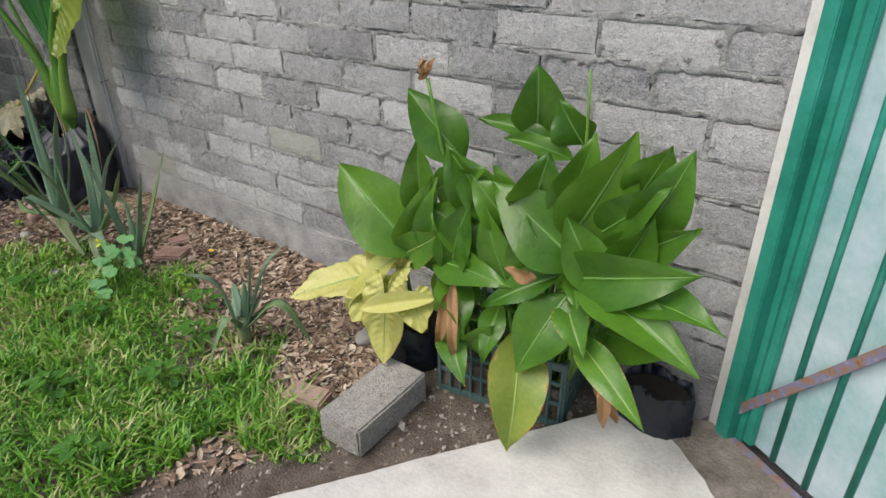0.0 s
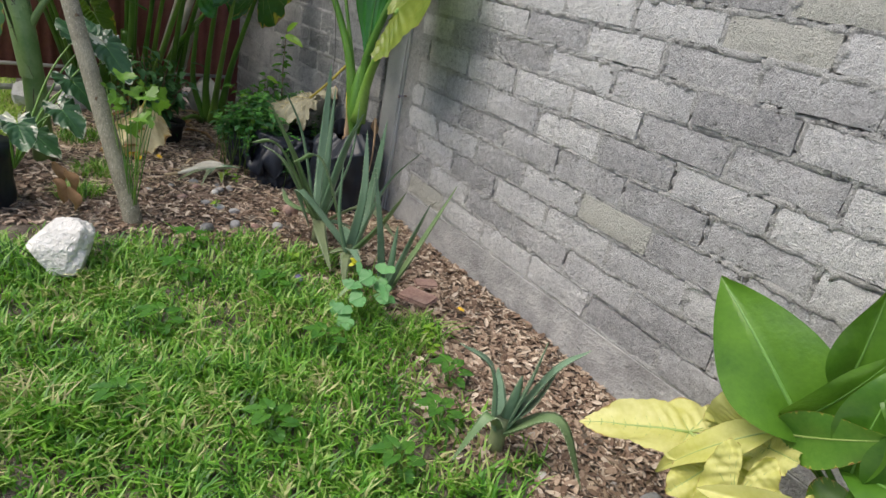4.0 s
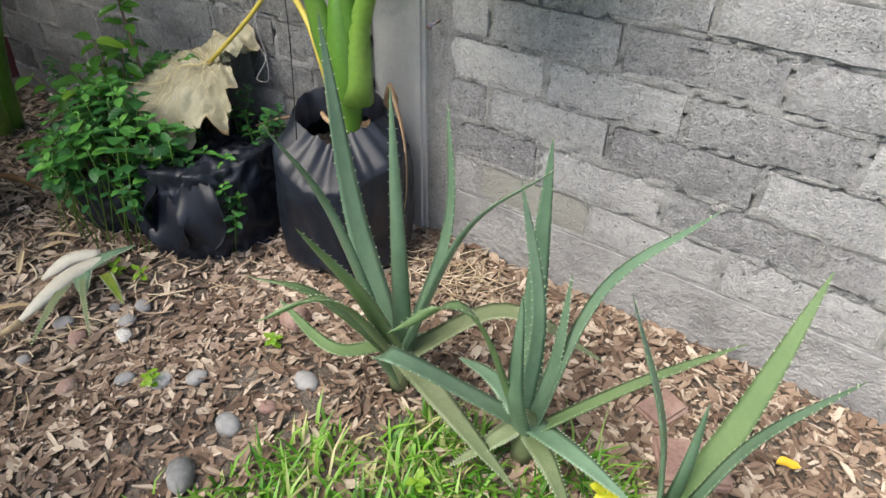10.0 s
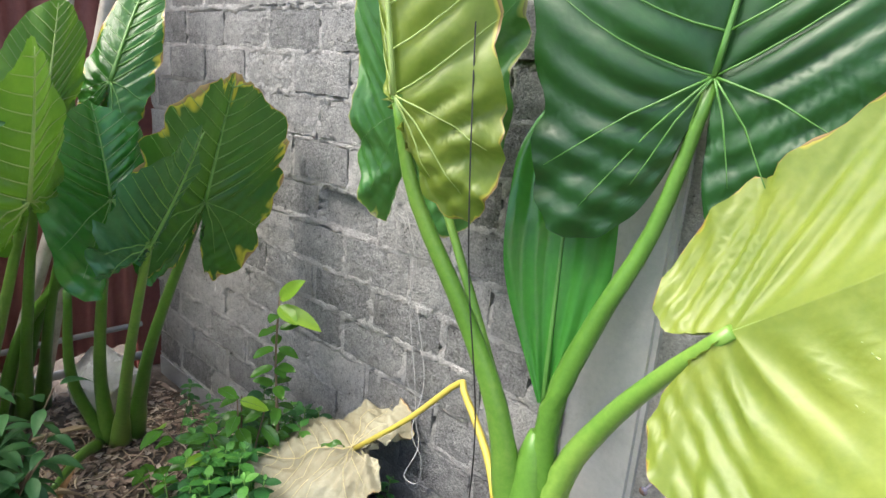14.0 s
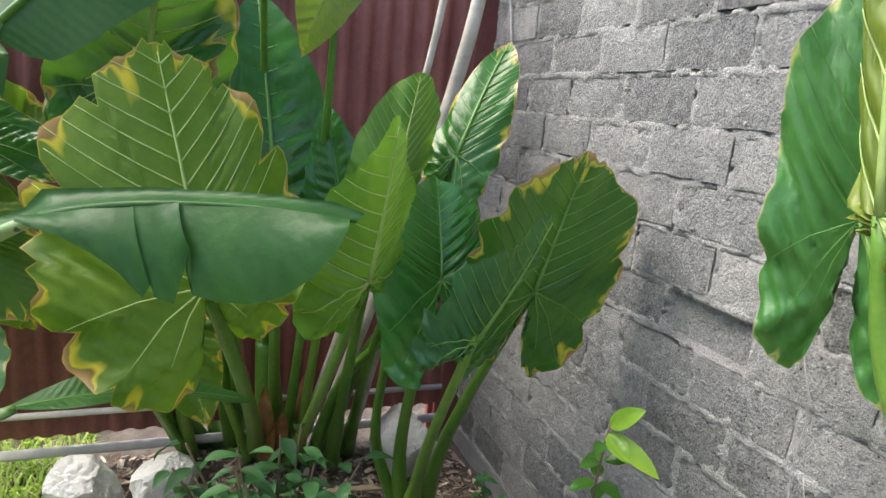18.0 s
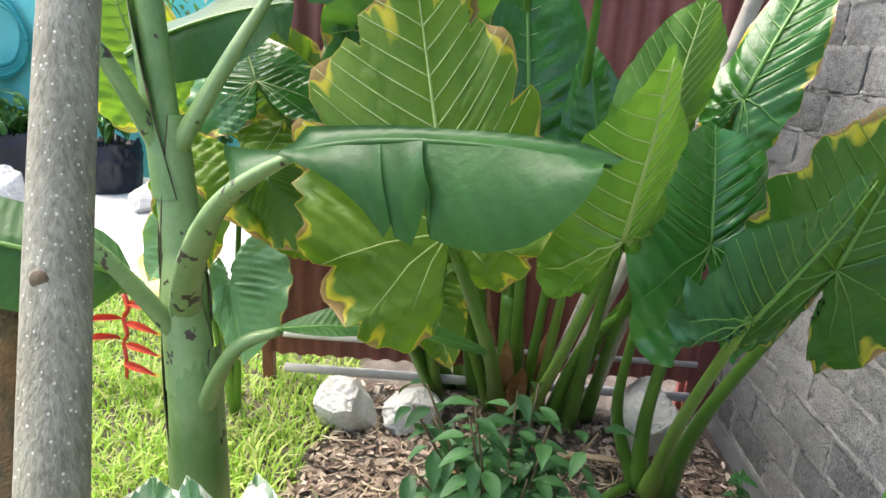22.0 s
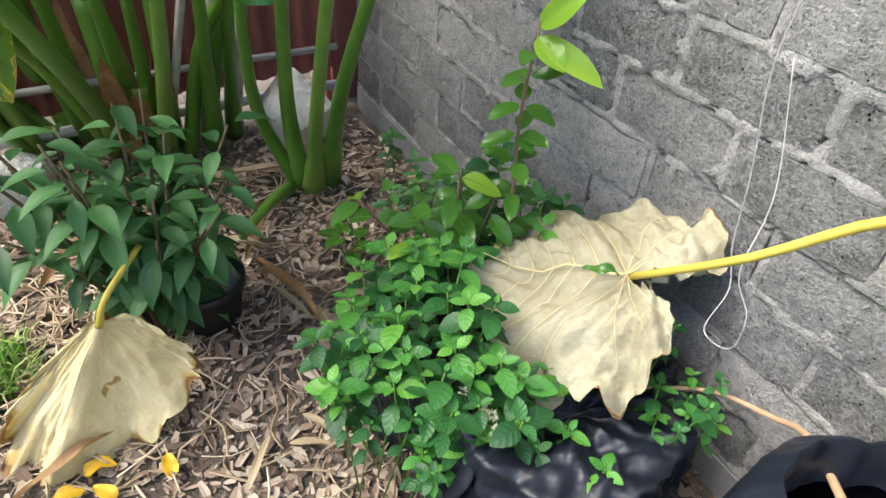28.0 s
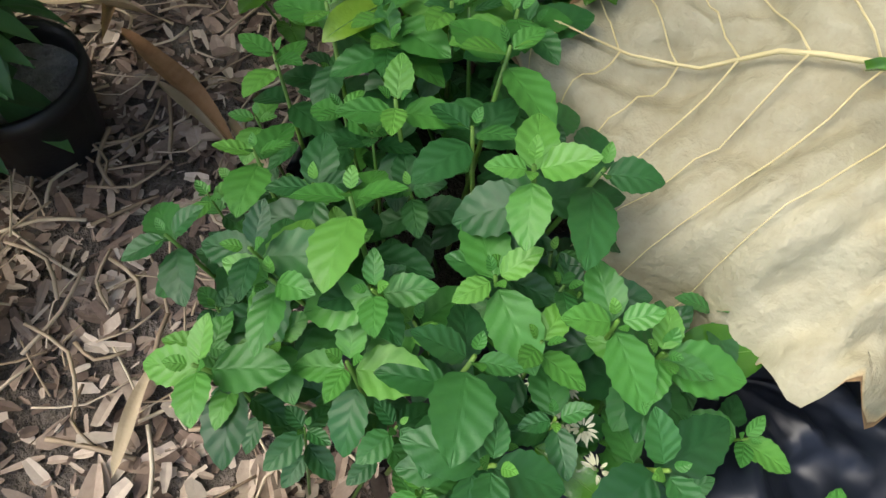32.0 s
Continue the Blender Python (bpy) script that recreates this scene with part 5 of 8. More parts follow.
def banana_blade(ban, loc):
    """The long arching leaf: a split half hanging towards the path, a half turned up behind it, and a flap that runs down the stalk."""
    rib = [(0.118, 1.225), (0.165, 1.285), (0.215, 1.327), (0.28, 1.368), (0.34, 1.399), (0.42, 1.423), (0.54, 1.444), (0.69, 1.452), (0.78, 1.450), (0.841, 1.445)]

    def at(y, z, out=0.0):
        """A place on the leaf's upright plane, moved out towards the path."""
        return loc((-5.0202 + (y - 0.08) * 0.3354 + 0.948 * out, y - 0.318 * out, z))

    def sheet(stations, out, material, label, rows=9, arch=0.0):
        """stations: (y on the rib, y and z of the margin)."""
        stations = [tuple(a + (c - a) * k / 4 for a, c in zip(p, q)) for p, q in zip(stations, stations[1:]) for k in range(4)] + [stations[-1]]
        verts, faces, uv = [], [], []
        for i, (y0, y1, z1) in enumerate(stations):
            z0 = table(rib, y0)
            for j in range(rows):
                u = j / (rows - 1)
                puff = 0.004 * noise.noise((y0 * 14, u * 2, out)) * u + 0.0012 * math.sin(70 * y0) * u
                z = z0 + (z1 - z0) * u + arch * math.sin(math.pi * u)
                verts.append(at(y0 + (y1 - y0) * u, z, out * math.sin(math.pi / 2 * u) + puff))
                uv.append((u, y0))
        for i in range(len(stations) - 1):
            for j in range(rows - 1):
                a = i * rows + j
                faces.append((a, a + 1, a + rows + 1, a + rows))
        return piece("leaf_blade", verts, faces, material, ban, label, uv)
    sheet([(0.335, 0.340, 1.398), (0.375, 0.409, 1.382), (0.41, 0.455, 1.360), (0.45, 0.499, 1.333), (0.482, 0.535, 1.296), (0.492, 0.548, 1.320), (0.495, 0.553, 1.299), (0.525, 0.583, 1.292), (0.548, 0.596, 1.335), (0.565, 0.607, 1.383)], 0.055, BANANA, "long green leaf split along its side ribs", arch=0.008)
    sheet([(0.565, 0.608, 1.384), (0.5655, 0.612, 1.310), (0.60, 0.650, 1.302), (0.65, 0.700, 1.305), (0.70, 0.750, 1.324), (0.745, 0.790, 1.358), (0.79, 0.822, 1.400), (0.835, 0.841, 1.443)], 0.055, BANANA, "rounded end of the split leaf", arch=0.008)
    sheet([(0.155, 0.120, 1.325), (0.175, 0.110, 1.352), (0.20, 0.113, 1.373), (0.24, 0.175, 1.373), (0.28, 0.235, 1.376), (0.32, 0.275, 1.395), (0.345, 0.305, 1.431), (0.38, 0.36, 1.438), (0.50, 0.48, 1.453), (0.65, 0.66, 1.462), (0.78, 0.79, 1.461), (0.835, 0.842, 1.446)], -0.065, BANANA, "half of the leaf turned up along the stalk", arch=-0.006)
    rod("leaf_stalk", [loc((-5.14, -0.02, 0.96)), loc((-5.06, 0.045, 1.10)), at(0.118, 1.222), at(0.165, 1.281), at(0.215, 1.322), at(0.28, 1.363), at(0.34, 1.394)], 0.036, 0.012, BANANA_STEM, ban, 10, 20, flat=0.8)
    rod("midrib", [at(0.335, 1.392), at(0.42, 1.418, -0.003), at(0.54, 1.439, -0.003), at(0.69, 1.448, -0.003), at(0.841, 1.443)], 0.011, 0.003, BANANA, ban, 8, 18)


def build_banana():
    ban = tagged(empty("banana_plant", (-4.90, 0.02, 0)), "young banana plant with a mottled green stem", "plant")
    o = Vector((-4.90, 0.02, 0))

    def loc(p):
        return Vector(p) - o
    line = spline([loc((-4.98, 0.08, 0)), loc((-5.06, 0.03, 0.70)), loc((-5.16, -0.02, 0.95)), loc((-5.24, -0.08, 1.20)), loc((-5.34, -0.16, 1.50)), loc((-5.44, -0.24, 2.0))], 24)
    v, f = tube(line, [0.062 - 0.0015 * i for i in range(24)], 16)
    piece("stem", v, f, BANANA_STEM, ban, "green stem mottled with dark sheath scars")
    for k, (t0, a, h) in enumerate(((6, 0.2, 0.34), (9, 3.6, 0.36), (11, 1.2, 0.34), (14, 5.0, 0.32), (3, 4.4, 0.40), (2, 1.6, 0.44))):
        p = line[t0]
        nv_, nu_ = 11, 10
        sv, sf = [], []
        for i in range(nu_ + 1):
            t = i / nu_
            c = p.lerp(line[min(t0 + 6, 23)], t)
            span = 1.9 * (1 - 0.75 * t)
            for j in range(nv_):
                an = a + span * (2 * j / (nv_ - 1) - 1)
                rr = 0.064 - 0.0014 * t0 + 0.0012 * k
                sv.append(c + Vector((math.cos(an) * rr, math.sin(an) * rr, 0)))
        for i in range(nu_):
            for j in range(nv_ - 1):
                q = i * nv_ + j
                sf.append((q, q + 1, q + nv_ + 1, q + nv_))
        sheath = piece("leaf_sheath", sv, sf, BANANA_STEM, ban)
        for j in (0, nv_ - 1):
            ev, ef = tube([sv[i * nv_ + j] for i in range(nu_ + 1)], [0.0012 + 0.005 * abs(noise.noise((i * 0.7, k, j))) * (1 - i / nu_) for i in range(nu_ + 1)], 6, 0.6)
            piece("sheath_margin", ev, ef, STEM_SCAR, sheath, "dark dried sheath edge")
    for k, (p, m, q) in enumerate((((-5.28, -0.1, 1.30), (-5.32, 0.05, 1.55), (-5.35, 0.16, 1.72)), ((-5.08, 0.03, 0.72), (-5.05, 0.14, 0.93), (-5.08, 0.24, 0.98)), ((-5.15, 0.0, 0.85), (-5.05, -0.12, 1.1), (-5.0, -0.25, 1.25)), ((-5.28, -0.1, 1.26), (-5.2, -0.22, 1.55), (-5.1, -0.38, 1.75)))):
        rod("leaf_stalk", [loc(p), loc(m), loc(q)], 0.034, 0.012, BANANA_STEM, ban, 9, 12, flat=0.7)
    banana_blade(ban, loc)
    strip_leaf(ban, "leaf_blade", loc((-5.35, 0.14, 1.70)), loc((-5.35, 0.62, 2.10)), 0.32, (0.8, -0.2, 0.5), BANANA, broad, 0.4, -0.3, 0.010, 62, 20, 9, "", STALK)
    strip_leaf(ban, "leaf_blade", loc((-5.08, 0.23, 0.98)), loc((-5.2, 0.68, 0.92)), 0.11, (0.3, -0.2, 0.9), BANANA, lance, 0.6, 0.4, 0.010, 63, 16, 7, "", STALK)
    strip_leaf(ban, "leaf_blade", loc((-5.065, -0.10, 1.07)), loc((-4.95, -0.75, 1.17)), 0.26, (0.7, 0.2, 0.7), BANANA, broad, 0.9, -0.4, 0.012, 64, 18, 9, "", STALK)
    strip_leaf(ban, "leaf_blade", loc((-5.1, -0.38, 1.75)), loc((-4.95, -0.9, 1.95)), 0.30, (0.7, 0.2, 0.7), BANANA, broad, 0.7, -0.4, 0.012, 65, 18, 9, "", STALK)
    strip_leaf(ban, "leaf_blade", loc((-5.45, -0.31, 1.51)), loc((-5.47, 0.13, 1.66)), 0.26, (0.7, 0.1, 0.7), BANANA, broad, 0.5, -0.4, 0.012, 67, 18, 9, "", STALK)
    strip_leaf(ban, "leaf_blade", loc((-5.69, -0.33, 1.83)), loc((-5.59, 0.07, 1.73)), 0.22, (0.8, 0.1, 0.5), BANANA, broad, 0.5, -0.4, 0.012, 68, 18, 9, "", STALK)
    strip_leaf(ban, "leaf_blade", loc((-5.42, -0.22, 1.90)), loc((-5.5, -0.15, 2.6)), 0.24, (0.9, 0.2, 0.2), BANANA, lance, 0.2, 0.5, 0.006, 66, 18, 9, "", STALK)


build_banana()

# ---- aloes ----


def aloe_leaf(parent, base_at, tip, width, material, seed, curve=0.0, middle=None):
    base_at, tip = Vector(base_at), Vector(tip)
    d = tip - base_at
    out = Vector((d.x, d.y, 0))
    out = out.normalized() if out.length > 0.02 else Vector((0.3, -0.3, 0))
    mid = base_at.lerp(tip, 0.5) + out * (0.04 - curve * 0.5) * d.length + Vector((0, 0, (-0.05 + curve) * d.length))
    line = spline([base_at, Vector(middle) if middle else mid, tip], 15)
    verts, faces = [], []
    prof = [1.0, 0.98, 0.95, 0.92, 0.89, 0.85, 0.80, 0.75, 0.69, 0.62, 0.54, 0.45, 0.34, 0.20, 0.03]
    tv, tf = [], []
    uv = []
    for i, p in enumerate(line):
        t = (line[min(i + 1, 14)] - line[max(i - 1, 0)]).normalized()
        up = Vector((-out.x, -out.y, 0.6)) if d.z > 0.5 * d.length else Vector((0, 0, 1))
        nrm = (up - t * up.dot(t)).normalized()
        side = t.cross(nrm)
        w = width / 2 * prof[i]
        th = w * 0.42
        for a, b in ((-1, 0.10), (-0.55, -0.12), (0, -0.22), (0.55, -0.12), (1, 0.10), (0.6, -0.75), (0, -1.0), (-0.6, -0.75)):
            verts.append(p + side * (a * w) + nrm * (b * th + 0.1 * w))
            uv.append((0.2 + 0.8 * max(0, (i - 11) / 3), i / 14))
        if 0 < i < 14:
            nxt = line[i + 1] if i < 14 else p
            for s in (-1, 1):
                for q in (0.0, 0.5):
                    c = p.lerp(nxt, q) + side * (s * (w + (width / 2 * prof[min(i + 1, 14)] - w) * q)) + nrm * (0.14 * w)
                    k = len(tv)
                    e = t * 0.0022
                    tv += [c - e - side * s * 0.002, c + e - side * s * 0.002, c + nrm * 0.002 - side * s * 0.002, c + side * s * 0.0042 + t * 0.002 + nrm * 0.001]
                    tf += [(k, k + 1, k + 3), (k + 1, k + 2, k + 3), (k + 2, k, k + 3)]
    for i in range(14):
        for k in range(8):
            faces.append((i * 8 + k, i * 8 + (k + 1) % 8, (i + 1) * 8 + (k + 1) % 8, (i + 1) * 8 + k))
    leaf = piece("aloe_leaf", verts, faces, material, parent, "", uv)
    tagged(piece("spiny_margin", tv, tf, TOOTH, leaf, smooth=False), kind="stuff")


def aloe(at, leaves, label, width=0.062):
    pl = tagged(empty("aloe_plant", (0, 0, 0)), label, "plant", "aloes along the wall")
    at = Vector(at)
    for i, (tip, mid, wide, tint) in enumerate(leaves):
        tip = Vector(tip)
        d = tip - at
        b = at + Vector((d.x, d.y, 0)).normalized() * 0.022 + Vector((0, 0, 0.012 * (i % 3)))
        aloe_leaf(pl, b, tip, width * wide, (ALOE, ALOE_OLIVE, ALOE_OLD)[tint], i + int(at.x * 100), 0.10 if tip.z < 0.26 else -0.02, mid)
    rod("stem", [(at.x, at.y, 0.0), (at.x, at.y, at.z + 0.03)], 0.030, 0.026, ALOE_OLD, pl, 9, 4)


aloe((-3.60, 1.27, 0.13), [
    ((-3.875, 1.365, 0.92), None, 1.15, 0), ((-3.63, 0.99, 0.88), (-3.66, 1.15, 0.60), 0.85, 0), ((-3.46, 0.90, 0.79), (-3.50, 1.06, 0.52), 0.9, 1), ((-3.545, 1.395, 0.80), (-3.52, 1.37, 0.50), 0.8, 0), ((-3.60, 1.28, 0.85), None, 0.75, 0), ((-3.215, 1.255, 0.82), (-3.42, 1.285, 0.58), 0.75, 0),
    ((-3.75, 0.98, 0.50), (-3.64, 1.07, 0.44), 0.9, 1), ((-3.56, 0.86, 0.57), (-3.50, 0.99, 0.56), 0.7, 1), ((-3.96, 1.19, 0.18), (-3.70, 1.14, 0.19), 0.8, 1), ((-3.14, 1.50, 0.20), (-3.38, 1.42, 0.29), 1.15, 2), ((-3.17, 1.165, 0.05), (-3.38, 1.19, 0.15), 1.15, 2), ((-3.85, 1.33, 0.06), (-3.72, 1.29, 0.13), 1.0, 0), ((-3.55, 1.45, 0.10), None, 0.9, 0)], "blue-green aloe with toothed leaves on bark mulch", 0.066)
aloe((-3.22, 1.28, 0.12), [
    ((-3.322, 1.44, 0.765), None, 1.1, 0), ((-3.33, 1.345, 0.712), (-3.25, 1.33, 0.42), 0.8, 0), ((-2.99, 1.46, 0.718), (-3.145, 1.388, 0.497), 0.85, 0), ((-2.865, 1.33, 0.57), (-3.03, 1.328, 0.345), 0.9, 1), ((-3.53, 1.19, 0.12), (-3.465, 1.09, 0.36), 1.0, 0), ((-3.39, 1.01, 0.53), (-3.28, 1.11, 0.57), 0.75, 1), ((-3.218, 1.185, 0.594), None, 0.85, 0), ((-3.198, 1.35, 0.545), None, 0.7, 0),
    ((-2.93, 1.19, 0.20), (-3.07, 1.22, 0.20), 1.0, 0), ((-3.02, 1.17, 0.04), (-3.12, 1.21, 0.13), 0.95, 2), ((-3.33, 1.13, 0.04), (-3.27, 1.20, 0.10), 0.85, 2), ((-3.45, 1.33, 0.16), (-3.34, 1.31, 0.18), 0.9, 0)], "blue-green aloe leaning over its neighbour", 0.062)
aloe((-2.87, 1.30, 0.08), [
    ((-3.053, 1.258, 0.636), (-2.94, 1.27, 0.36), 0.85, 0), ((-2.79, 1.54, 0.63), (-2.82, 1.42, 0.34), 1.1, 1), ((-2.69, 1.345, 0.585), (-2.79, 1.34, 0.35), 0.8, 0), ((-2.882, 1.325, 0.41), None, 0.7, 0), ((-2.90, 1.06, 0.03), (-2.90, 1.16, 0.12), 0.8, 1), ((-3.0, 1.18, 0.06), None, 0.75, 0)], "small upright aloe at the edge of the lawn", 0.060)
aloe((-1.88, 1.23, 0.10), [
    ((-1.985, 1.06, 0.40), (-1.91, 1.16, 0.33), 1.0, 0), ((-1.745, 1.40, 0.46), (-1.80, 1.32, 0.36), 0.9, 0), ((-1.825, 1.285, 0.47), (-1.84, 1.27, 0.30), 0.8, 0), ((-1.60, 1.37, 0.03), (-1.735, 1.33, 0.21), 1.15, 1), ((-1.86, 1.03, 0.03), (-1.86, 1.14, 0.18), 0.85, 1), ((-1.79, 1.33, 0.38), None, 0.8, 0), ((-2.06, 1.33, 0.20), None, 0.9, 0), ((-1.88, 1.27, 0.30), None, 0.8, 0)], "low dusty green aloe by the mulch strip", 0.066)

# ---- canna in the crate, and its neighbours ----


def build_canna():
    crate = tagged(empty("plastic_crate", (-1.005, 1.493, 0.0), 9.7), "teal plastic lattice crate under the canna", "crate")
    w, d, h = 0.50, 0.33, 0.29
    for side, (m, ln) in enumerate(((pose(0, 0, 0), w), (pose(0, d, 0), w), (pose(0, 0, 0, 0, 0, 90), d), (pose(w, 0, 0, 0, 0, 90), d))):
        wall = part("crate_side", box_bm(0, -0.006, h - 0.035, ln, 0.006, h, 0.003), CRATE, crate, m=m)
        for z0, z1 in ((0.0, 0.03), (0.10, 0.118), (0.19, 0.208)):
            part("crate_bar", box_bm(0, -0.005, z0, ln, 0.005, z1, 0.002), CRATE, wall)
        n = int(ln / 0.042)
        for i in range(n + 1):
            x = 0.008 + (ln - 0.016) * i / n
            part("crate_rib", box_bm(x - 0.005, -0.007, 0.0, x + 0.005, 0.007, h, 0.002, 1), CRATE, wall)
    part("crate_floor", box_bm(0.01, 0.01, 0.004, w - 0.01, d - 0.01, 0.16, 0.002), SOIL, crate, "dark soil fill")
    canna = tagged(empty("canna_plant", (0, 0, 0)), "lush canna with broad pointed green leaves in a crate", "plant")
    o = Vector((-0.72, 1.64, 0.14))
    r = random.Random(12)
    mats = (CANNA, CANNA_OLD, CANNA_TIRED, TARO_YELLOW)
    count = [0]

    def blade(ax, ay, az, bx, by, bz, w_, kind):
        a, b = Vector((ax, ay, az)), Vector((bx, by, bz))
        a, b = a + (a - b) * 0.14, b + (b - a) * 0.10
        i = count[0]
        count[0] += 1
        up = 0.75 if b.z < a.z + 0.1 else 0.25
        nrm = Vector((0.35 + r.uniform(-0.45, 0.45), -0.75, up + r.uniform(-0.2, 0.3)))
        strip_leaf(canna, "leaf_blade", a, b, w_ * 1.12, nrm, mats[kind], pointed, r.uniform(0.5, 0.8) if b.z > a.z else r.uniform(0.7, 1.1), r.uniform(0.2, 0.5), 0.012, 70 + i, 18, 11, "yellowing leaf with a brown tip" if kind == 1 else "", VEIN_MID if kind == 0 else VEIN, twist=r.uniform(-0.4, 0.4))
        st = Vector((o.x + (a.x - o.x) * 0.5 + r.uniform(-0.04, 0.04), o.y + r.uniform(-0.05, 0.09), 0.14))
        rod("stalk", [st, st.lerp(a, 0.55) + Vector((0, 0.04, 0.05)), a], 0.011, 0.006, STALK, canna, 7, 8)
    blade(-1.02, 1.64, 0.94, -1.20, 1.62, 1.12, 0.17, 0)
    fill = random.Random(77)
    for k in range(18):
        ax, az = fill.uniform(-1.0, -0.38), fill.uniform(0.38, 0.86)
        lean = (ax + 0.69) * 0.5 + fill.uniform(-0.08, 0.08)
        rise = fill.uniform(0.10, 0.24) if az > 0.55 else fill.uniform(-0.12, 0.12)
        blade(ax, fill.uniform(1.56, 1.68), az, ax + lean, fill.uniform(1.52, 1.60), az + rise, fill.uniform(0.12, 0.17), 2 if k % 6 == 0 else 0)
    blade(-0.73, 1.67, 1.08, -0.73, 1.65, 1.26, 0.17, 0)
    blade(-0.69, 1.65, 1.05, -0.89, 1.60, 1.09, 0.07, 0)
    blade(-0.61, 1.63, 1.01, -0.78, 1.58, 1.05, 0.07, 0)
    blade(-0.57, 1.65, 1.07, -0.63, 1.62, 1.18, 0.13, 0)
    blade(-0.52, 1.57, 0.83, -0.39, 1.58, 1.12, 0.22, 0)
    blade(-0.50, 1.54, 0.73, -0.78, 1.54, 0.90, 0.21, 0)
    blade(-0.35, 1.60, 0.97, -0.28, 1.57, 1.12, 0.14, 0)
    blade(-0.32, 1.57, 0.87, -0.22, 1.56, 1.11, 0.15, 0)
    blade(-0.44, 1.57, 0.83, -0.26, 1.53, 1.02, 0.13, 0)
    blade(-0.49, 1.52, 0.68, -0.14, 1.46, 0.83, 0.18, 0)
    blade(-0.43, 1.51, 0.66, -0.08, 1.37, 0.61, 0.16, 0)
    blade(-0.30, 1.51, 0.68, -0.04, 1.40, 0.73, 0.13, 0)
    blade(-0.51, 1.50, 0.59, -0.58, 1.37, 0.39, 0.18, 0)
    blade(-0.64, 1.46, 0.40, -0.57, 1.30, 0.12, 0.19, 1)
    blade(-0.48, 1.49, 0.57, -0.38, 1.38, 0.52, 0.11, 2)
    blade(-0.41, 1.46, 0.48, -0.17, 1.32, 0.41, 0.10, 2)
    blade(-0.56, 1.52, 0.65, -0.74, 1.43, 0.53, 0.10, 0)
    blade(-0.50, 1.52, 0.66, -0.43, 1.42, 0.64, 0.08, 0)
    blade(-1.01, 1.54, 0.55, -0.70, 1.45, 0.61, 0.13, 0)
    blade(-0.73, 1.52, 0.59, -0.82, 1.52, 0.82, 0.11, 0)
    blade(-0.69, 1.59, 0.84, -0.63, 1.56, 1.03, 0.18, 0)
    blade(-1.19, 1.56, 0.57, -1.49, 1.55, 0.80, 0.26, 0)
    blade(-1.14, 1.59, 0.72, -1.15, 1.58, 0.96, 0.14, 0)
    blade(-1.21, 1.56, 0.56, -1.07, 1.54, 0.85, 0.13, 0)
    blade(-1.07, 1.61, 0.81, -0.86, 1.55, 0.94, 0.12, 0)
    blade(-1.03, 1.54, 0.56, -1.04, 1.54, 0.85, 0.13, 0)
    blade(-0.95, 1.53, 0.56, -0.88, 1.52, 0.82, 0.15, 0)
    blade(-1.20, 1.55, 0.53, -0.98, 1.50, 0.70, 0.13, 2)
    blade(-0.97, 1.52, 0.49, -0.83, 1.41, 0.40, 0.13, 0)
    blade(-0.92, 1.48, 0.34, -0.79, 1.36, 0.23, 0.11, 2)
    blade(-0.74, 1.49, 0.47, -0.72, 1.38, 0.35, 0.09, 0)
    blade(-0.84, 1.46, 0.31, -0.71, 1.41, 0.47, 0.09, 0)
    blade(-0.58, 1.58, 0.85, -0.50, 1.58, 1.10, 0.14, 0)
    blade(-0.76, 1.57, 0.77, -0.88, 1.54, 0.91, 0.13, 0)
    blade(-0.65, 1.52, 0.62, -0.66, 1.51, 0.83, 0.13, 0)
    blade(-0.41, 1.52, 0.69, -0.52, 1.51, 0.87, 0.14, 0)
    blade(-0.35, 1.53, 0.76, -0.28, 1.51, 0.93, 0.14, 0)
    blade(-0.83, 1.54, 0.61, -0.92, 1.51, 0.76, 0.12, 0)
    blade(-1.23, 1.54, 0.50, -1.40, 1.43, 0.27, 0.09, 3)
    rod("flower_stalk", [(-1.03, 1.62, 0.2), (-1.03, 1.60, 0.8), (-1.10, 1.58, 1.20)], 0.010, 0.006, STALK, canna, 7, 10)
    for i in range(16):
        c = Vector((-1.11, 1.58, 1.21))
        q = c + Vector((r.uniform(-0.035, 0.035), r.uniform(-0.03, 0.03), r.uniform(-0.02, 0.06)))
        strip_leaf(canna, "withered_petal", c, q, 0.022, (r.uniform(-1, 1), -1, r.uniform(-1, 1)), DRYLEAF, bend=1.2, seed=i, nu=6, nv=3)
    rod("flower_stalk", [(-0.52, 1.62, 0.2), (-0.52, 1.60, 0.8), (-0.52, 1.56, 1.30)], 0.009, 0.004, STALK, canna, 7, 10)
    for i, (a, b) in enumerate((((-0.90, 1.45, 0.55), (-0.86, 1.40, 0.26)), ((-0.92, 1.44, 0.50), (-0.93, 1.40, 0.30)), ((-0.33, 1.44, 0.44), (-0.30, 1.42, 0.24)), ((-0.36, 1.44, 0.42), (-0.27, 1.46, 0.26)), ((-0.55, 1.38, 0.72), (-0.64, 1.36, 0.74)))):
        strip_leaf(canna, "dry_leaf", a, b, 0.05, (0.4, -0.8, 0.2), DRYLEAF, bend=1.0, seed=90 + i, fold=0.6, wave=0.012, label="shrivelled brown leaf")

    taro = tagged(empty("taro_plant", (0, 0, 0)), "yellowing taro leaves beside the canna", "plant")
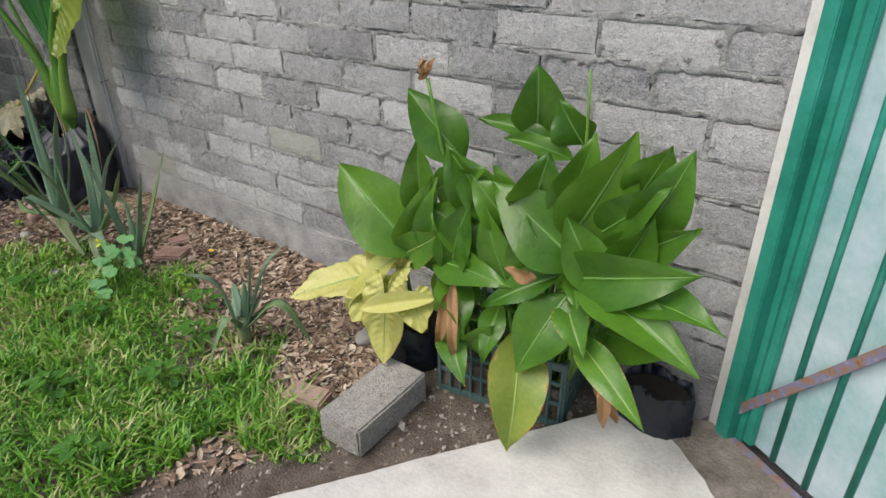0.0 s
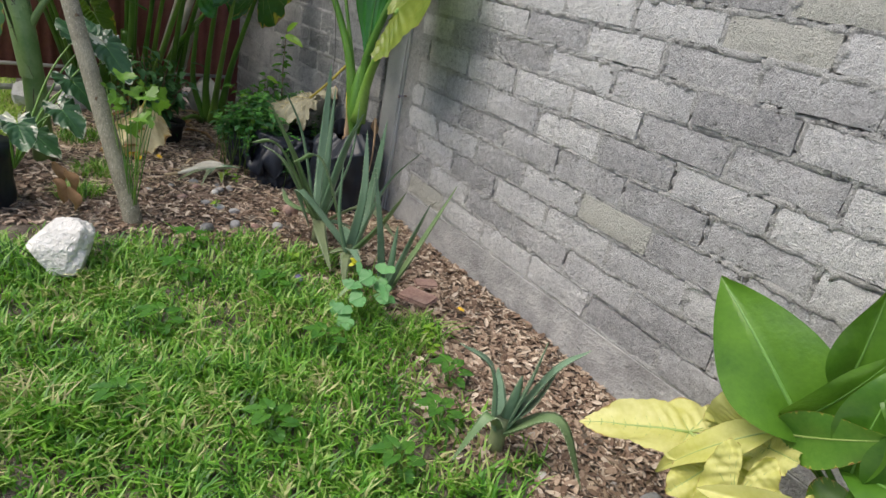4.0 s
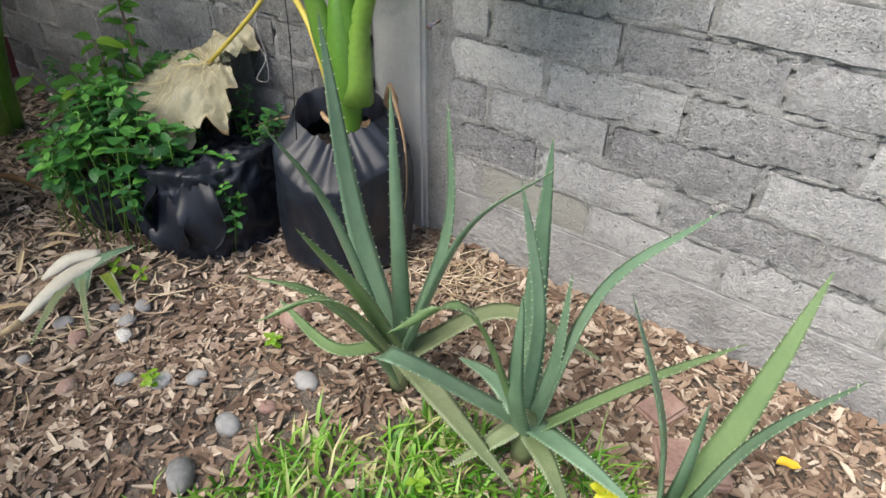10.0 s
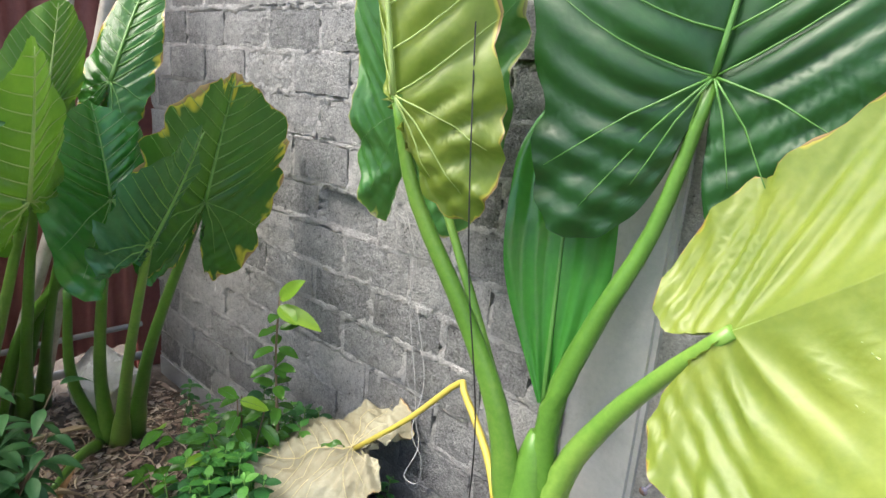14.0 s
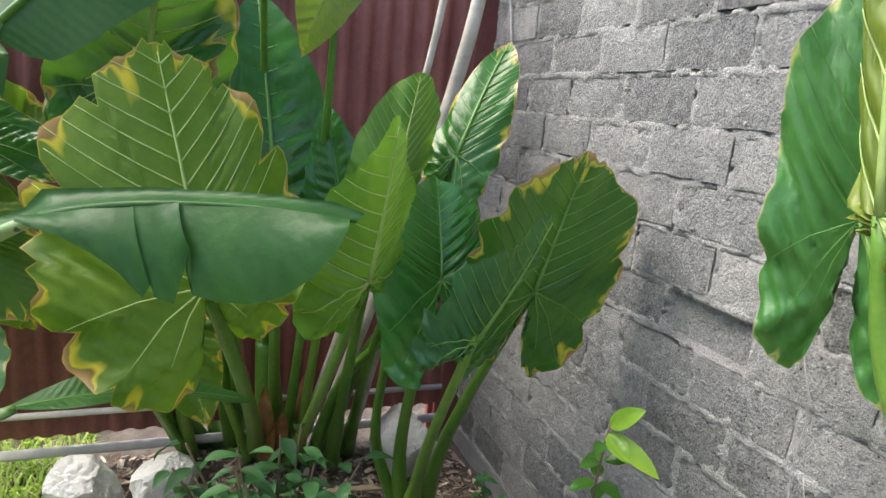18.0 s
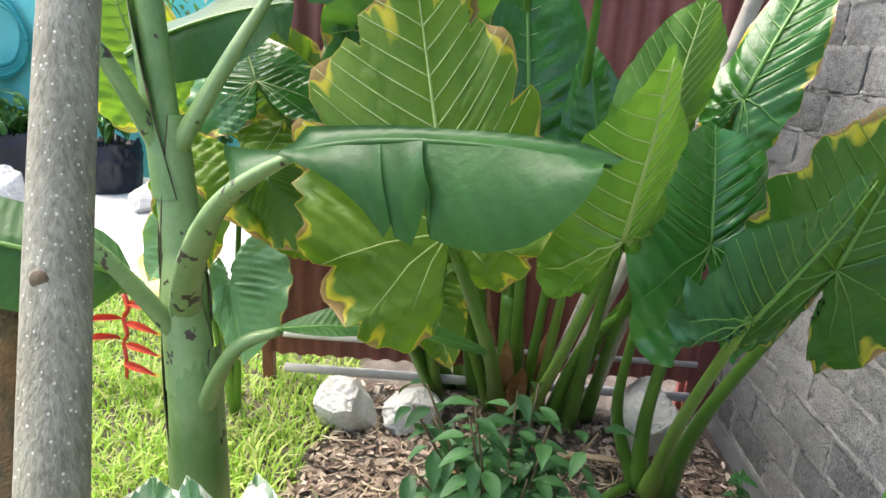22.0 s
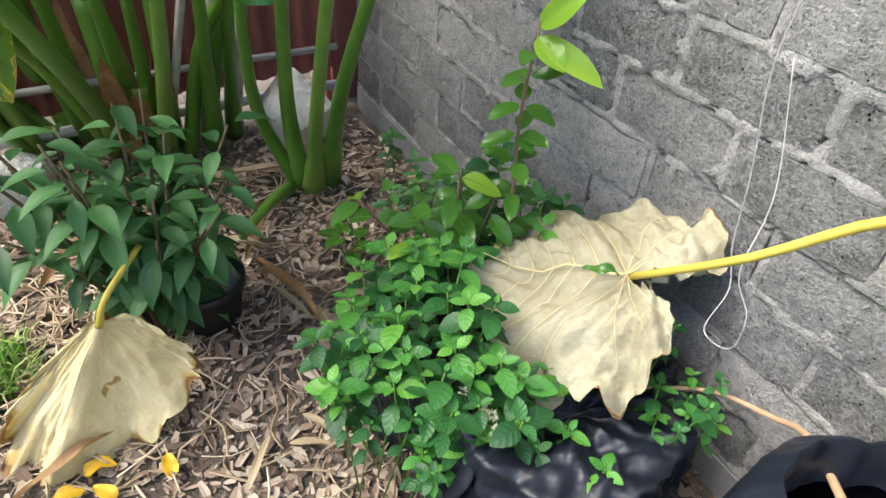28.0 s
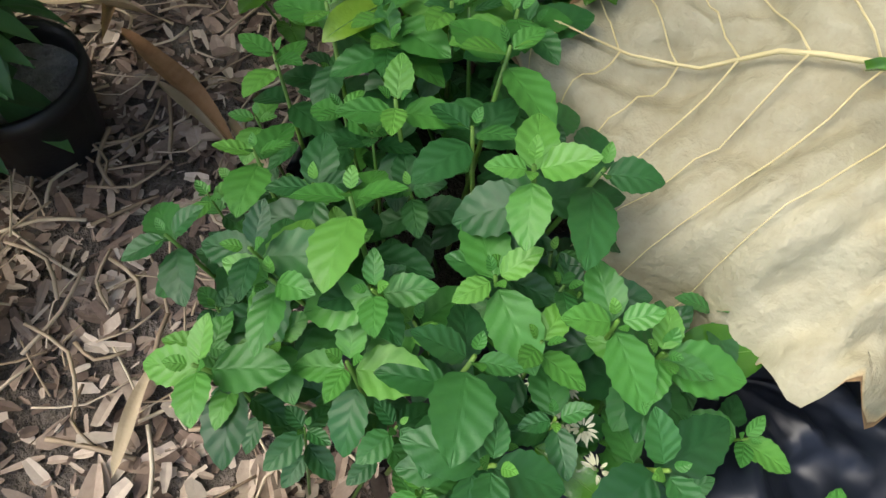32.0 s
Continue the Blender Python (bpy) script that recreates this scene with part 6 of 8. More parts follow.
    for i, (a, b, w_, n_) in enumerate((((-1.42, 1.52, 0.36), (-1.66, 1.32, 0.30), 0.22, (0.1, -0.3, 0.95)), ((-1.32, 1.58, 0.46), (-1.30, 1.52, 0.60), 0.20, (0.3, -0.85, 0.4)), ((-1.22, 1.55, 0.46), (-1.12, 1.48, 0.52), 0.17, (0.2, -0.8, 0.6)), ((-1.30, 1.48, 0.36), (-1.34, 1.36, 0.26), 0.17, (0.2, -0.6, 0.8)), ((-1.20, 1.42, 0.36), (-1.16, 1.34, 0.14), 0.18, (0.3, -0.8, 0.5)), ((-1.05, 1.42, 0.42), (-0.98, 1.36, 0.36), 0.14, (0.3, -0.7, 0.6)))):
        ear(taro, (-1.25 + 0.02 * i, 1.60, 0.12), a, b, w_, n_, TARO_YELLOW, VEIN, 100 + i, 0.009, None, STALK_YELLOW if i % 2 else STALK, wave=0.012, corr=0.006, crumple=0.008, scallop=0.03)
    strip_leaf(taro, "rolled_leaf", (-0.98, 1.44, 0.46), (-1.26, 1.34, 0.36), 0.12, (0.3, -0.7, 0.6), TARO_YELLOW, lance, 0.3, 0.9, 0.004, 5, label="half-rolled yellow leaf")


build_canna()


def soft_bag(at, rx, ry, h, seed, label):
    """A slumped black grow bag with an open, folded rim."""
    ob = tagged(empty("grow_bag", at), label, "plant pot")
    verts, faces = [], []
    n, rows = 96, 22
    for j in range(rows + 1):
        t = j / rows
        for i in range(n):
            a = 2 * math.pi * i / n
            k = 1 + 0.12 * noise.noise((2 * math.cos(a) + seed, 2 * math.sin(a), 2 * t)) + 0.08 * math.sin(math.pi * t)
            k += 0.10 * (0.4 - abs(noise.noise((3.5 * math.cos(a), 3.5 * math.sin(a) + seed, 5 * t)))) + 0.07 * (0.4 - abs(noise.noise((9 * math.cos(a) + 4 * t, 9 * math.sin(a) + seed, 12 * t))))
            z = h * t * (1 + 0.18 * noise.noise((1.5 * math.cos(a), 1.5 * math.sin(a), seed)))
            verts.append((rx * k * math.cos(a), ry * k * math.sin(a), z))
    for j in range(rows):
        for i in range(n):
            a, b = j * n + i, j * n + (i + 1) % n
            faces.append((a, b, b + n, a + n))
    k = len(verts)
    for i in range(n):
        x, y, z = verts[rows * n + i]
        verts.append((x * 0.93, y * 0.93, h * 0.82))
    for i in range(n):
        a, b = rows * n + i, rows * n + (i + 1) % n
        faces.append((a, b, k + (i + 1) % n, k + i))
    piece("bag", verts, faces, BAG, ob)
    verts = [(rx * 0.97 * math.cos(2 * math.pi * i / 20), ry * 0.97 * math.sin(2 * math.pi * i / 20), h * 0.83) for i in range(20)] + [(0, 0, h * 0.87)]
    piece("potting_soil", verts, [(i, (i + 1) % 20, 20) for i in range(20)], SOIL_SHADED, ob)
    return ob


def crumpled_bag(at, rx, ry, h, seed, label):
    """A grow bag whose loose top has been folded in and crumpled."""
    ob = tagged(empty("grow_bag", at), label, "plant pot")
    verts, faces = [], []
    n, rows = 120, 40
    for j in range(rows + 1):
        t = j / rows
        for i in range(n):
            a = 2 * math.pi * i / n
            ca, sa = math.cos(a), math.sin(a)
            q = min(1, t / 0.55)
            k = (1 - 0.10 * q * q) if t < 0.55 else 0.9 * (1 - (t - 0.55) / 0.45) + 0.001
            z = h * (q ** 0.9) if t < 0.55 else h * (1 - 0.12 * (t - 0.55) / 0.45)
            x, y = ca * k, sa * k
            ridge = 0.3 - abs(noise.noise((3.2 * x + seed, 3.2 * y, 4 * z / h))) + 0.55 * (0.3 - abs(noise.noise((8 * x, 8 * y + seed, 7 * z / h)))) + 0.25 * (0.3 - abs(noise.noise((19 * x, 19 * y, 15 * z / h + seed))))
            g = 1 + 0.20 * ridge * (1 if t < 0.6 else 0.3)
            verts.append((rx * x * g, ry * y * g, max(0.0, z + (0.16 * h * ridge + 0.10 * h * noise.noise((2 * x, 2 * y, seed))) * (1 if t > 0.3 else t / 0.3))))
    for j in range(rows):
        for i in range(n):
            a, b = j * n + i, j * n + (i + 1) % n
            faces.append((a, b, b + n, a + n))
    faces.append(tuple(rows * n + i for i in range(n)))
    piece("bag", verts, faces, BAG, ob)
    r = random.Random(seed)
    for k in range(5):
        a = -2.5 + 0.42 * k
        p = Vector((rx * 0.9 * math.cos(a), ry * 0.9 * math.sin(a), h * r.uniform(0.80, 1.0)))
        q = Vector((rx * 1.22 * math.cos(a + 0.15), ry * 1.22 * math.sin(a + 0.15), h * r.uniform(0.10, 0.30)))
        strip_leaf(ob, "loose_fold", p, q, 0.15, (math.cos(a), math.sin(a), 0.3), BAG, rounded, 0.5, 0.15, 0.020, seed + k, 14, 9, "slack fold of polythene", ripple=0.008)
    return ob


soft_bag((-1.22, 1.60, 0), 0.13, 0.12, 0.20, 3, "small slumped black grow bag by the canna crate")
soft_bag((-0.24, 1.77, 0.0), 0.12, 0.08, 0.22, 8, "black grow bag squeezed between crate and doorway")
crumpled_bag((-4.63, 1.49, 0), 0.22, 0.25, 0.31, 5, "crumpled black grow bag overgrown with mint")
soft_bag((-4.95, 1.42, 0), 0.22, 0.24, 0.26, 9, "black grow bag hidden under mint")

# ---- loose block, bricks and stones ----


def loose_block():
    bm = box_bm(-0.095, 0, 0, 0.095, 0.39, 0.125, 0.008, 2)
    bmesh.ops.subdivide_edges(bm, edges=bm.edges[:], cuts=3, use_grid_fill=True)
    for v in bm.verts:
        v.co += Vector((noise.noise(v.co * 30), noise.noise(v.co * 30 + Vector((9, 0, 0))), noise.noise(v.co * 30 + Vector((0, 9, 0))))) * 0.003
    ob = part("concrete_block", bm, BLOCK_PALE_GREY, smooth=False, m=pose(-1.095, 1.03, -0.003, 0, 0, 1.5))
    tagged(ob, "loose solid concrete block lying on the soil", "block")


BLOCK_PALE_GREY = block_material("loose_grey_block", [(0.30, 0.28, 0.26), (0.52, 0.50, 0.47), (0.76, 0.74, 0.71)], 1.1, 1.9)
loose_block()


def brick_piece(at, size, rz, seed, label):
    bm = box_bm(-size[0] / 2, -size[1] / 2, 0, size[0] / 2, size[1] / 2, size[2], 0.008, 2)
    for v in bm.verts:
        v.co += Vector((noise.noise(v.co * 25 + Vector((seed, 0, 0))), noise.noise(v.co * 25 + Vector((0, seed, 0))), 0)) * 0.006
    tagged(part("brick", bm, BRICK, smooth=False, m=pose(*at, 0, 0, rz)), label, "brick", "broken bricks")


brick_piece((-1.36, 1.12, -0.01), (0.17, 0.10, 0.07), 15, 1, "weathered red brick half sunk in the grass")
brick_piece((-1.18, 1.36, -0.01), (0.14, 0.10, 0.06), 40, 2, "dusty broken brick behind the loose block")
brick_piece((-2.88, 1.50, 0.0), (0.17, 0.13, 0.03), 30, 3, "flat brown brick shard on the mulch")
brick_piece((-3.00, 1.62, 0.0), (0.12, 0.09, 0.025), 70, 4, "flat brick shard against the wall")
stone("white_stone", (-3.51, 0.07, -0.01), (0.155, 0.13, 0.12), ROCK, 3, "rough white stone at the edge of the lawn", squash=0.8, cut=0.8)
stone("rock", (-6.20, 0.05, -0.04), (0.15, 0.17, 0.12), ROCK, 8, "large white boulder beside the fence", "rock", cut=0.72, rz=10, group="boulders at the fence")
stone("rock", (-6.26, 0.36, -0.04), (0.14, 0.15, 0.13), ROCK, 11, "large pale boulder under the elephant ears", "rock", cut=0.72, rz=10, group="boulders at the fence")
stone("rock", (-6.28, 1.33, -0.03), (0.13, 0.16, 0.17), ROCK, 14, "pale rock in the corner behind the stalks", "rock", cut=0.8, group="boulders at the fence")
for i, (x, y, s, mt) in enumerate(((-3.82, 0.74, 0.045, PEBBLE), (-3.85, 0.90, 0.04, PEBBLE), (-3.80, 1.12, 0.04, PEBBLE), (-3.84, 0.76, 0.03, PEBBLE), (-3.19, 1.02, 0.034, PURPLE), (-4.05, 0.95, 0.03, PEBBLE), (-3.82, 1.0, 0.03, BRICK), (-4.12, 0.88, 0.035, ROCK), (-4.20, 0.83, 0.028, PEBBLE), (-4.30, 0.72, 0.03, BRICK), (-1.96, 0.68, 0.022, ROCK), (-4.42, 0.56, 0.025, ROCK), (-4.35, 0.92, 0.03, ROCK), (-1.45, 1.55, 0.06, PEBBLE))):
    stone("stone", (x, y, -0.006), (s, s * 0.75, s * 0.6), mt, 20 + i, "small purple stone in the grass" if mt is PURPLE else ("small rounded stone lying on the mulch" if mt is not ROCK else "small white pebble lying on the ground"), "stone", sub=2, group="" if mt is PURPLE else "scattered pebbles")

# ---- leaning poles in the corner ----
tagged(rod("wooden_pole", [(-6.50, 0.95, 0.0), (-6.2, 1.35, 1.55), (-6.1, 1.47, 2.3)], 0.030, 0.026, POLE, None, 10, 14), "thick grey weathered pole leaning in the corner", "pole", "leaning poles")
tagged(rod("wooden_pole", [(-6.40, 0.85, 0.0), (-6.15, 1.22, 1.55), (-6.06, 1.32, 2.3)], 0.015, 0.013, POLE, None, 8, 14), "thin pale cane leaning in the corner", "pole", "leaning poles")
tagged(rod("wooden_pole", [(-6.45, 1.10, 0.0), (-6.35, 1.18, 0.5), (-6.28, 1.25, 0.9)], 0.024, 0.022, POLE, None, 8, 8), "short grey stake behind the stalks", "pole", "leaning poles")

# ---- small foliage ----


def small_leaf(verts, faces, at, direction, normal, length, width, prof, bend=0.5, fold=0.3, nu=5, nv=3, serr=0.0, uv=None):
    m = frame_of(at, direction, normal)
    ang = y = z = 0.0
    k = len(verts)
    for i in range(nu + 1):
        t = i / nu
        hw = prof(t) * width / 2 * (1 + (serr if i % 2 else -serr))
        for j in range(nv):
            u = 2 * j / (nv - 1) - 1
            verts.append(m @ Vector((u * hw * math.cos(fold), y, z + abs(u) * hw * math.sin(fold))))
            if uv is not None:
                uv.append((abs(u), t))
        ang -= bend / nu
        y += math.cos(ang) * length / nu
        z += math.sin(ang) * length / nu
    for i in range(nu):
        for j in range(nv - 1):
            a = k + i * nv + j
            faces.append((a, a + 1, a + nv + 1, a + nv))


def oval(t):
    return max(0.04, math.sin(math.pi * min(1, t) ** 0.8) ** 0.7)


def build_mint():
    mint = tagged(empty("mint_plant", (0, 0, 0)), "dense spreading mint in black grow bags", "plant")
    shapes = []
    for mat in (MINT, MINT_NEW):
        for i in range(5):
            rr = random.Random(200 + i)
            v, f, uv = [], [], []
            small_leaf(v, f, (0, 0, 0), (0, 1, 0), (0, 0, 1), 0.047, 0.047 * rr.uniform(0.60, 0.74), oval, rr.uniform(0.25, 0.6), rr.uniform(0.1, 0.3), 12, 5, 0.05, uv)
            shapes.append(mesh_data("leaf", v, f, mat, uv))
    stems = []
    for i in range(6):
        sv, sf = tube([Vector((0, 0, -0.12)), Vector((0, 0, 0.1)), Vector((0, 0, 0.2))], [0.0026, 0.0023, 0.0015], 5)
        stems.append(mesh_data("mint_sprig", sv, sf, STALK))
    r = random.Random(5)

    def add(x, y, z, s):
        so = new("mint_sprig", r.choice(stems))
        so.matrix_basis = pose(x, y, z, r.uniform(-13, 13), r.uniform(-13, 13), r.uniform(0, 360)) @ Matrix.Scale(s, 4)
        so.parent = mint
        fresh = r.random() < 0.45
        for k in range(5):
            h = 0.20 - (0.0, 0.005, 0.016, 0.055, 0.10)[k]
            size = (0.30, 0.72, 1.12, 1.10, 0.95)[k]
            for q in (0, 180):
                lf = new("leaf", r.choice(shapes[5:] if k == 0 or (fresh and k < 3) else shapes[:5]))
                lf.matrix_basis = pose(0, 0, h, 0, 0, 90 * k + q + r.uniform(-12, 12)) @ pose(0, 0.004, 0, (58, 26, 8, 0, -8)[k] + r.uniform(-9, 9), r.uniform(-8, 8), 0) @ Matrix.Scale(size * r.uniform(0.75, 1.12), 4)
                lf.parent = so
    placed = []
    for attempt in range(1500):
        x, y = r.uniform(-5.26, -4.5), r.uniform(1.0, 1.80)
        d = math.hypot((x + 4.87) / 0.30, (y - 1.40) / 0.36)
        if d > 1 or y > 1.72 + 0.1 * (x + 4.8) or math.hypot((x + 4.80) / 0.24, (y - 1.58) / 0.20) < 1:
            continue
        if any(math.hypot(x - px, y - py) < 0.036 for px, py in placed):
            continue
        placed.append((x, y))
        top = 0.17 + 0.17 * (1 - d) ** 0.8 + r.uniform(-0.05, 0.02)
        add(x, y, top - 0.03, r.uniform(0.85, 1.25) * (0.8 if d > 0.85 else 1))
    for i in range(22):
        q = r.random()
        add(-4.68 + 0.15 * q + r.uniform(-0.03, 0.03), 1.22 + 0.24 * q + r.uniform(-0.04, 0.06), r.uniform(0.06, 0.13), r.uniform(0.75, 1.05))
    for i in range(16):
        add(r.uniform(-4.50, -4.38), r.uniform(1.34, 1.46), r.uniform(0.0, 0.16), r.uniform(0.5, 0.75))
    for i in range(14):
        add(r.uniform(-4.64, -4.46), r.uniform(1.60, 1.74), r.uniform(0.18, 0.30), r.uniform(0.5, 0.8))
    for i in range(40):
        add(r.uniform(-5.28, -4.92), r.uniform(1.48, 1.72), r.uniform(0.12, 0.30), r.uniform(0.7, 1.15))
    for i in range(20):
        add(r.uniform(-5.42, -5.1), r.uniform(1.38, 1.68), r.uniform(0.06, 0.18), r.uniform(0.7, 1.05))
    for i in range(24):
        add(r.uniform(-5.75, -4.6), 1.58 + r.uniform(-0.12, 0.06), r.uniform(0.0, 0.25), r.uniform(0.6, 0.9))
    for k, (a, c, w) in enumerate((((-4.653, 1.395, 0.370), (-4.625, 1.471, 0.380), 0.05), ((-4.670, 1.228, 0.360), (-4.680, 1.208, 0.405), 0.045), ((-4.640, 1.265, 0.350), (-4.580, 1.295, 0.350), 0.032), ((-4.686, 1.342, 0.330), (-4.636, 1.312, 0.330), 0.03))):
        strip_leaf(mint, "oval_leaf", a, c, w, (0.1, -0.2, 1), LIME, oval, 0.4, 0.2, 0.003, 810 + k, 12, 7, "smooth oval leaf among the mint", STALK)
    rr = random.Random(9)
    for p in ((-4.704, 1.276, 0.360), (-4.681, 1.290, 0.360), (-4.670, 1.308, 0.360), (-4.647, 1.292, 0.360), (-4.636, 1.303, 0.360), (-4.605, 1.297, 0.360)):
        rod("flower_stem", [Vector(p) - Vector((0, 0, 0.12)), p], 0.002, 0.0015, STALK, mint, 5, 4)
        v, f = [], []
        for i in range(26):
            d = Vector((rr.gauss(0, 1), rr.gauss(0, 1), rr.gauss(0, 0.8))).normalized()
            small_leaf(v, f, Vector(p) + d * 0.004, d, (0.1, 0.2, 1), rr.uniform(0.006, 0.011), 0.0028, lance, 0.3, 0.2, 3, 3)
        piece("flower_head", v, f, BLOSSOM, mint, "cream mint flower cluster")
    return mint


build_mint()


def build_shrub():
    pot = tagged(empty("plant_pot", (-5.45, 0.865, 0)), "small black plastic pot of dry soil", "plant pot")
    v, f = [], []
    n = 28
    for r_, z in ((0.085, 0.0), (0.105, 0.12), (0.115, 0.125), (0.115, 0.15), (0.105, 0.15), (0.10, 0.11)):
        v += [(r_ * math.cos(2 * math.pi * i / n), r_ * math.sin(2 * math.pi * i / n), z) for i in range(n)]
    for j in range(5):
        f += [(j * n + i, j * n + (i + 1) % n, (j + 1) * n + (i + 1) % n, (j + 1) * n + i) for i in range(n)]
    piece("pot", v, f, POT_BLACK, pot)
    piece("potting_soil", [(0.1 * math.cos(2 * math.pi * i / n), 0.1 * math.sin(2 * math.pi * i / n), 0.112) for i in range(n)], [tuple(range(n))], POT_SOIL, pot, smooth=False)
    shrub = tagged(empty("shrub", (-5.43, 0.76, 0)), "low bushy shrub with dark pointed leaves", "shrub")
    r = random.Random(31)
    for b in range(24):
        a = b * 2.4
        tip = Vector((0.25 * math.cos(a) * r.uniform(0.3, 1) - 0.03, 0.33 * math.sin(a) * r.uniform(0.3, 1), r.uniform(0.40, 0.68)))
        st = Vector((0.03 * math.cos(a), 0.03 * math.sin(a), 0))
        line = spline([st, st.lerp(tip, 0.5) + Vector((0, 0, 0.06)), tip], 9)
        sv, sf = tube(line, [0.007 - 0.0005 * i for i in range(9)], 6)
        br = piece("branch", sv, sf, STEM_BROWN, shrub)
        v, f = [], []
        for k in range(15):
            t = 0.30 + 0.70 * k / 14
            p = line[min(8, int(t * 8))]
            a2 = k * 2.4 + b
            el = r.uniform(-0.5, 0.4)
            d = Vector((math.cos(a2) * math.cos(el), math.sin(a2) * math.cos(el), math.sin(el)))
            ln = r.uniform(0.075, 0.125)
            small_leaf(v, f, p + d * 0.02, d, (0, 0, 1), ln, ln * 0.44, pointed, 0.8, 0.3, 9, 5)
        piece("foliage", v, f, SHRUB, br)
    # the yellowed leaf that hangs beside it
    dry = tagged(empty("dead_leaf", (-5.2, 0.68, 0.02)), "large dry yellow leaf collapsed on the mulch", "dead leaf")
    heart_leaf(dry, (0.02, -0.03, 0.29), (0.18, -0.22, 0.015), 0, None, DEAD_YELLOW, DEAD_VEIN, 131, lobe=(0.25, 0.25), bend=-0.06, wave=0.02, corr=0.008, scallop=0.06, crumple=0.025, name="blade", dome=0.2, halves=((0.03, -0.25, 0.11), (0.09, 0.13, 0.12)))
    rod("stalk", [(0.02, -0.03, 0.28), (0.0, 0.0, 0.34), (-0.10, 0.08, 0.38)], 0.008, 0.007, STALK_YELLOW, dry)


build_shrub()


def build_sprig():
    pl = tagged(empty("citrus_seedling", (-5.0, 1.52, 0)), "leafy seedling with glossy oval leaves against the wall", "plant")
    line = spline([(0.03, -0.02, 0), (0.0, 0.0, 0.45), (-0.02, 0.0, 0.72), (0.0, 0.0, 0.93)], 12)
    v, f = tube(line, [0.007 - 0.0004 * i for i in range(12)], 6)
    piece("stem", v, f, STEM_BROWN, pl)
    r = random.Random(8)
    for k in range(30):
        t = 0.20 + 0.75 * k / 29
        p = line[min(11, int(t * 11))]
        a = k * 2.2 + 0.4
        el = r.uniform(-0.5, 0.3)
        d = Vector((math.cos(a) * math.cos(el), math.sin(a) * math.cos(el), math.sin(el)))
        strip_leaf(pl, "leaf", p + d * 0.008, p + d * r.uniform(0.055, 0.085), 0.036, (0.3, -0.3, 1), LIME, oval, 0.4, 0.25, 0.002, 150 + k, 8, 5)
    for a, b in (((0, 0, 0.92), (0.06, 0.05, 0.99)), ((0, 0, 0.90), (0.11, 0.08, 0.84)), ((0, 0, 0.90), (0.07, 0.02, 0.86))):
        strip_leaf(pl, "new_leaf", a, b, 0.05, (0.7, -0.4, 0.8), LIME_NEW, oval, 0.4, 0.25, 0.002, 190, 8, 5, "fresh yellow-green leaf")


def build_low_seedling():
    pl = tagged(empty("citrus_seedling", (-5.07, 1.43, 0)), "low seedling with large drooping oval leaves behind the mint", "plant")
    r = random.Random(52)
    for b, (tx, ty, tz) in enumerate(((-0.02, -0.10, 0.52), (0.02, -0.02, 0.60), (0.06, 0.05, 0.56), (-0.10, -0.20, 0.50), (-0.06, 0.03, 0.56), (0.04, -0.12, 0.46))):
        tip = Vector((tx, ty, tz))
        line = spline([(0.01 * b - 0.03, 0, 0), (tx * 0.4, ty * 0.4, tz * 0.6), tip], 10)
        v, f = tube(line, [0.005 - 0.0003 * i for i in range(10)], 6)
        piece("stem", v, f, STEM_BROWN, pl)
        for k in range(7):
            p = line[9 - k // 2]
            a = k * 2.3 + b
            d = Vector((math.cos(a), math.sin(a), r.uniform(-0.75, 0.05))).normalized()
            strip_leaf(pl, "leaf", p + d * 0.008, p + d * r.uniform(0.07, 0.105), r.uniform(0.036, 0.046), (0.3, -0.3, 1), LIME_NEW if (k == 0 and b % 2) else LIME, oval, 0.5, 0.22, 0.002, 900 + 10 * b + k, 10, 5, midrib=VEIN_DARK)


build_sprig()
build_low_seedling()


def lobed_leaf(parent, at, direction, normal, size, seed, material=None):
    pts = []
    for i in range(40):
        a = 2 * math.pi * i / 40
        rad = 0.55 + 0.38 * max(0, math.cos(2.5 * a)) ** 0.8 + 0.10 * math.cos(15 * a)
        if abs(a - math.pi) < 0.35:
            rad *= 0.5
        pts.append((math.sin(a) * rad * size, (math.cos(a) * rad + 0.3) * size))
    verts, faces, uv = [Vector((0, 0.25 * size, 0))], [], [(0, 0)]
    for k in (0.5, 1.0):
        for x, y in pts:
            x2, y2 = x * k, 0.25 * size + (y - 0.25 * size) * k
            verts.append(Vector((x2, y2, 0.25 * abs(x2) + 0.05 * size * math.sin(7 * y2 / size + seed) * k)))
            uv.append((k, 0))
    for i in range(40):
        j = (i + 1) % 40
        faces.append((0, 1 + j, 1 + i))
        faces.append((1 + i, 1 + j, 41 + j, 41 + i))
    piece("leaf", verts, faces, material or LOBED, parent, uv=uv, m=frame_of(at, direction, normal))


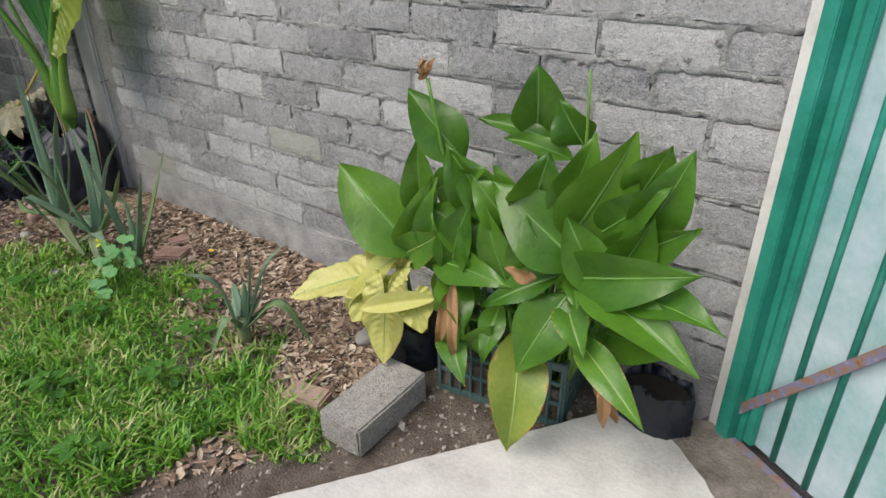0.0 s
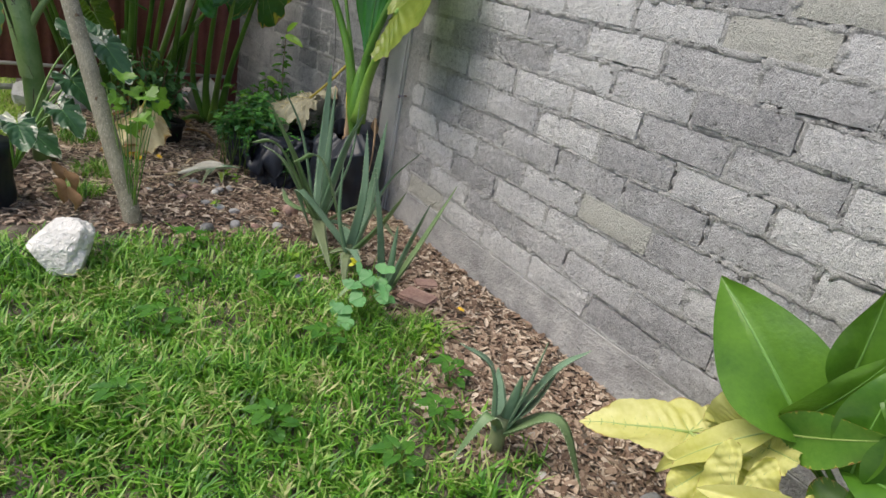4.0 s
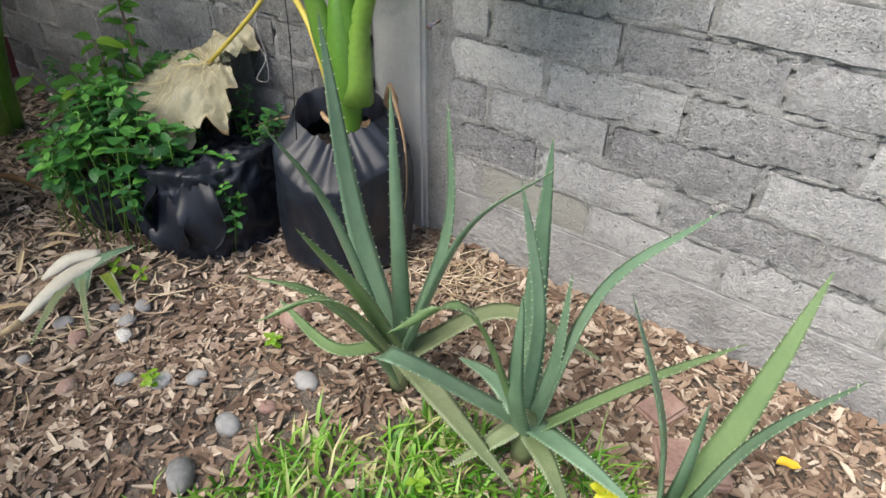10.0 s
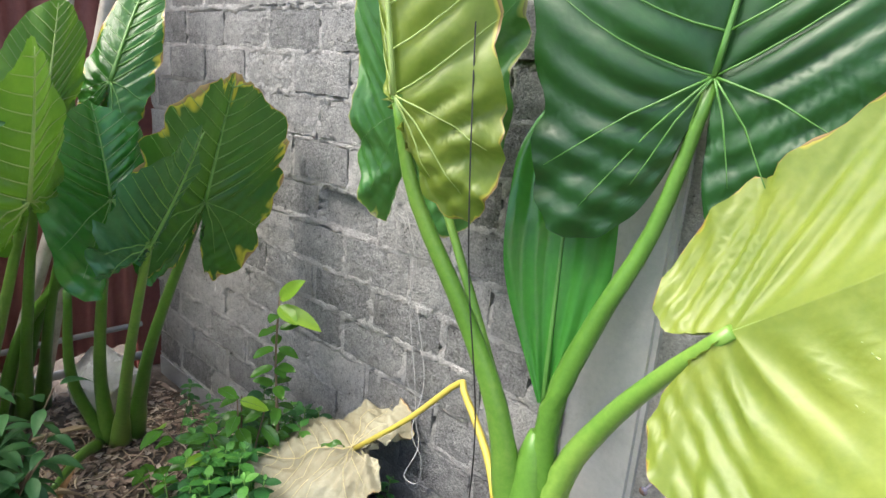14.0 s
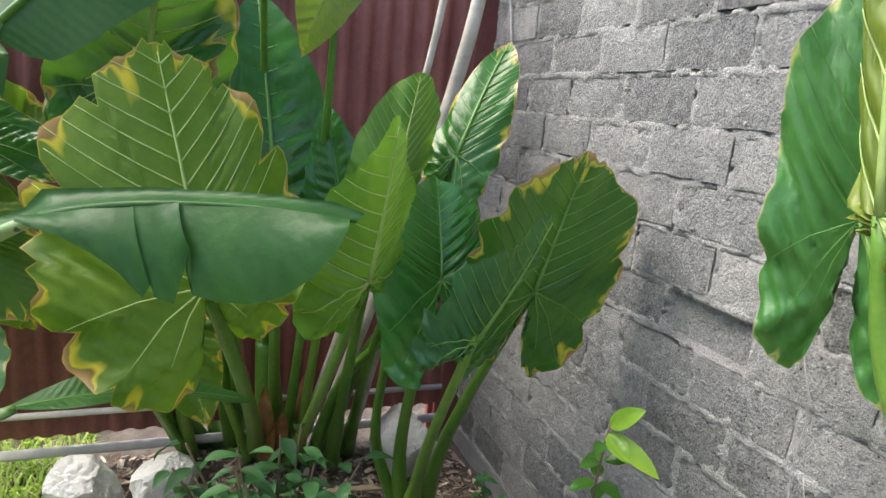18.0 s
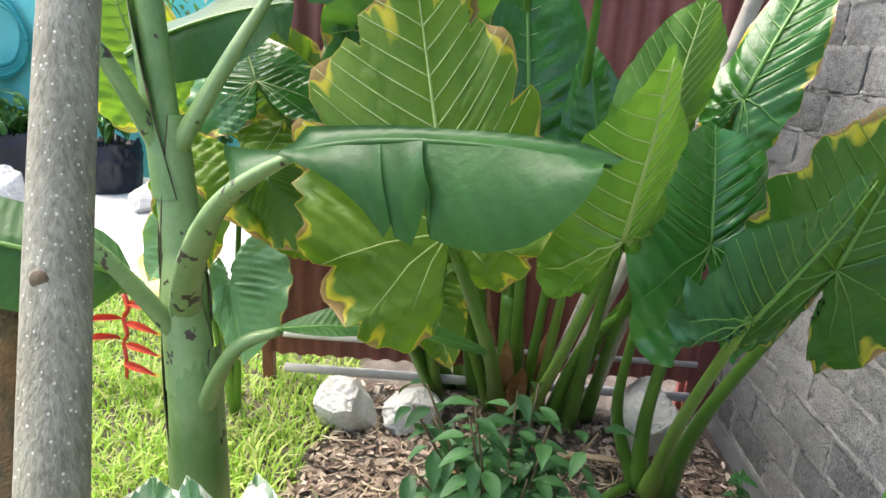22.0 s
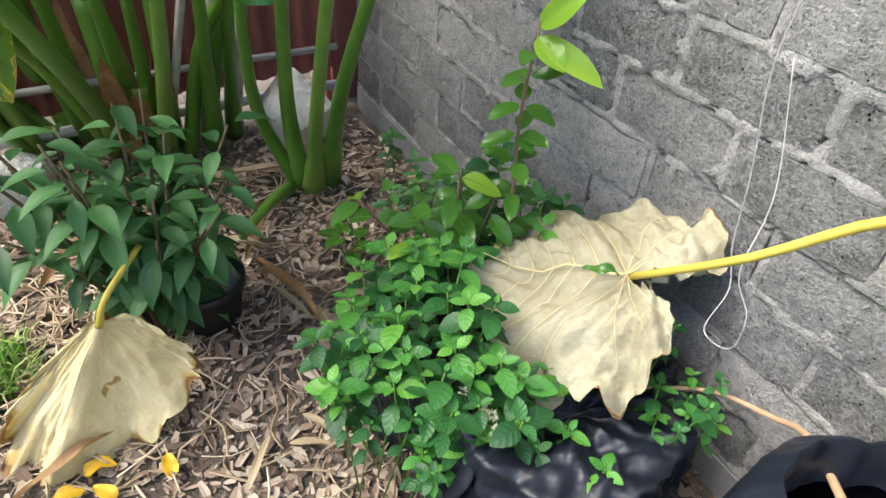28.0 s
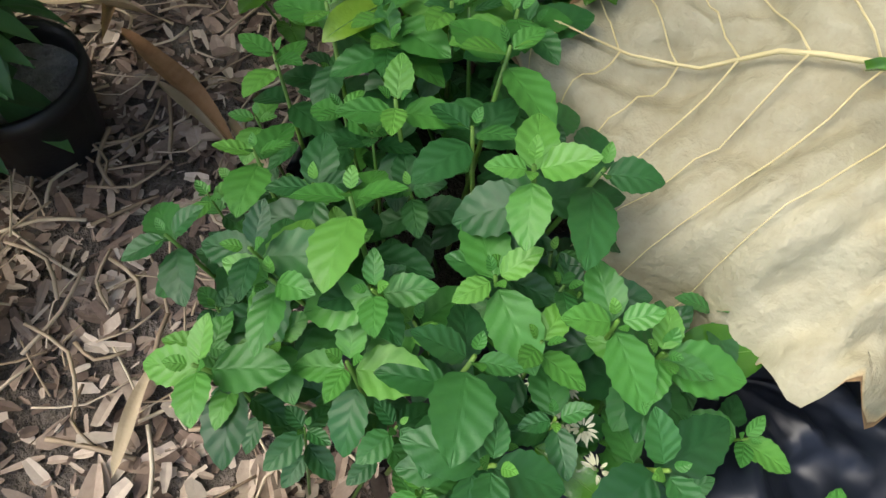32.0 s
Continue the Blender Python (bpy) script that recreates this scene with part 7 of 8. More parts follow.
def build_tree():
    tree = tagged(empty("young_tree", (-4.02, 0.41, 0)), "young tree with speckled grey bark and low lobed leaves", "tree")
    line = spline([(0.03, 0, -0.03), (0.02, -0.005, 0.06), (-0.18, -0.10, 0.5), (-0.42, -0.205, 1.0), (-0.66, -0.30, 1.5), (-0.98, -0.40, 2.2), (-1.35, -0.5, 3.2)], 26)
    v, f = tube(line, [0.12, 0.085, 0.060] + [0.046 - 0.0005 * i for i in range(23)], 14)
    piece("trunk", v, f, BARK, tree, "speckled grey trunk")
    for kx, ky, kz in ((line[12], 0.3, 1), (line[9], -0.5, 1), (line[15], 0.1, -1)):
        c0 = Vector(kx) + Vector((0.033, 0.02 * ky, 0.0))
        rod("knot", [c0 - Vector((0.012, 0, 0)), c0 + Vector((0.010, 0.006, 0.004))], 0.016, 0.011, STEM_BROWN, tree, 9, 3, "brown pruned knot")
    r = random.Random(77)
    for k, p in enumerate(((-0.027, -0.028, 0.746), (0, 0.042, 0.694), (-0.01, 0.08, 0.666), (-0.025, 0.127, 0.653), (0.03, -0.005, 0.681), (-0.012, -0.065, 0.592), (0.057, 0.088, 0.566), (-0.02, -0.008, 0.494), (0.114, 0.019, 0.572), (0.08, 0.109, 0.64), (-0.071, -0.045, 0.622), (-0.167, -0.082, 0.646), (0.078, 0.055, 0.671))):
        p = Vector(p)
        d = Vector((r.uniform(-0.3, 1), r.uniform(-0.4, 0.8), r.uniform(-0.5, 0.2))).normalized()
        src = line[2 + k % 4]
        rod("twig", [src, src.lerp(p, 0.6) + Vector((0, 0, 0.02)), p], 0.003, 0.0018, STALK, tree, 5, 6)
        lobed_leaf(tree, p, d, (0.7, -0.1, 0.8), r.uniform(0.045, 0.066), k)
    # crown above the view
    v, f = [], []
    for k in range(90):
        a, e, q = r.uniform(0, 6.28), r.uniform(-0.6, 1.2), r.uniform(0.3, 1.0)
        p = Vector((-1.35, -0.5, 3.5)) + Vector((math.cos(a) * math.cos(e), math.sin(a) * math.cos(e), 0.8 * math.sin(e))) * q
        d = Vector((math.cos(a), math.sin(a), -0.4))
        small_leaf(v, f, p, d, (0, 0, 1), 0.13, 0.11, oval, 0.5, 0.2, 4, 3)
    piece("crown", v, f, CROWN, tree, "loose crown of green leaves")
    for k in range(8):
        a = k * 0.8
        rod("limb", [line[-1 - k % 4], Vector((-1.35, -0.5, 3.5)) + Vector((0.4 * math.cos(a), 0.4 * math.sin(a), 0.1 + 0.05 * k))], 0.014, 0.005, BARK, tree, 6, 5)


build_tree()


def build_variegated():
    pot = tagged(empty("grow_bag", (-4.34, -0.26, 0)), "black grow bag with a variegated plant", "plant pot")
    v, f = [], []
    n = 30
    for j in range(8):
        t = j / 7
        for i in range(n):
            a = 2 * math.pi * i / n
            q = 0.18 + 0.025 * noise.noise((3 * math.cos(a), 3 * math.sin(a), 3 * t))
            v.append((q * math.cos(a), q * math.sin(a), 0.31 * t))
    for j in range(7):
        f += [(j * n + i, j * n + (i + 1) % n, (j + 1) * n + (i + 1) % n, (j + 1) * n + i) for i in range(n)]
    f.append(tuple(7 * n + i for i in range(n)))
    piece("bag", v, f, BAG, pot)
    pl = tagged(empty("variegated_plant", (-4.25, -0.08, 0)), "aralia-like plant with dark leaves edged in cream", "plant")
    def vleaf(k, a, tip, w, nrm):
        a, tip = Vector(a) - Vector((-4.25, -0.08, 0)), Vector(tip) - Vector((-4.25, -0.08, 0))
        rod("stalk", [(0, 0, 0.2), a * 0.6 + Vector((-0.02, -0.02, 0.12)), a], 0.007, 0.004, STALK, pl, 6, 10)
        heart_leaf(pl, a, tip, w, nrm, VARIEG, VEIN_DARK, 300 + k, lobe=0.8, scallop=0.035, fold=0.12, wave=0.012, corr=0.002, laterals=5, vein_r=0.5)
    vleaf(0, (-4.592, 0.397, 0.727), (-4.815, 0.290, 0.831), 0.15, (0.9, 0.25, 0.5))
    vleaf(1, (-4.41, 0.36, 0.80), (-4.29, 0.46, 0.65), 0.17, (0.7, 0.1, 0.7))
    vleaf(2, (-4.55, 0.24, 0.82), (-4.69, 0.17, 0.90), 0.17, (0.8, 0.3, 0.6))
    vleaf(3, (-4.56, 0.32, 0.83), (-4.67, 0.24, 0.92), 0.12, (0.9, 0.2, 0.5))
    vleaf(5, (-4.35, 0.20, 0.62), (-4.25, 0.32, 0.50), 0.17, (0.7, 0.2, 0.8))
    vleaf(6, (-4.25, 0.14, 0.50), (-4.14, 0.22, 0.40), 0.16, (0.7, 0.2, 0.8))
    vleaf(9, (-4.30, 0.02, 0.36), (-4.16, 0.12, 0.28), 0.15, (0.6, 0.3, 0.8))
    vleaf(10, (-4.15, -0.05, 0.45), (-4.02, -0.02, 0.36), 0.15, (0.7, 0.1, 0.8))
    for k in range(4):
        a = Vector((0.08 + 0.04 * k, 0.16 + 0.05 * (k % 2), 0.26 - 0.03 * k))
        strip_leaf(pl, "dry_leaf", a, a + Vector((0.05, 0.03, -0.11)), 0.07, (0.7, 0.5, 0.3), DRYLEAF, lance, 1.0, 0.5, 0.01, k + 400, 8, 5)


build_variegated()


def build_round_plant():
    pl = tagged(empty("round_leaf_weed", (-2.78, 1.14, 0)), "blue-green weed with round leaves beside the aloe", "plant")
    spots = ((0.0, 0.10, 0.26), (-0.09, 0.03, 0.21), (0.05, 0.08, 0.20), (-0.05, -0.02, 0.17), (0.12, 0.04, 0.21), (0.03, -0.02, 0.14), (0.02, -0.09, 0.10), (-0.04, -0.10, 0.06), (0.08, -0.09, 0.07), (0.10, 0.06, 0.17), (-0.07, 0.06, 0.17), (0.0, 0.03, 0.22))
    for k, p in enumerate(spots):
        rod("stalk", [(0, 0, 0), (p[0] * 0.4, p[1] * 0.4, p[2] * 0.6), p], 0.003, 0.0016, STALK, pl, 5, 6)
        lobed = Vector(p)
        heart_leaf(pl, lobed, lobed + Vector((0.018 * math.cos(k * 2.1), 0.02 * math.sin(k * 2.1) - 0.035, -0.025)), 0.085, (0.1, -0.6, 0.8), ROUND, ROUND, 500 + k, lobe=0.40, fold=0.06, wave=0.004, corr=0.0, laterals=3, scallop=0.05, bend=0.0, res=0, vein_r=0.5, full=0.65)
    for x, y in ((-3.62, 0.62), (-2.25, 1.28), (-5.55, 1.30), (-2.6, 0.9), (-2.2, 0.55), (-2.9, 0.35), (-1.9, 0.85), (-3.3, 0.5), (-2.45, 0.15), (-1.75, 0.45), (-3.1, 0.85), (-2.05, 1.1)):
        w = tagged(empty("weed", (x, y, 0)), "small broad-leaved weed in the grass", "plant", "weeds")
        for k in range(6):
            a = k * 1.05
            p = Vector((0.05 * math.cos(a), 0.05 * math.sin(a), 0.05 + 0.012 * k))
            rod("stalk", [(0, 0, 0), p], 0.0025, 0.0016, STALK, w, 5, 4)
            heart_leaf(w, p, p + Vector((0.045 * math.cos(a), 0.045 * math.sin(a), 0.0)), 0.05, (0, 0, 1), LIME, LIME, 540 + k, lobe=1.0, wave=0.002, corr=0.0, laterals=3, res=0)


build_round_plant()

# ---- grass, mulch and litter ----


def blade_field(name, count, area, accept, material, label, category, seed, h0=0.035, h1=0.10, wide=0.0052):
    r = random.Random(seed)
    v, f = [], []
    made = 0
    while made < count:
        x, y = r.uniform(area[0], area[1]), r.uniform(area[2], area[3])
        if not accept(x, y, r):
            continue
        made += 1
        a = r.uniform(0, 6.28)
        h = r.uniform(h0, h1) * (0.75 + 0.5 * noise.noise((x * 3, y * 3, 5)) + 0.45 * noise.noise((x * 10, y * 10, 8)))
        lean = r.uniform(0.2, 1.5) * h
        dx, dy = math.cos(a), math.sin(a)
        sx, sy = -dy * wide * r.uniform(0.5, 1.1), dx * wide * r.uniform(0.5, 1.1)
        z = ground_z(x, y) - 0.003
        k = len(v)
        mx, my = x + dx * lean * 0.35, y + dy * lean * 0.35
        tx, ty = x + dx * lean, y + dy * lean
        v += [(x - sx, y - sy, z), (x + sx, y + sy, z), (mx + sx * 0.8, my + sy * 0.8, z + h * 0.62), (mx - sx * 0.8, my - sy * 0.8, z + h * 0.62), (tx, ty, z + h * r.uniform(0.7, 1.0))]
        f += [(k, k + 1, k + 2, k + 3), (k + 3, k + 2, k + 4)]
    tagged(piece(name, v, f, material), label, category, kind="stuff")


def near_lawn(x, y, r):
    if not lawn_at(x, y):
        return False
    bare = noise.noise((x * 2.2, y * 2.2, 11)) + 0.5 * noise.noise((x * 9, y * 9, 2)) - (0.0 if y < 0.1 else 0.15 if y < 0.3 else 0.5) * max(0, 1 + slab_side(x, y) / 0.7)
    rim = min(1.0, max(0.10, (edge_y(x) - y) / 0.42)) if -3.95 < x < -1.8 and y > 0.3 else 1.0
    if x < -3.35:
        rim = min(rim, max(0.15, (x + 3.95) / 0.6))
    return (bare > 0.10 or r.random() < 0.13 + 0.58 * (bare + 0.72)) and r.random() < rim


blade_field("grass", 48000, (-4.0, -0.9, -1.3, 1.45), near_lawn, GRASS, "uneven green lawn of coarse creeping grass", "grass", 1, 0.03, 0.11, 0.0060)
blade_field("grass", 15000, (-7.4, -5.3, -2.4, 0.1), lambda x, y, r: lawn_at(x, y), GRASS_SUN_TINT, "grass in front of the fence, sunlight painted into its colour", "grass", 2, 0.05, 0.12, 0.006)
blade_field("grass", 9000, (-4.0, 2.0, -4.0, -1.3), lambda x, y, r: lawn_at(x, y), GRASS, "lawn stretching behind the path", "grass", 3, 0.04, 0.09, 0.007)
tuft_at = [(-3.05, 1.25), (-3.35, 1.15), (-2.6, 1.3), (-2.85, 1.15), (-1.25, 0.98), (-1.38, 0.95), (-4.4, 0.2), (-4.7, 0.35), (-5.4, 0.3)]
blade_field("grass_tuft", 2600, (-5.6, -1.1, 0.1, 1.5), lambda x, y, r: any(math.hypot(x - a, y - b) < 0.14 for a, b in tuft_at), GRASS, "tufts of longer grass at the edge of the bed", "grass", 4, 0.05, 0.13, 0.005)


def mulch_at(x, y):
    if (lawn_at(x, y) and not (-3.95 < x < -1.8 and y > edge_y(x) - 0.30)) or y > 1.91 or x > -1.2:
        return False
    if x < -4.2 and y > 1.884 + 0.1136 * (x + 4.2) - 0.01:
        return False
    if slab_side(x, y) > -0.2:
        return False
    return y > -0.4 and x > -6.55


def chips(name, count, area, seed, size, label, material, curl=0.6, density=None):
    r = random.Random(seed)
    v, f = [], []
    made = 0
    while made < count:
        x, y = r.uniform(area[0], area[1]), r.uniform(area[2], area[3])
        if not mulch_at(x, y) or (density and r.random() > density(x, y)):
            continue
        made += 1
        ln = size[0] + (size[1] - size[0]) * r.random() ** 1.8
        w = ln * r.uniform(0.16, 0.6)
        z = ground_z(x, y) + r.uniform(0.000, 0.016)
        m = pose(x, y, z, r.gauss(0, 16), r.gauss(0, 16), r.uniform(0, 360))
        k = len(v)
        c = curl * r.uniform(-0.2, 1) * w
        for yy, s in ((-0.5, r.uniform(0.2, 0.8)), (-0.15, r.uniform(0.7, 1.1)), (0.2, r.uniform(0.6, 1.1)), (0.5, r.uniform(0.1, 0.7))):
            for xx in (-1, 0, 1):
                v.append(m @ Vector((xx * w / 2 * s, yy * ln, c * 0.5 * xx * xx * s)))
        for j in range(3):
            for i in range(2):
                a = k + j * 3 + i
                f.append((a, a + 1, a + 4, a + 3))
    tagged(piece(name, v, f, material, smooth=False), label, "mulch", kind="stuff")


def strip_density(x, y):
    return 1.0 if y > 1.2 or x < -4.2 else 0.55


chips("mulch", 21000, (-4.3, -1.2, 0.2, 1.92), 11, (0.010, 0.058), "bark chips and dry leaf litter along the wall", CHIPS, 0.6, strip_density)
chips("mulch", 19000, (-6.5, -4.0, -0.4, 1.92), 12, (0.010, 0.062), "pale brown bark and leaf litter under the elephant ears, sunlight partly painted in", LITTER_LIT)


def shreds(count, seed):
    r = random.Random(seed)
    v, f = [], []
    for i in range(count):
        x, y = r.uniform(-6.2, -4.3), r.uniform(0.1, 1.5)
        if r.random() < 0.40:
            x, y = r.gauss(-5.45, 0.25), r.gauss(0.50, 0.22)
        elif r.random() < 0.15:
            x, y = r.gauss(-3.75, 0.12), r.gauss(1.72, 0.07)
        if not mulch_at(x, y):
            continue
        a, ln = r.uniform(0, 6.28), r.uniform(0.05, 0.16)
        p = Vector((x, y, ground_z(x, y) + r.uniform(0.012, 0.03)))
        d = Vector((math.cos(a), math.sin(a), r.uniform(-0.08, 0.08))) * ln
        b = Vector((-d.y, d.x, 0)) * r.uniform(-0.3, 0.3)
        tv, tf = tube(spline([p, p + d * 0.5 + b, p + d], 5), [r.uniform(0.0012, 0.0035)] * 5, 4, 0.6)
        k = len(v)
        v.extend(tv)
        f.extend(tuple(q + k for q in g) for g in tf)
    tagged(piece("dry_straw", v, f, SHREDS), "dry straw, seed pods and shredded stalks on the mulch", "mulch", kind="stuff")


shreds(1100, 21)


def soil_litter():
    """Grit and leaf scraps on the bare soil by the crate and the slab."""
    r = random.Random(44)
    v, f = [], []
    for i in range(2600):
        x, y = r.uniform(-1.9, -0.3), r.uniform(0.1, 1.8)
        if lawn_at(x, y) or slab_side(x, y) > -0.02:
            continue
        s = r.uniform(0.003, 0.011) * (2.0 if r.random() < 0.06 else 1)
        m = pose(x, y, ground_z(x, y) + s * 0.3, r.uniform(0, 40), r.uniform(0, 40), r.uniform(0, 360))
        k = len(v)
        v += [m @ Vector(q) for q in ((-s, -s * 0.7, 0), (s, -s * 0.5, 0), (s * 0.7, s, 0), (-s * 0.8, s * 0.6, 0), (0.1 * s, 0, s * 0.8))]
        f += [(k, k + 1, k + 4), (k + 1, k + 2, k + 4), (k + 2, k + 3, k + 4), (k + 3, k, k + 4)]
    tagged(piece("grit", v, f, GRIT, smooth=False), "grit, crumbs and leaf scraps on bare soil", "gravel", kind="stuff")


GRIT = island_surface("soil_grit", [(0.05, 0.04, 0.03), (0.16, 0.13, 0.10), (0.30, 0.26, 0.22), (0.42, 0.40, 0.37)], 0.95)
soil_litter()

# ---- yard beyond the lawn ----


def build_yard():
    trunk = tagged(empty("cut_banana_trunk", (-4.92, -0.36, 0)), "rotting brown banana trunk leaning beside the lawn", "trunk")
    line = spline([(0.02, 0.05, -0.02), (0.0, 0.02, 0.40), (-0.13, -0.11, 0.68), (-0.27, -0.25, 0.92), (-0.40, -0.42, 1.12)], 22)
    radii = [(0.150 - 0.0035 * i) * (1 + 0.06 * noise.noise((i * 0.6, 1, 3))) for i in range(22)]
    v, f = tube(line, radii, 20)
    for i, p in enumerate(v):
        v[i] = Vector(p) + Vector((noise.noise(Vector(p) * 14), noise.noise(Vector(p) * 14 + Vector((5, 0, 0))), 0)) * 0.012
    piece("trunk", v, f, ROTTEN, trunk)
    for k in range(5):
        a = 0.6 + 0.9 * k
        p = line[4 + 3 * k] + Vector((math.cos(a), math.sin(a), 0)) * 0.12
        strip_leaf(trunk, "dry_sheath", p, p + Vector((0.05, 0.06, 0.28)), 0.13, (math.cos(a), math.sin(a), 0.1), SHEATH, lance, 0.5, 0.4, 0.01, 600 + k, 12, 7, "peeling brown sheath")

    heli = tagged(empty("heliconia", (-6.28, -0.99, 0)), "hanging red lobster-claw flower with yellow-tipped bracts", "flower")
    pts = [(0.10, -0.20, 0.0), (0.12, -0.16, 0.5), (0.06, -0.06, 0.72), (0.0, 0.0, 0.62), (-0.01, 0.0, 0.42)]
    rod("stalk", pts, 0.016, 0.010, STALK, heli, 8, 20)
    zig = [(-0.01, 0.0, 0.44), (0.015, 0.03, 0.38), (0.01, 0.0, 0.33), (0.04, 0.03, 0.27), (0.04, 0.01, 0.22), (0.07, 0.035, 0.16), (0.09, 0.04, 0.07)]
    rod("rachis", zig, 0.012, 0.008, RED_BRACT, heli, 7, 24, "red zigzag flower stem")
    for k, (x, y, z, sg) in enumerate(((0.0, 0.02, 0.40, 1), (0.02, 0.02, 0.31, 1), (0.05, 0.03, 0.22, 1), (0.02, 0.0, 0.33, -1), (0.05, 0.0, 0.25, -1), (0.08, 0.03, 0.14, 1))):
        a = Vector((x, y, z))
        strip_leaf(heli, "bract", a, a + Vector((0.03, 0.17 * sg, -0.02)), 0.06, (0.7, 0, 0.7), RED_BRACT, lance, 0.5, 1.0, 0.0, 610 + k, 10, 7, "red bract with a yellow tip")
        strip_leaf(heli, "bract_tip", a + Vector((0.028, 0.145 * sg, -0.016)), a + Vector((0.032, 0.185 * sg, -0.022)), 0.022, (0.7, 0, 0.7), PETAL, lance, 0.1, 0.8, 0.0, 620 + k, 5, 3)
    for k, (p, q, w) in enumerate((((-6.4, -1.0, 0.62), (-6.1, -0.72, 0.50), 0.12), ((-6.3, -0.9, 0.5), (-6.15, -0.7, 0.38), 0.09))):
        strip_leaf(heli, "leaf_blade", Vector(p) - Vector((-6.30, -1.08, 0)), Vector(q) - Vector((-6.30, -1.08, 0)), w, (0.8, 0.2, 0.6), DRYLEAF if k else CANNA_OLD, lance, 0.6, 0.3, 0.01, 630 + k, 10, 5, "orange withering leaf")

    for k, (x, y, s, h) in enumerate(((-9.55, -4.30, 0.30, 0.50), (-9.45, -3.25, 0.26, 0.48), (-9.6, -5.0, 0.28, 0.45), (-9.5, -2.3, 0.25, 0.45))):
        soft_bag((x, y, 0.03), s, s, h, 20 + k, "black grow bag standing by the turquoise wall")
        pl = tagged(empty("potted_plant", (x, y, 0.44)), "leafy young plant in a black grow bag", "plant", "plants by the turquoise wall")
        r = random.Random(640 + k)
        for b in range(7):
            a = b * 0.9 + k
            tip = Vector((0.25 * math.cos(a), 0.25 * math.sin(a), r.uniform(0.2, 0.75)))
            rod("stem", [(0, 0, 0), tip * 0.5 + Vector((0, 0, 0.08)), tip], 0.012, 0.005, STALK, pl, 6, 6)
            v, f = [], []
            for i in range(16):
                a2 = i * 2.4
                d = Vector((math.cos(a2), math.sin(a2), r.uniform(-0.5, 0.5)))
                small_leaf(v, f, tip * r.uniform(0.55, 1.0), d, (0, 0, 1), r.uniform(0.14, 0.24), 0.07, lance, 0.8, 0.3, 5, 3)
            piece("foliage", v, f, CROWN, pl)
    for k, (x, y, s) in enumerate(((-8.55, -3.75, 0.34), (-8.75, -3.25, 0.20), (-8.3, -4.3, 0.26), (-8.9, -2.5, 0.22))):
        stone("rock", (x, y, 0.0), (s, s * 0.75, s * 0.6), ROCK, 650 + k, "pale rock lying on the gravel yard", "rock", cut=0.85, group="rocks in the yard")
    hose = tagged(empty("garden_hose", (-9.98, -4.72, 1.45)), "turquoise garden hose coiled on the yard wall", "hose")
    for k in range(6):
        q = [(0.03 + 0.012 * k, (0.30 + 0.02 * k) * math.cos(a) , (0.36 + 0.015 * ((k * 7) % 5)) * math.sin(a) - 0.02 * k) for a in [2 * math.pi * i / 24 for i in range(25)]]
        rod("coil", q, 0.018, 0.018, HOSE, hose, 7, 60)
    part("hook", box_bm(0.0, -0.02, 0.30, 0.12, 0.02, 0.34, 0.004), RUST, hose)
    shade = tagged(empty("shade_tree", (-9.3, -1.7, 0)), "feathery green tree behind the yard", "tree")
    rod("trunk", [(0, 0, 0), (0.05, 0.05, 1.2), (0.0, 0.1, 2.4)], 0.07, 0.04, BARK, shade, 10, 10)
    r = random.Random(660)
    for b in range(14):
        a = b * 2.4
        tip = Vector((math.cos(a) * r.uniform(0.5, 1.1), math.sin(a) * r.uniform(0.5, 1.1), r.uniform(1.0, 2.6)))
        limb = rod("limb", [(0.03, 0.05, r.uniform(0.8, 2.0)), tip * 0.5 + Vector((0, 0, 0.8)), tip], 0.02, 0.006, BARK, shade, 6, 8)
        v, f = [], []
        for i in range(90):
            p = tip + Vector((r.gauss(0, 0.22), r.gauss(0, 0.22), r.gauss(0, 0.2)))
            small_leaf(v, f, p, (r.uniform(-1, 1), r.uniform(-1, 1), r.uniform(-0.8, 0.3)), (0, 0, 1), 0.12, 0.035, lance, 0.5, 0.2, 4, 3)
        piece("foliage", v, f, CROWN, limb)


ROTTEN = surface("rotten_trunk", [(0.03, 0.022, 0.012), (0.085, 0.07, 0.03), (0.17, 0.10, 0.045), (0.30, 0.19, 0.09)], 12, 60, 0.8, 0.7, 0.01, 0.0, 'obj')
HOSE = surface("hose_plastic", [(0.02, 0.26, 0.26), (0.05, 0.36, 0.35)], 9, 60, 0.4, 0.1, 0.001, 0.0, 'obj')
build_yard()

# ---- more leaves between banana and fence ----


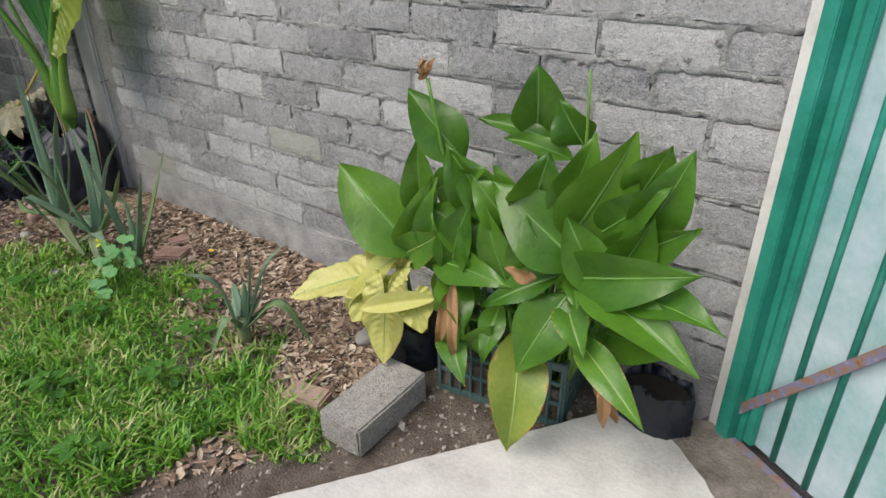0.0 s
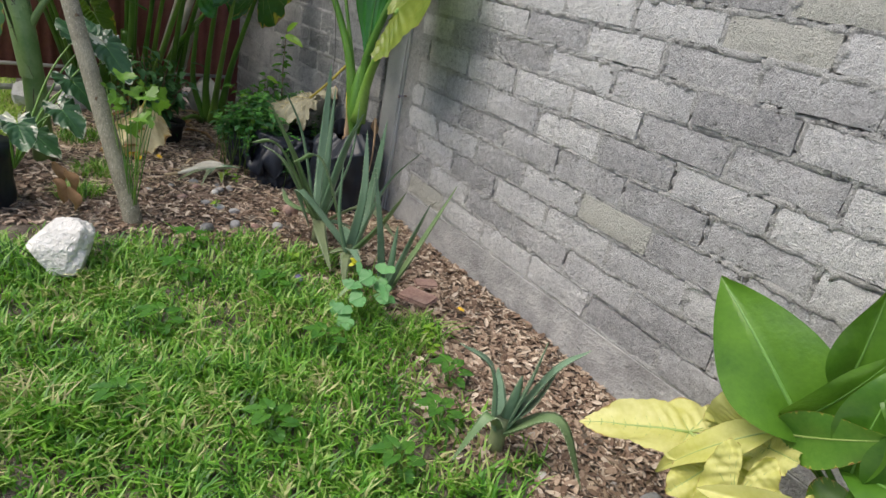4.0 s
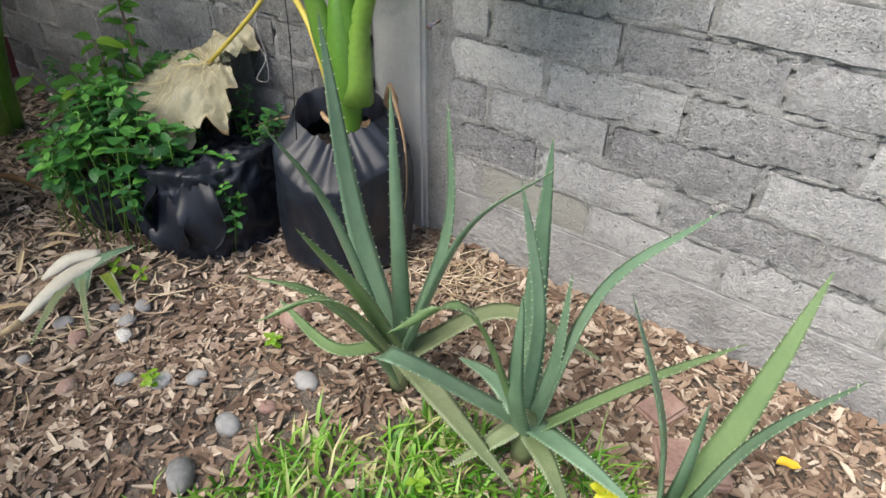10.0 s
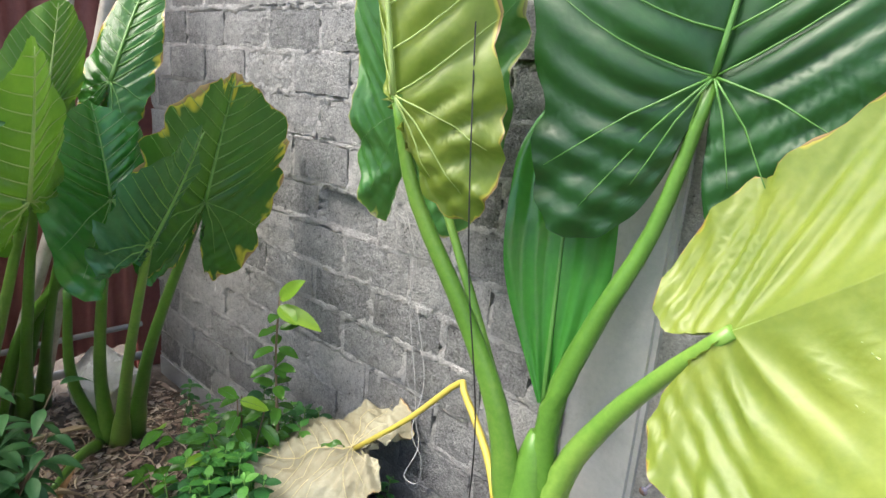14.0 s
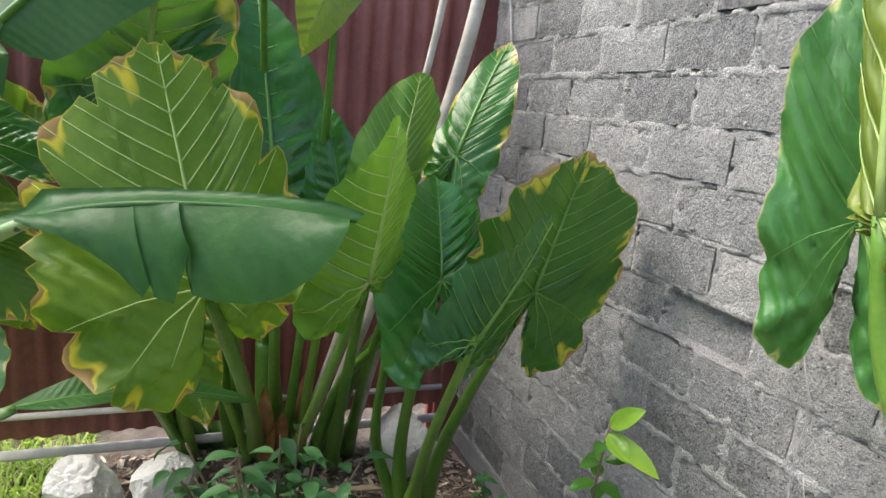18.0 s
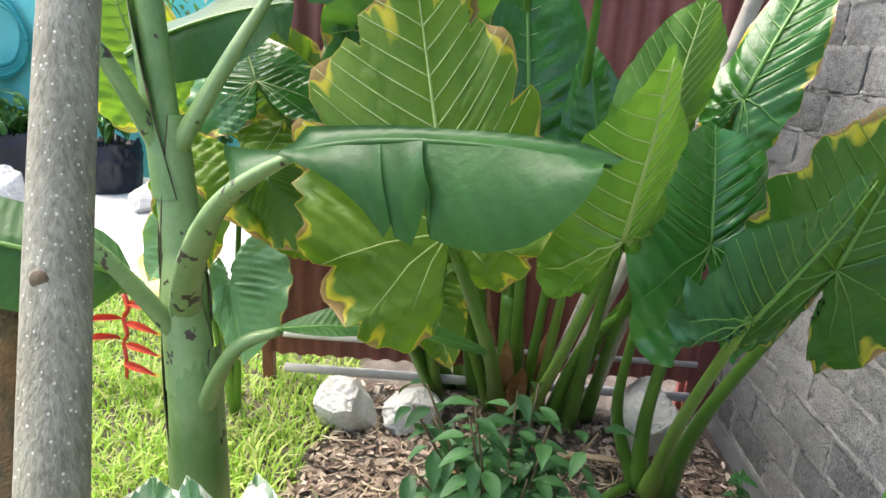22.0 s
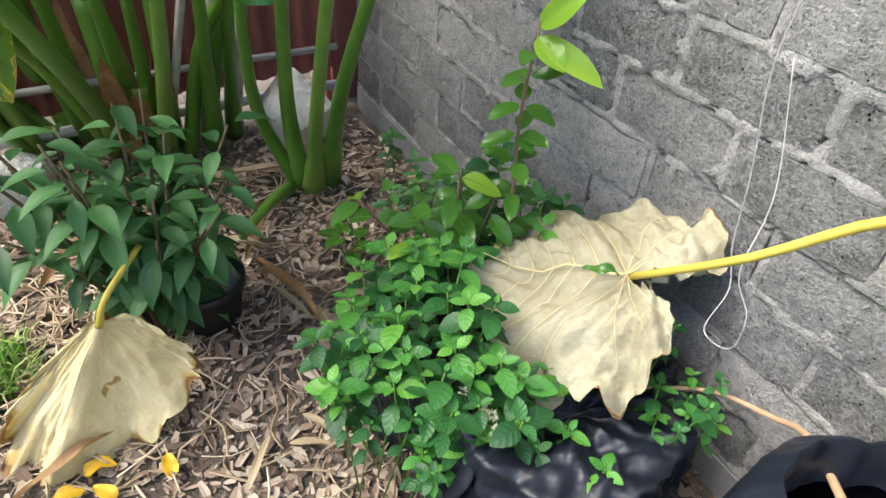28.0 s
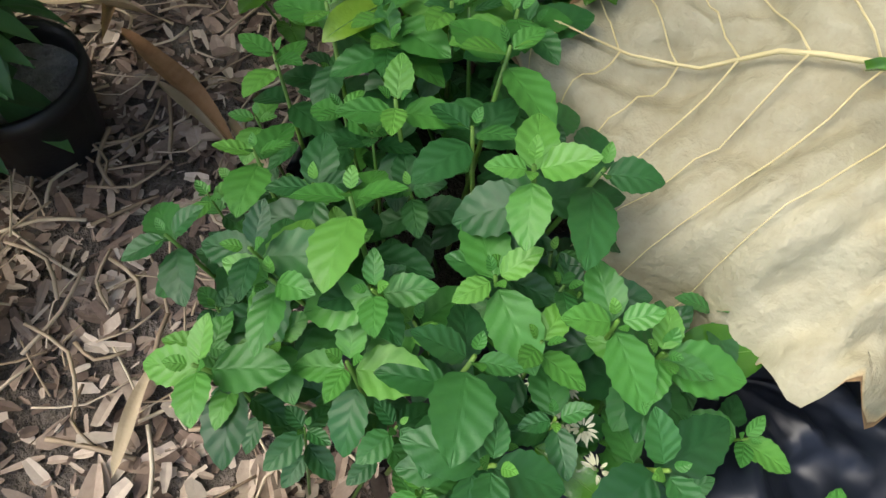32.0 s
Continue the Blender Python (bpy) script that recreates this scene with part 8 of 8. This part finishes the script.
def build_more_leaves():
    b = BACK_CLUMP
    pl = tagged(empty("elephant_ear_plant", (0, 0, 0)), "elephant ear at the end of the fence, sunlight painted into two leaves", "plant")
    base_at = (-6.15, -0.42, 0)
    back2 = tagged(empty("elephant_ear_plant", (0, 0, 0)), "backlit elephant ear behind the banana plant", "plant")
    b = b + Vector((-0.02, -0.30, 0))
    ear(pl, base_at, (-5.895, -0.285, 0.715), (-5.768, -0.174, 0.473), 0, None, EAR_SUN_TINT, VEIN, 701, 0.014, (-6.1, -0.36, 0.6), lobe=0.9, scallop=0.03, bend=0.05, halves=((-5.90, -0.36, 0.60), (-5.95, -0.08, 0.79)))
    ear(pl, base_at, (-6.0, -0.46, 1.02), (-5.9, -0.40, 0.74), 0.30, (0.8, 0.1, 0.5), EAR_YELLOW, VEIN, 702, 0.014, None, scallop=0.04)
    ear(pl, base_at, (-6.1, -0.30, 1.35), (-6.02, -0.12, 1.62), 0.36, (0.9, 0.1, 0.3), EAR_LIGHT, VEIN, 703, 0.014, None)
    ear(pl, base_at, (-6.0, -0.62, 1.45), (-5.95, -0.72, 1.80), 0.40, (0.9, 0.2, 0.2), EAR_YELLOW, VEIN, 704, 0.014, None)
    ear(back2, b, (-5.68, -0.06, 1.45), (-5.77, -0.15, 1.60), 0, None, EAR, VEIN, 711, 0.018, None, lobe=1.2, scallop=0.04, halves=((-5.71, -0.29, 1.35), (-5.67, 0.17, 1.44)))
    ear(back2, b, (-5.457, 0.055, 1.22), (-5.40, 0.18, 1.05), 0, None, EAR_YELLOW, VEIN, 712, 0.016, None, lobe=0.6, scallop=0.06, halves=((-5.44, -0.05, 1.13), (-5.45, 0.22, 1.21)))
    ear(back2, b, (-5.62, 0.30, 1.60), (-5.68, 0.37, 1.95), 0, None, EAR, VEIN, 713, 0.02, None, lobe=0.9, scallop=0.05, halves=((-5.64, 0.16, 1.68), (-5.66, 0.58, 1.74)))
    ear(pl, base_at, (-6.2, -0.60, 0.85), (-6.05, -0.72, 0.62), 0.30, (0.8, 0.1, 0.5), EAR_SUN_TINT, VEIN, 705, 0.012, None)


# Lighter copy of the ear leaf; sun and glare are baked into its green.
EAR_SUN_TINT = leaf_material("ear_leaf_sun_painted", (0.10, 0.26, 0.10), (0.20, 0.38, 0.17), ((0.5, 0.5, 0.08), (0.5, 0.34, 0.12)), 0.02, 0.3, 0.3)
build_more_leaves()

# ---- cord, nail and thread ----
cord = tagged(empty("plastic_string", (0, 0, 0)), "thin white plastic cord hanging down the block wall", "cord")
rod("strand", [(-4.79, 1.800, 1.62), (-4.81, 1.797, 1.45), (-4.822, 1.793, 1.337), (-4.83, 1.792, 1.23), (-4.836, 1.790, 1.176), (-4.811, 1.789, 1.204), (-4.77, 1.792, 1.18), (-4.787, 1.790, 1.14), (-4.81, 1.790, 1.17)], 0.0011, 0.0011, WIRE, cord, 6, 50)
rod("strand", [(-4.775, 1.797, 1.42), (-4.78, 1.796, 1.30), (-4.765, 1.797, 1.20), (-4.726, 1.800, 1.083), (-4.73, 1.799, 0.925), (-4.69, 1.803, 0.73), (-4.667, 1.80, 0.60), (-4.622, 1.78, 0.53), (-4.583, 1.70, 0.49), (-4.522, 1.70, 0.50), (-4.524, 1.705, 0.577), (-4.57, 1.705, 0.64), (-4.62, 1.78, 0.75), (-4.70, 1.799, 0.95)], 0.0011, 0.0011, WIRE, cord, 6, 90)
cord2 = tagged(empty("plastic_string", (0, 0, 0)), "thin white cord hung over the corner of the wall", "cord")
rod("strand", [(-6.44, 1.64, 2.6), (-6.44, 1.645, 2.39), (-6.42, 1.65, 2.18), (-6.36, 1.652, 2.0), (-6.33, 1.655, 1.9), (-6.36, 1.652, 1.86)], 0.0035, 0.0035, WIRE, cord2, 6, 30)
nail = tagged(empty("nail", (-3.949, 1.882, 0.761)), "rusty nail in a chipped spot of the column", "nail")
rod("shank", [(0, 0.02, 0), (0, -0.03, -0.004)], 0.004, 0.004, RUST, nail, 8, 3)
rod("nail_head", [(0, -0.03, -0.004), (0, -0.034, -0.0045)], 0.010, 0.010, RUST, nail, 10, 2)
stake = tagged(empty("thin_cord", (0, 0, 0)), "taut dark thread tied from the leaf to the grow bag", "cord")
rod("thread", [(-4.285, 1.525, 1.865), (-4.195, 1.485, 1.30), (-4.14, 1.50, 0.90), (-4.12, 1.46, 0.50)], 0.0016, 0.0016, POT_BLACK, stake, 5, 30)

# ---- litter on the bed ----


def build_litter():
    deb = tagged(empty("cut_aloe", (-4.64, 0.92, 0.03)), "withered bleached aloe lying cut on the mulch", "plant")
    for k, (a, c, wide) in enumerate((((-0.065, 0.145, 0.03), (-0.095, -0.035, 0.02), 0.028), ((-0.02, 0.15, 0.035), (0.04, -0.175, 0.015), 0.027))):
        a, c = Vector(a), Vector(c)
        bow = Vector((-0.02, -0.01, 0.012))
        line = spline([a, a.lerp(c, 0.35) + bow, a.lerp(c, 0.7) + bow * 0.6, c], 16)
        v, f = tube(line, [wide * (0.25 + 0.75 * math.sin(math.pi * min(1.0, 0.12 + 0.9 * (i / 15) ** 0.8)) ** 0.8) for i in range(16)], 12, 0.6)
        piece("leaf_base", v, f, BLEACHED, deb, "bleached swollen leaf base")
    for k, (a, c, w, mt) in enumerate((((-0.03, 0.04, 0.03), (0.155, -0.195, 0.01), 0.034, ALOE_OLD), ((-0.03, 0.06, 0.035), (0.25, -0.075, 0.01), 0.022, ALOE_OLD), ((-0.02, 0.06, 0.04), (0.09, 0.00, 0.02), 0.060, ALOE), ((-0.015, 0.06, 0.04), (0.00, 0.235, 0.04), 0.055, ALOE), ((0.03, 0.10, 0.02), (0.20, 0.06, 0.012), 0.036, CANNA_OLD))):
        aloe_leaf(deb, Vector(a), Vector(c), w, mt, 700 + k, 0.10)
    rod("dry_husk", [(0.04, -0.17, 0.015), (0.05, -0.20, 0.018), (0.04, -0.24, 0.012)], 0.014, 0.006, STRAW, deb, 8, 8, "papery brown husk at the end")
    for k, (x, y, size, mt) in enumerate(((-4.43, 1.027, 0.030, PEBBLE), (-4.403, 0.96, 0.028, PEBBLE), (-4.538, 0.838, 0.032, PEBBLE), (-4.494, 0.972, 0.022, PEBBLE), (-4.479, 0.694, 0.024, PEBBLE), (-4.452, 0.834, 0.034, BRICK))):
        stone("brick_lump" if mt is BRICK else "stone", (x, y, ground_z(x, y) - 0.004), (size, size * 0.8, size * 0.6), mt, 760 + k, "crumbling orange-brown brick lump on the mulch" if mt is BRICK else "flat grey stone beside the cut aloe", "brick lump" if mt is BRICK else "stone", sub=2, group="" if mt is BRICK else "stones by the cut aloe")
    for k in range(9):
        r = random.Random(720 + k)
        x, y = -5.08 + r.uniform(-0.12, 0.16), 0.60 + r.uniform(-0.09, 0.13)
        pe = tagged(empty("fallen_petal", (x, y, ground_z(x, y) + 0.018)), "fallen orange-yellow petal on the mulch", "petal", "fallen petals")
        a = r.uniform(0, 6.28)
        strip_leaf(pe, "petal", (0, 0, 0), (0.06 * math.cos(a), 0.06 * math.sin(a), 0.01), 0.035, (0, 0.2, 1), PETAL, oval, 0.9, 0.3, 0.004, 730 + k, 8, 5)
    for k, (x, y, ln, rz) in enumerate(((-5.02, 1.02, 0.13, 0.6), (-5.0, 1.10, 0.12, 1.9), (-4.95, 0.97, 0.10, 1.2), (-5.25, 1.16, 0.16, 0.2), (-4.86, 0.86, 0.15, 2.6), (-5.5, 1.05, 0.2, 0.4), (-4.75, 0.72, 0.14, 0.9))):
        z = ground_z(x, y) + 0.022
        d = Vector((math.cos(rz), math.sin(rz), 0)) * ln
        p = Vector((x, y, z))
        pod = strip_leaf(None, "seed_pod", p, p + d, 0.022, (0, 0, 1), STRAW, rounded, 0.4, 0.5, 0.002, 740 + k, 10, 5)
        tagged(pod, "dry pale seed pod lying on the mulch", "seed pod", "dry seed pods")
    for k, (x, y, ln, w, rz) in enumerate(((-5.62, 1.02, 0.42, 0.05, 0.3), (-5.75, 0.86, 0.30, 0.04, 1.0), (-5.9, 1.12, 0.34, 0.05, -0.4), (-5.45, 0.50, 0.28, 0.04, 0.8), (-5.7, 0.45, 0.36, 0.06, 2.4), (-5.35, 1.14, 0.24, 0.03, 0.1), (-5.6, 0.62, 0.26, 0.05, 0.0), (-6.05, 0.92, 0.30, 0.06, 1.6), (-5.0, 0.42, 0.22, 0.03, 2.0))):
        p = Vector((x, y, ground_z(x, y) + 0.035))
        d = Vector((math.cos(rz) * ln, math.sin(rz) * ln, 0.02))
        lf = strip_leaf(None, "dry_leaf", p, p + d, w, (0.1, 0.1, 1), STRAW if k % 2 else DRYLEAF, lance, 0.7, 0.7, 0.008, 760 + k, 14, 5, midrib=None, twist=0.5)
        tagged(lf, "long curled dry leaf on the bed", "dead leaf", "dry leaves on the bed")
    cup = tagged(empty("broken_cup", (-4.03, 1.25, 0.0)), "small brown broken cup lying on the soil", "cup")
    v, f = tube([Vector((0, 0, 0.02)), Vector((0.035, 0.01, 0.028)), Vector((0.06, 0.015, 0.034))], [0.028, 0.036, 0.040], 16)
    piece("body", v, f, BRICK, cup)


def build_sprouts():
    fl = tagged(empty("yellow_flower", (-2.99, 1.20, 0.0)), "small yellow flowering weed beside the aloe", "flower")
    r = random.Random(15)
    rod("stem", [(0, 0, 0), (0.005, -0.004, 0.09), (0.0, 0.0, 0.175)], 0.0028, 0.002, STALK, fl, 6, 6)
    for k in range(7):
        a = k * 0.9
        strip_leaf(fl, "petal", (0, 0, 0.172), (0.034 * math.cos(a), 0.034 * math.sin(a), 0.172 + r.uniform(-0.012, 0.02)), 0.024, (0.1, -0.3, 1), YELLOW_LEAF, oval, 0.5, 0.2, 0.002, 950 + k, 8, 5)
    for q, (x, y, h, n) in enumerate(((-2.51, 1.33, 0.11, 16), (-3.36, 1.05, 0.06, 9), (-2.42, 1.30, 0.08, 9), (-4.12, 0.86, 0.06, 7), (-3.98, 1.16, 0.05, 6), (-4.62, 1.06, 0.06, 7), (-4.55, 1.10, 0.05, 5))):
        sp = tagged(empty("sprout", (x, y, 0.0)), "fresh lime-green sprout in the litter", "plant", "sprouts on the bed")
        rod("stem", [(0, 0, 0), (0.004, 0.004, h)], 0.0026, 0.0015, STALK, sp, 5, 4)
        for k in range(n):
            a, z = k * 2.4, h * (0.35 + 0.65 * k / n)
            strip_leaf(sp, "leaf", (0, 0, z), (0.032 * math.cos(a), 0.032 * math.sin(a), z + r.uniform(-0.01, 0.014)), 0.020, (0, 0, 1), LIME_NEW, oval, 0.4, 0.2, 0.002, 970 + k, 7, 5)
    pe = tagged(empty("fallen_petal", (-2.72, 1.62, 0.03)), "single yellow leaf fallen on the bark mulch", "petal", "fallen petals")
    strip_leaf(pe, "petal", (0, 0, 0), (0.05, 0.01, 0.008), 0.034, (0, 0.1, 1), PETAL, oval, 0.6, 0.3, 0.003, 990, 8, 5)


YELLOW_LEAF = leaf_material("yellow_flower_petal", (0.55, 0.55, 0.03), (0.75, 0.74, 0.08), None, 0, 0.5, 0.3)
BLEACHED = leaf_material("bleached_aloe", (0.55, 0.52, 0.42), (0.75, 0.73, 0.64), None, 0, 0.6, 0.0)
STRAW = leaf_material("straw_dry_leaf", (0.42, 0.31, 0.18), (0.66, 0.55, 0.38), None, 0, 0.75, 0.1)
build_litter()
build_sprouts()
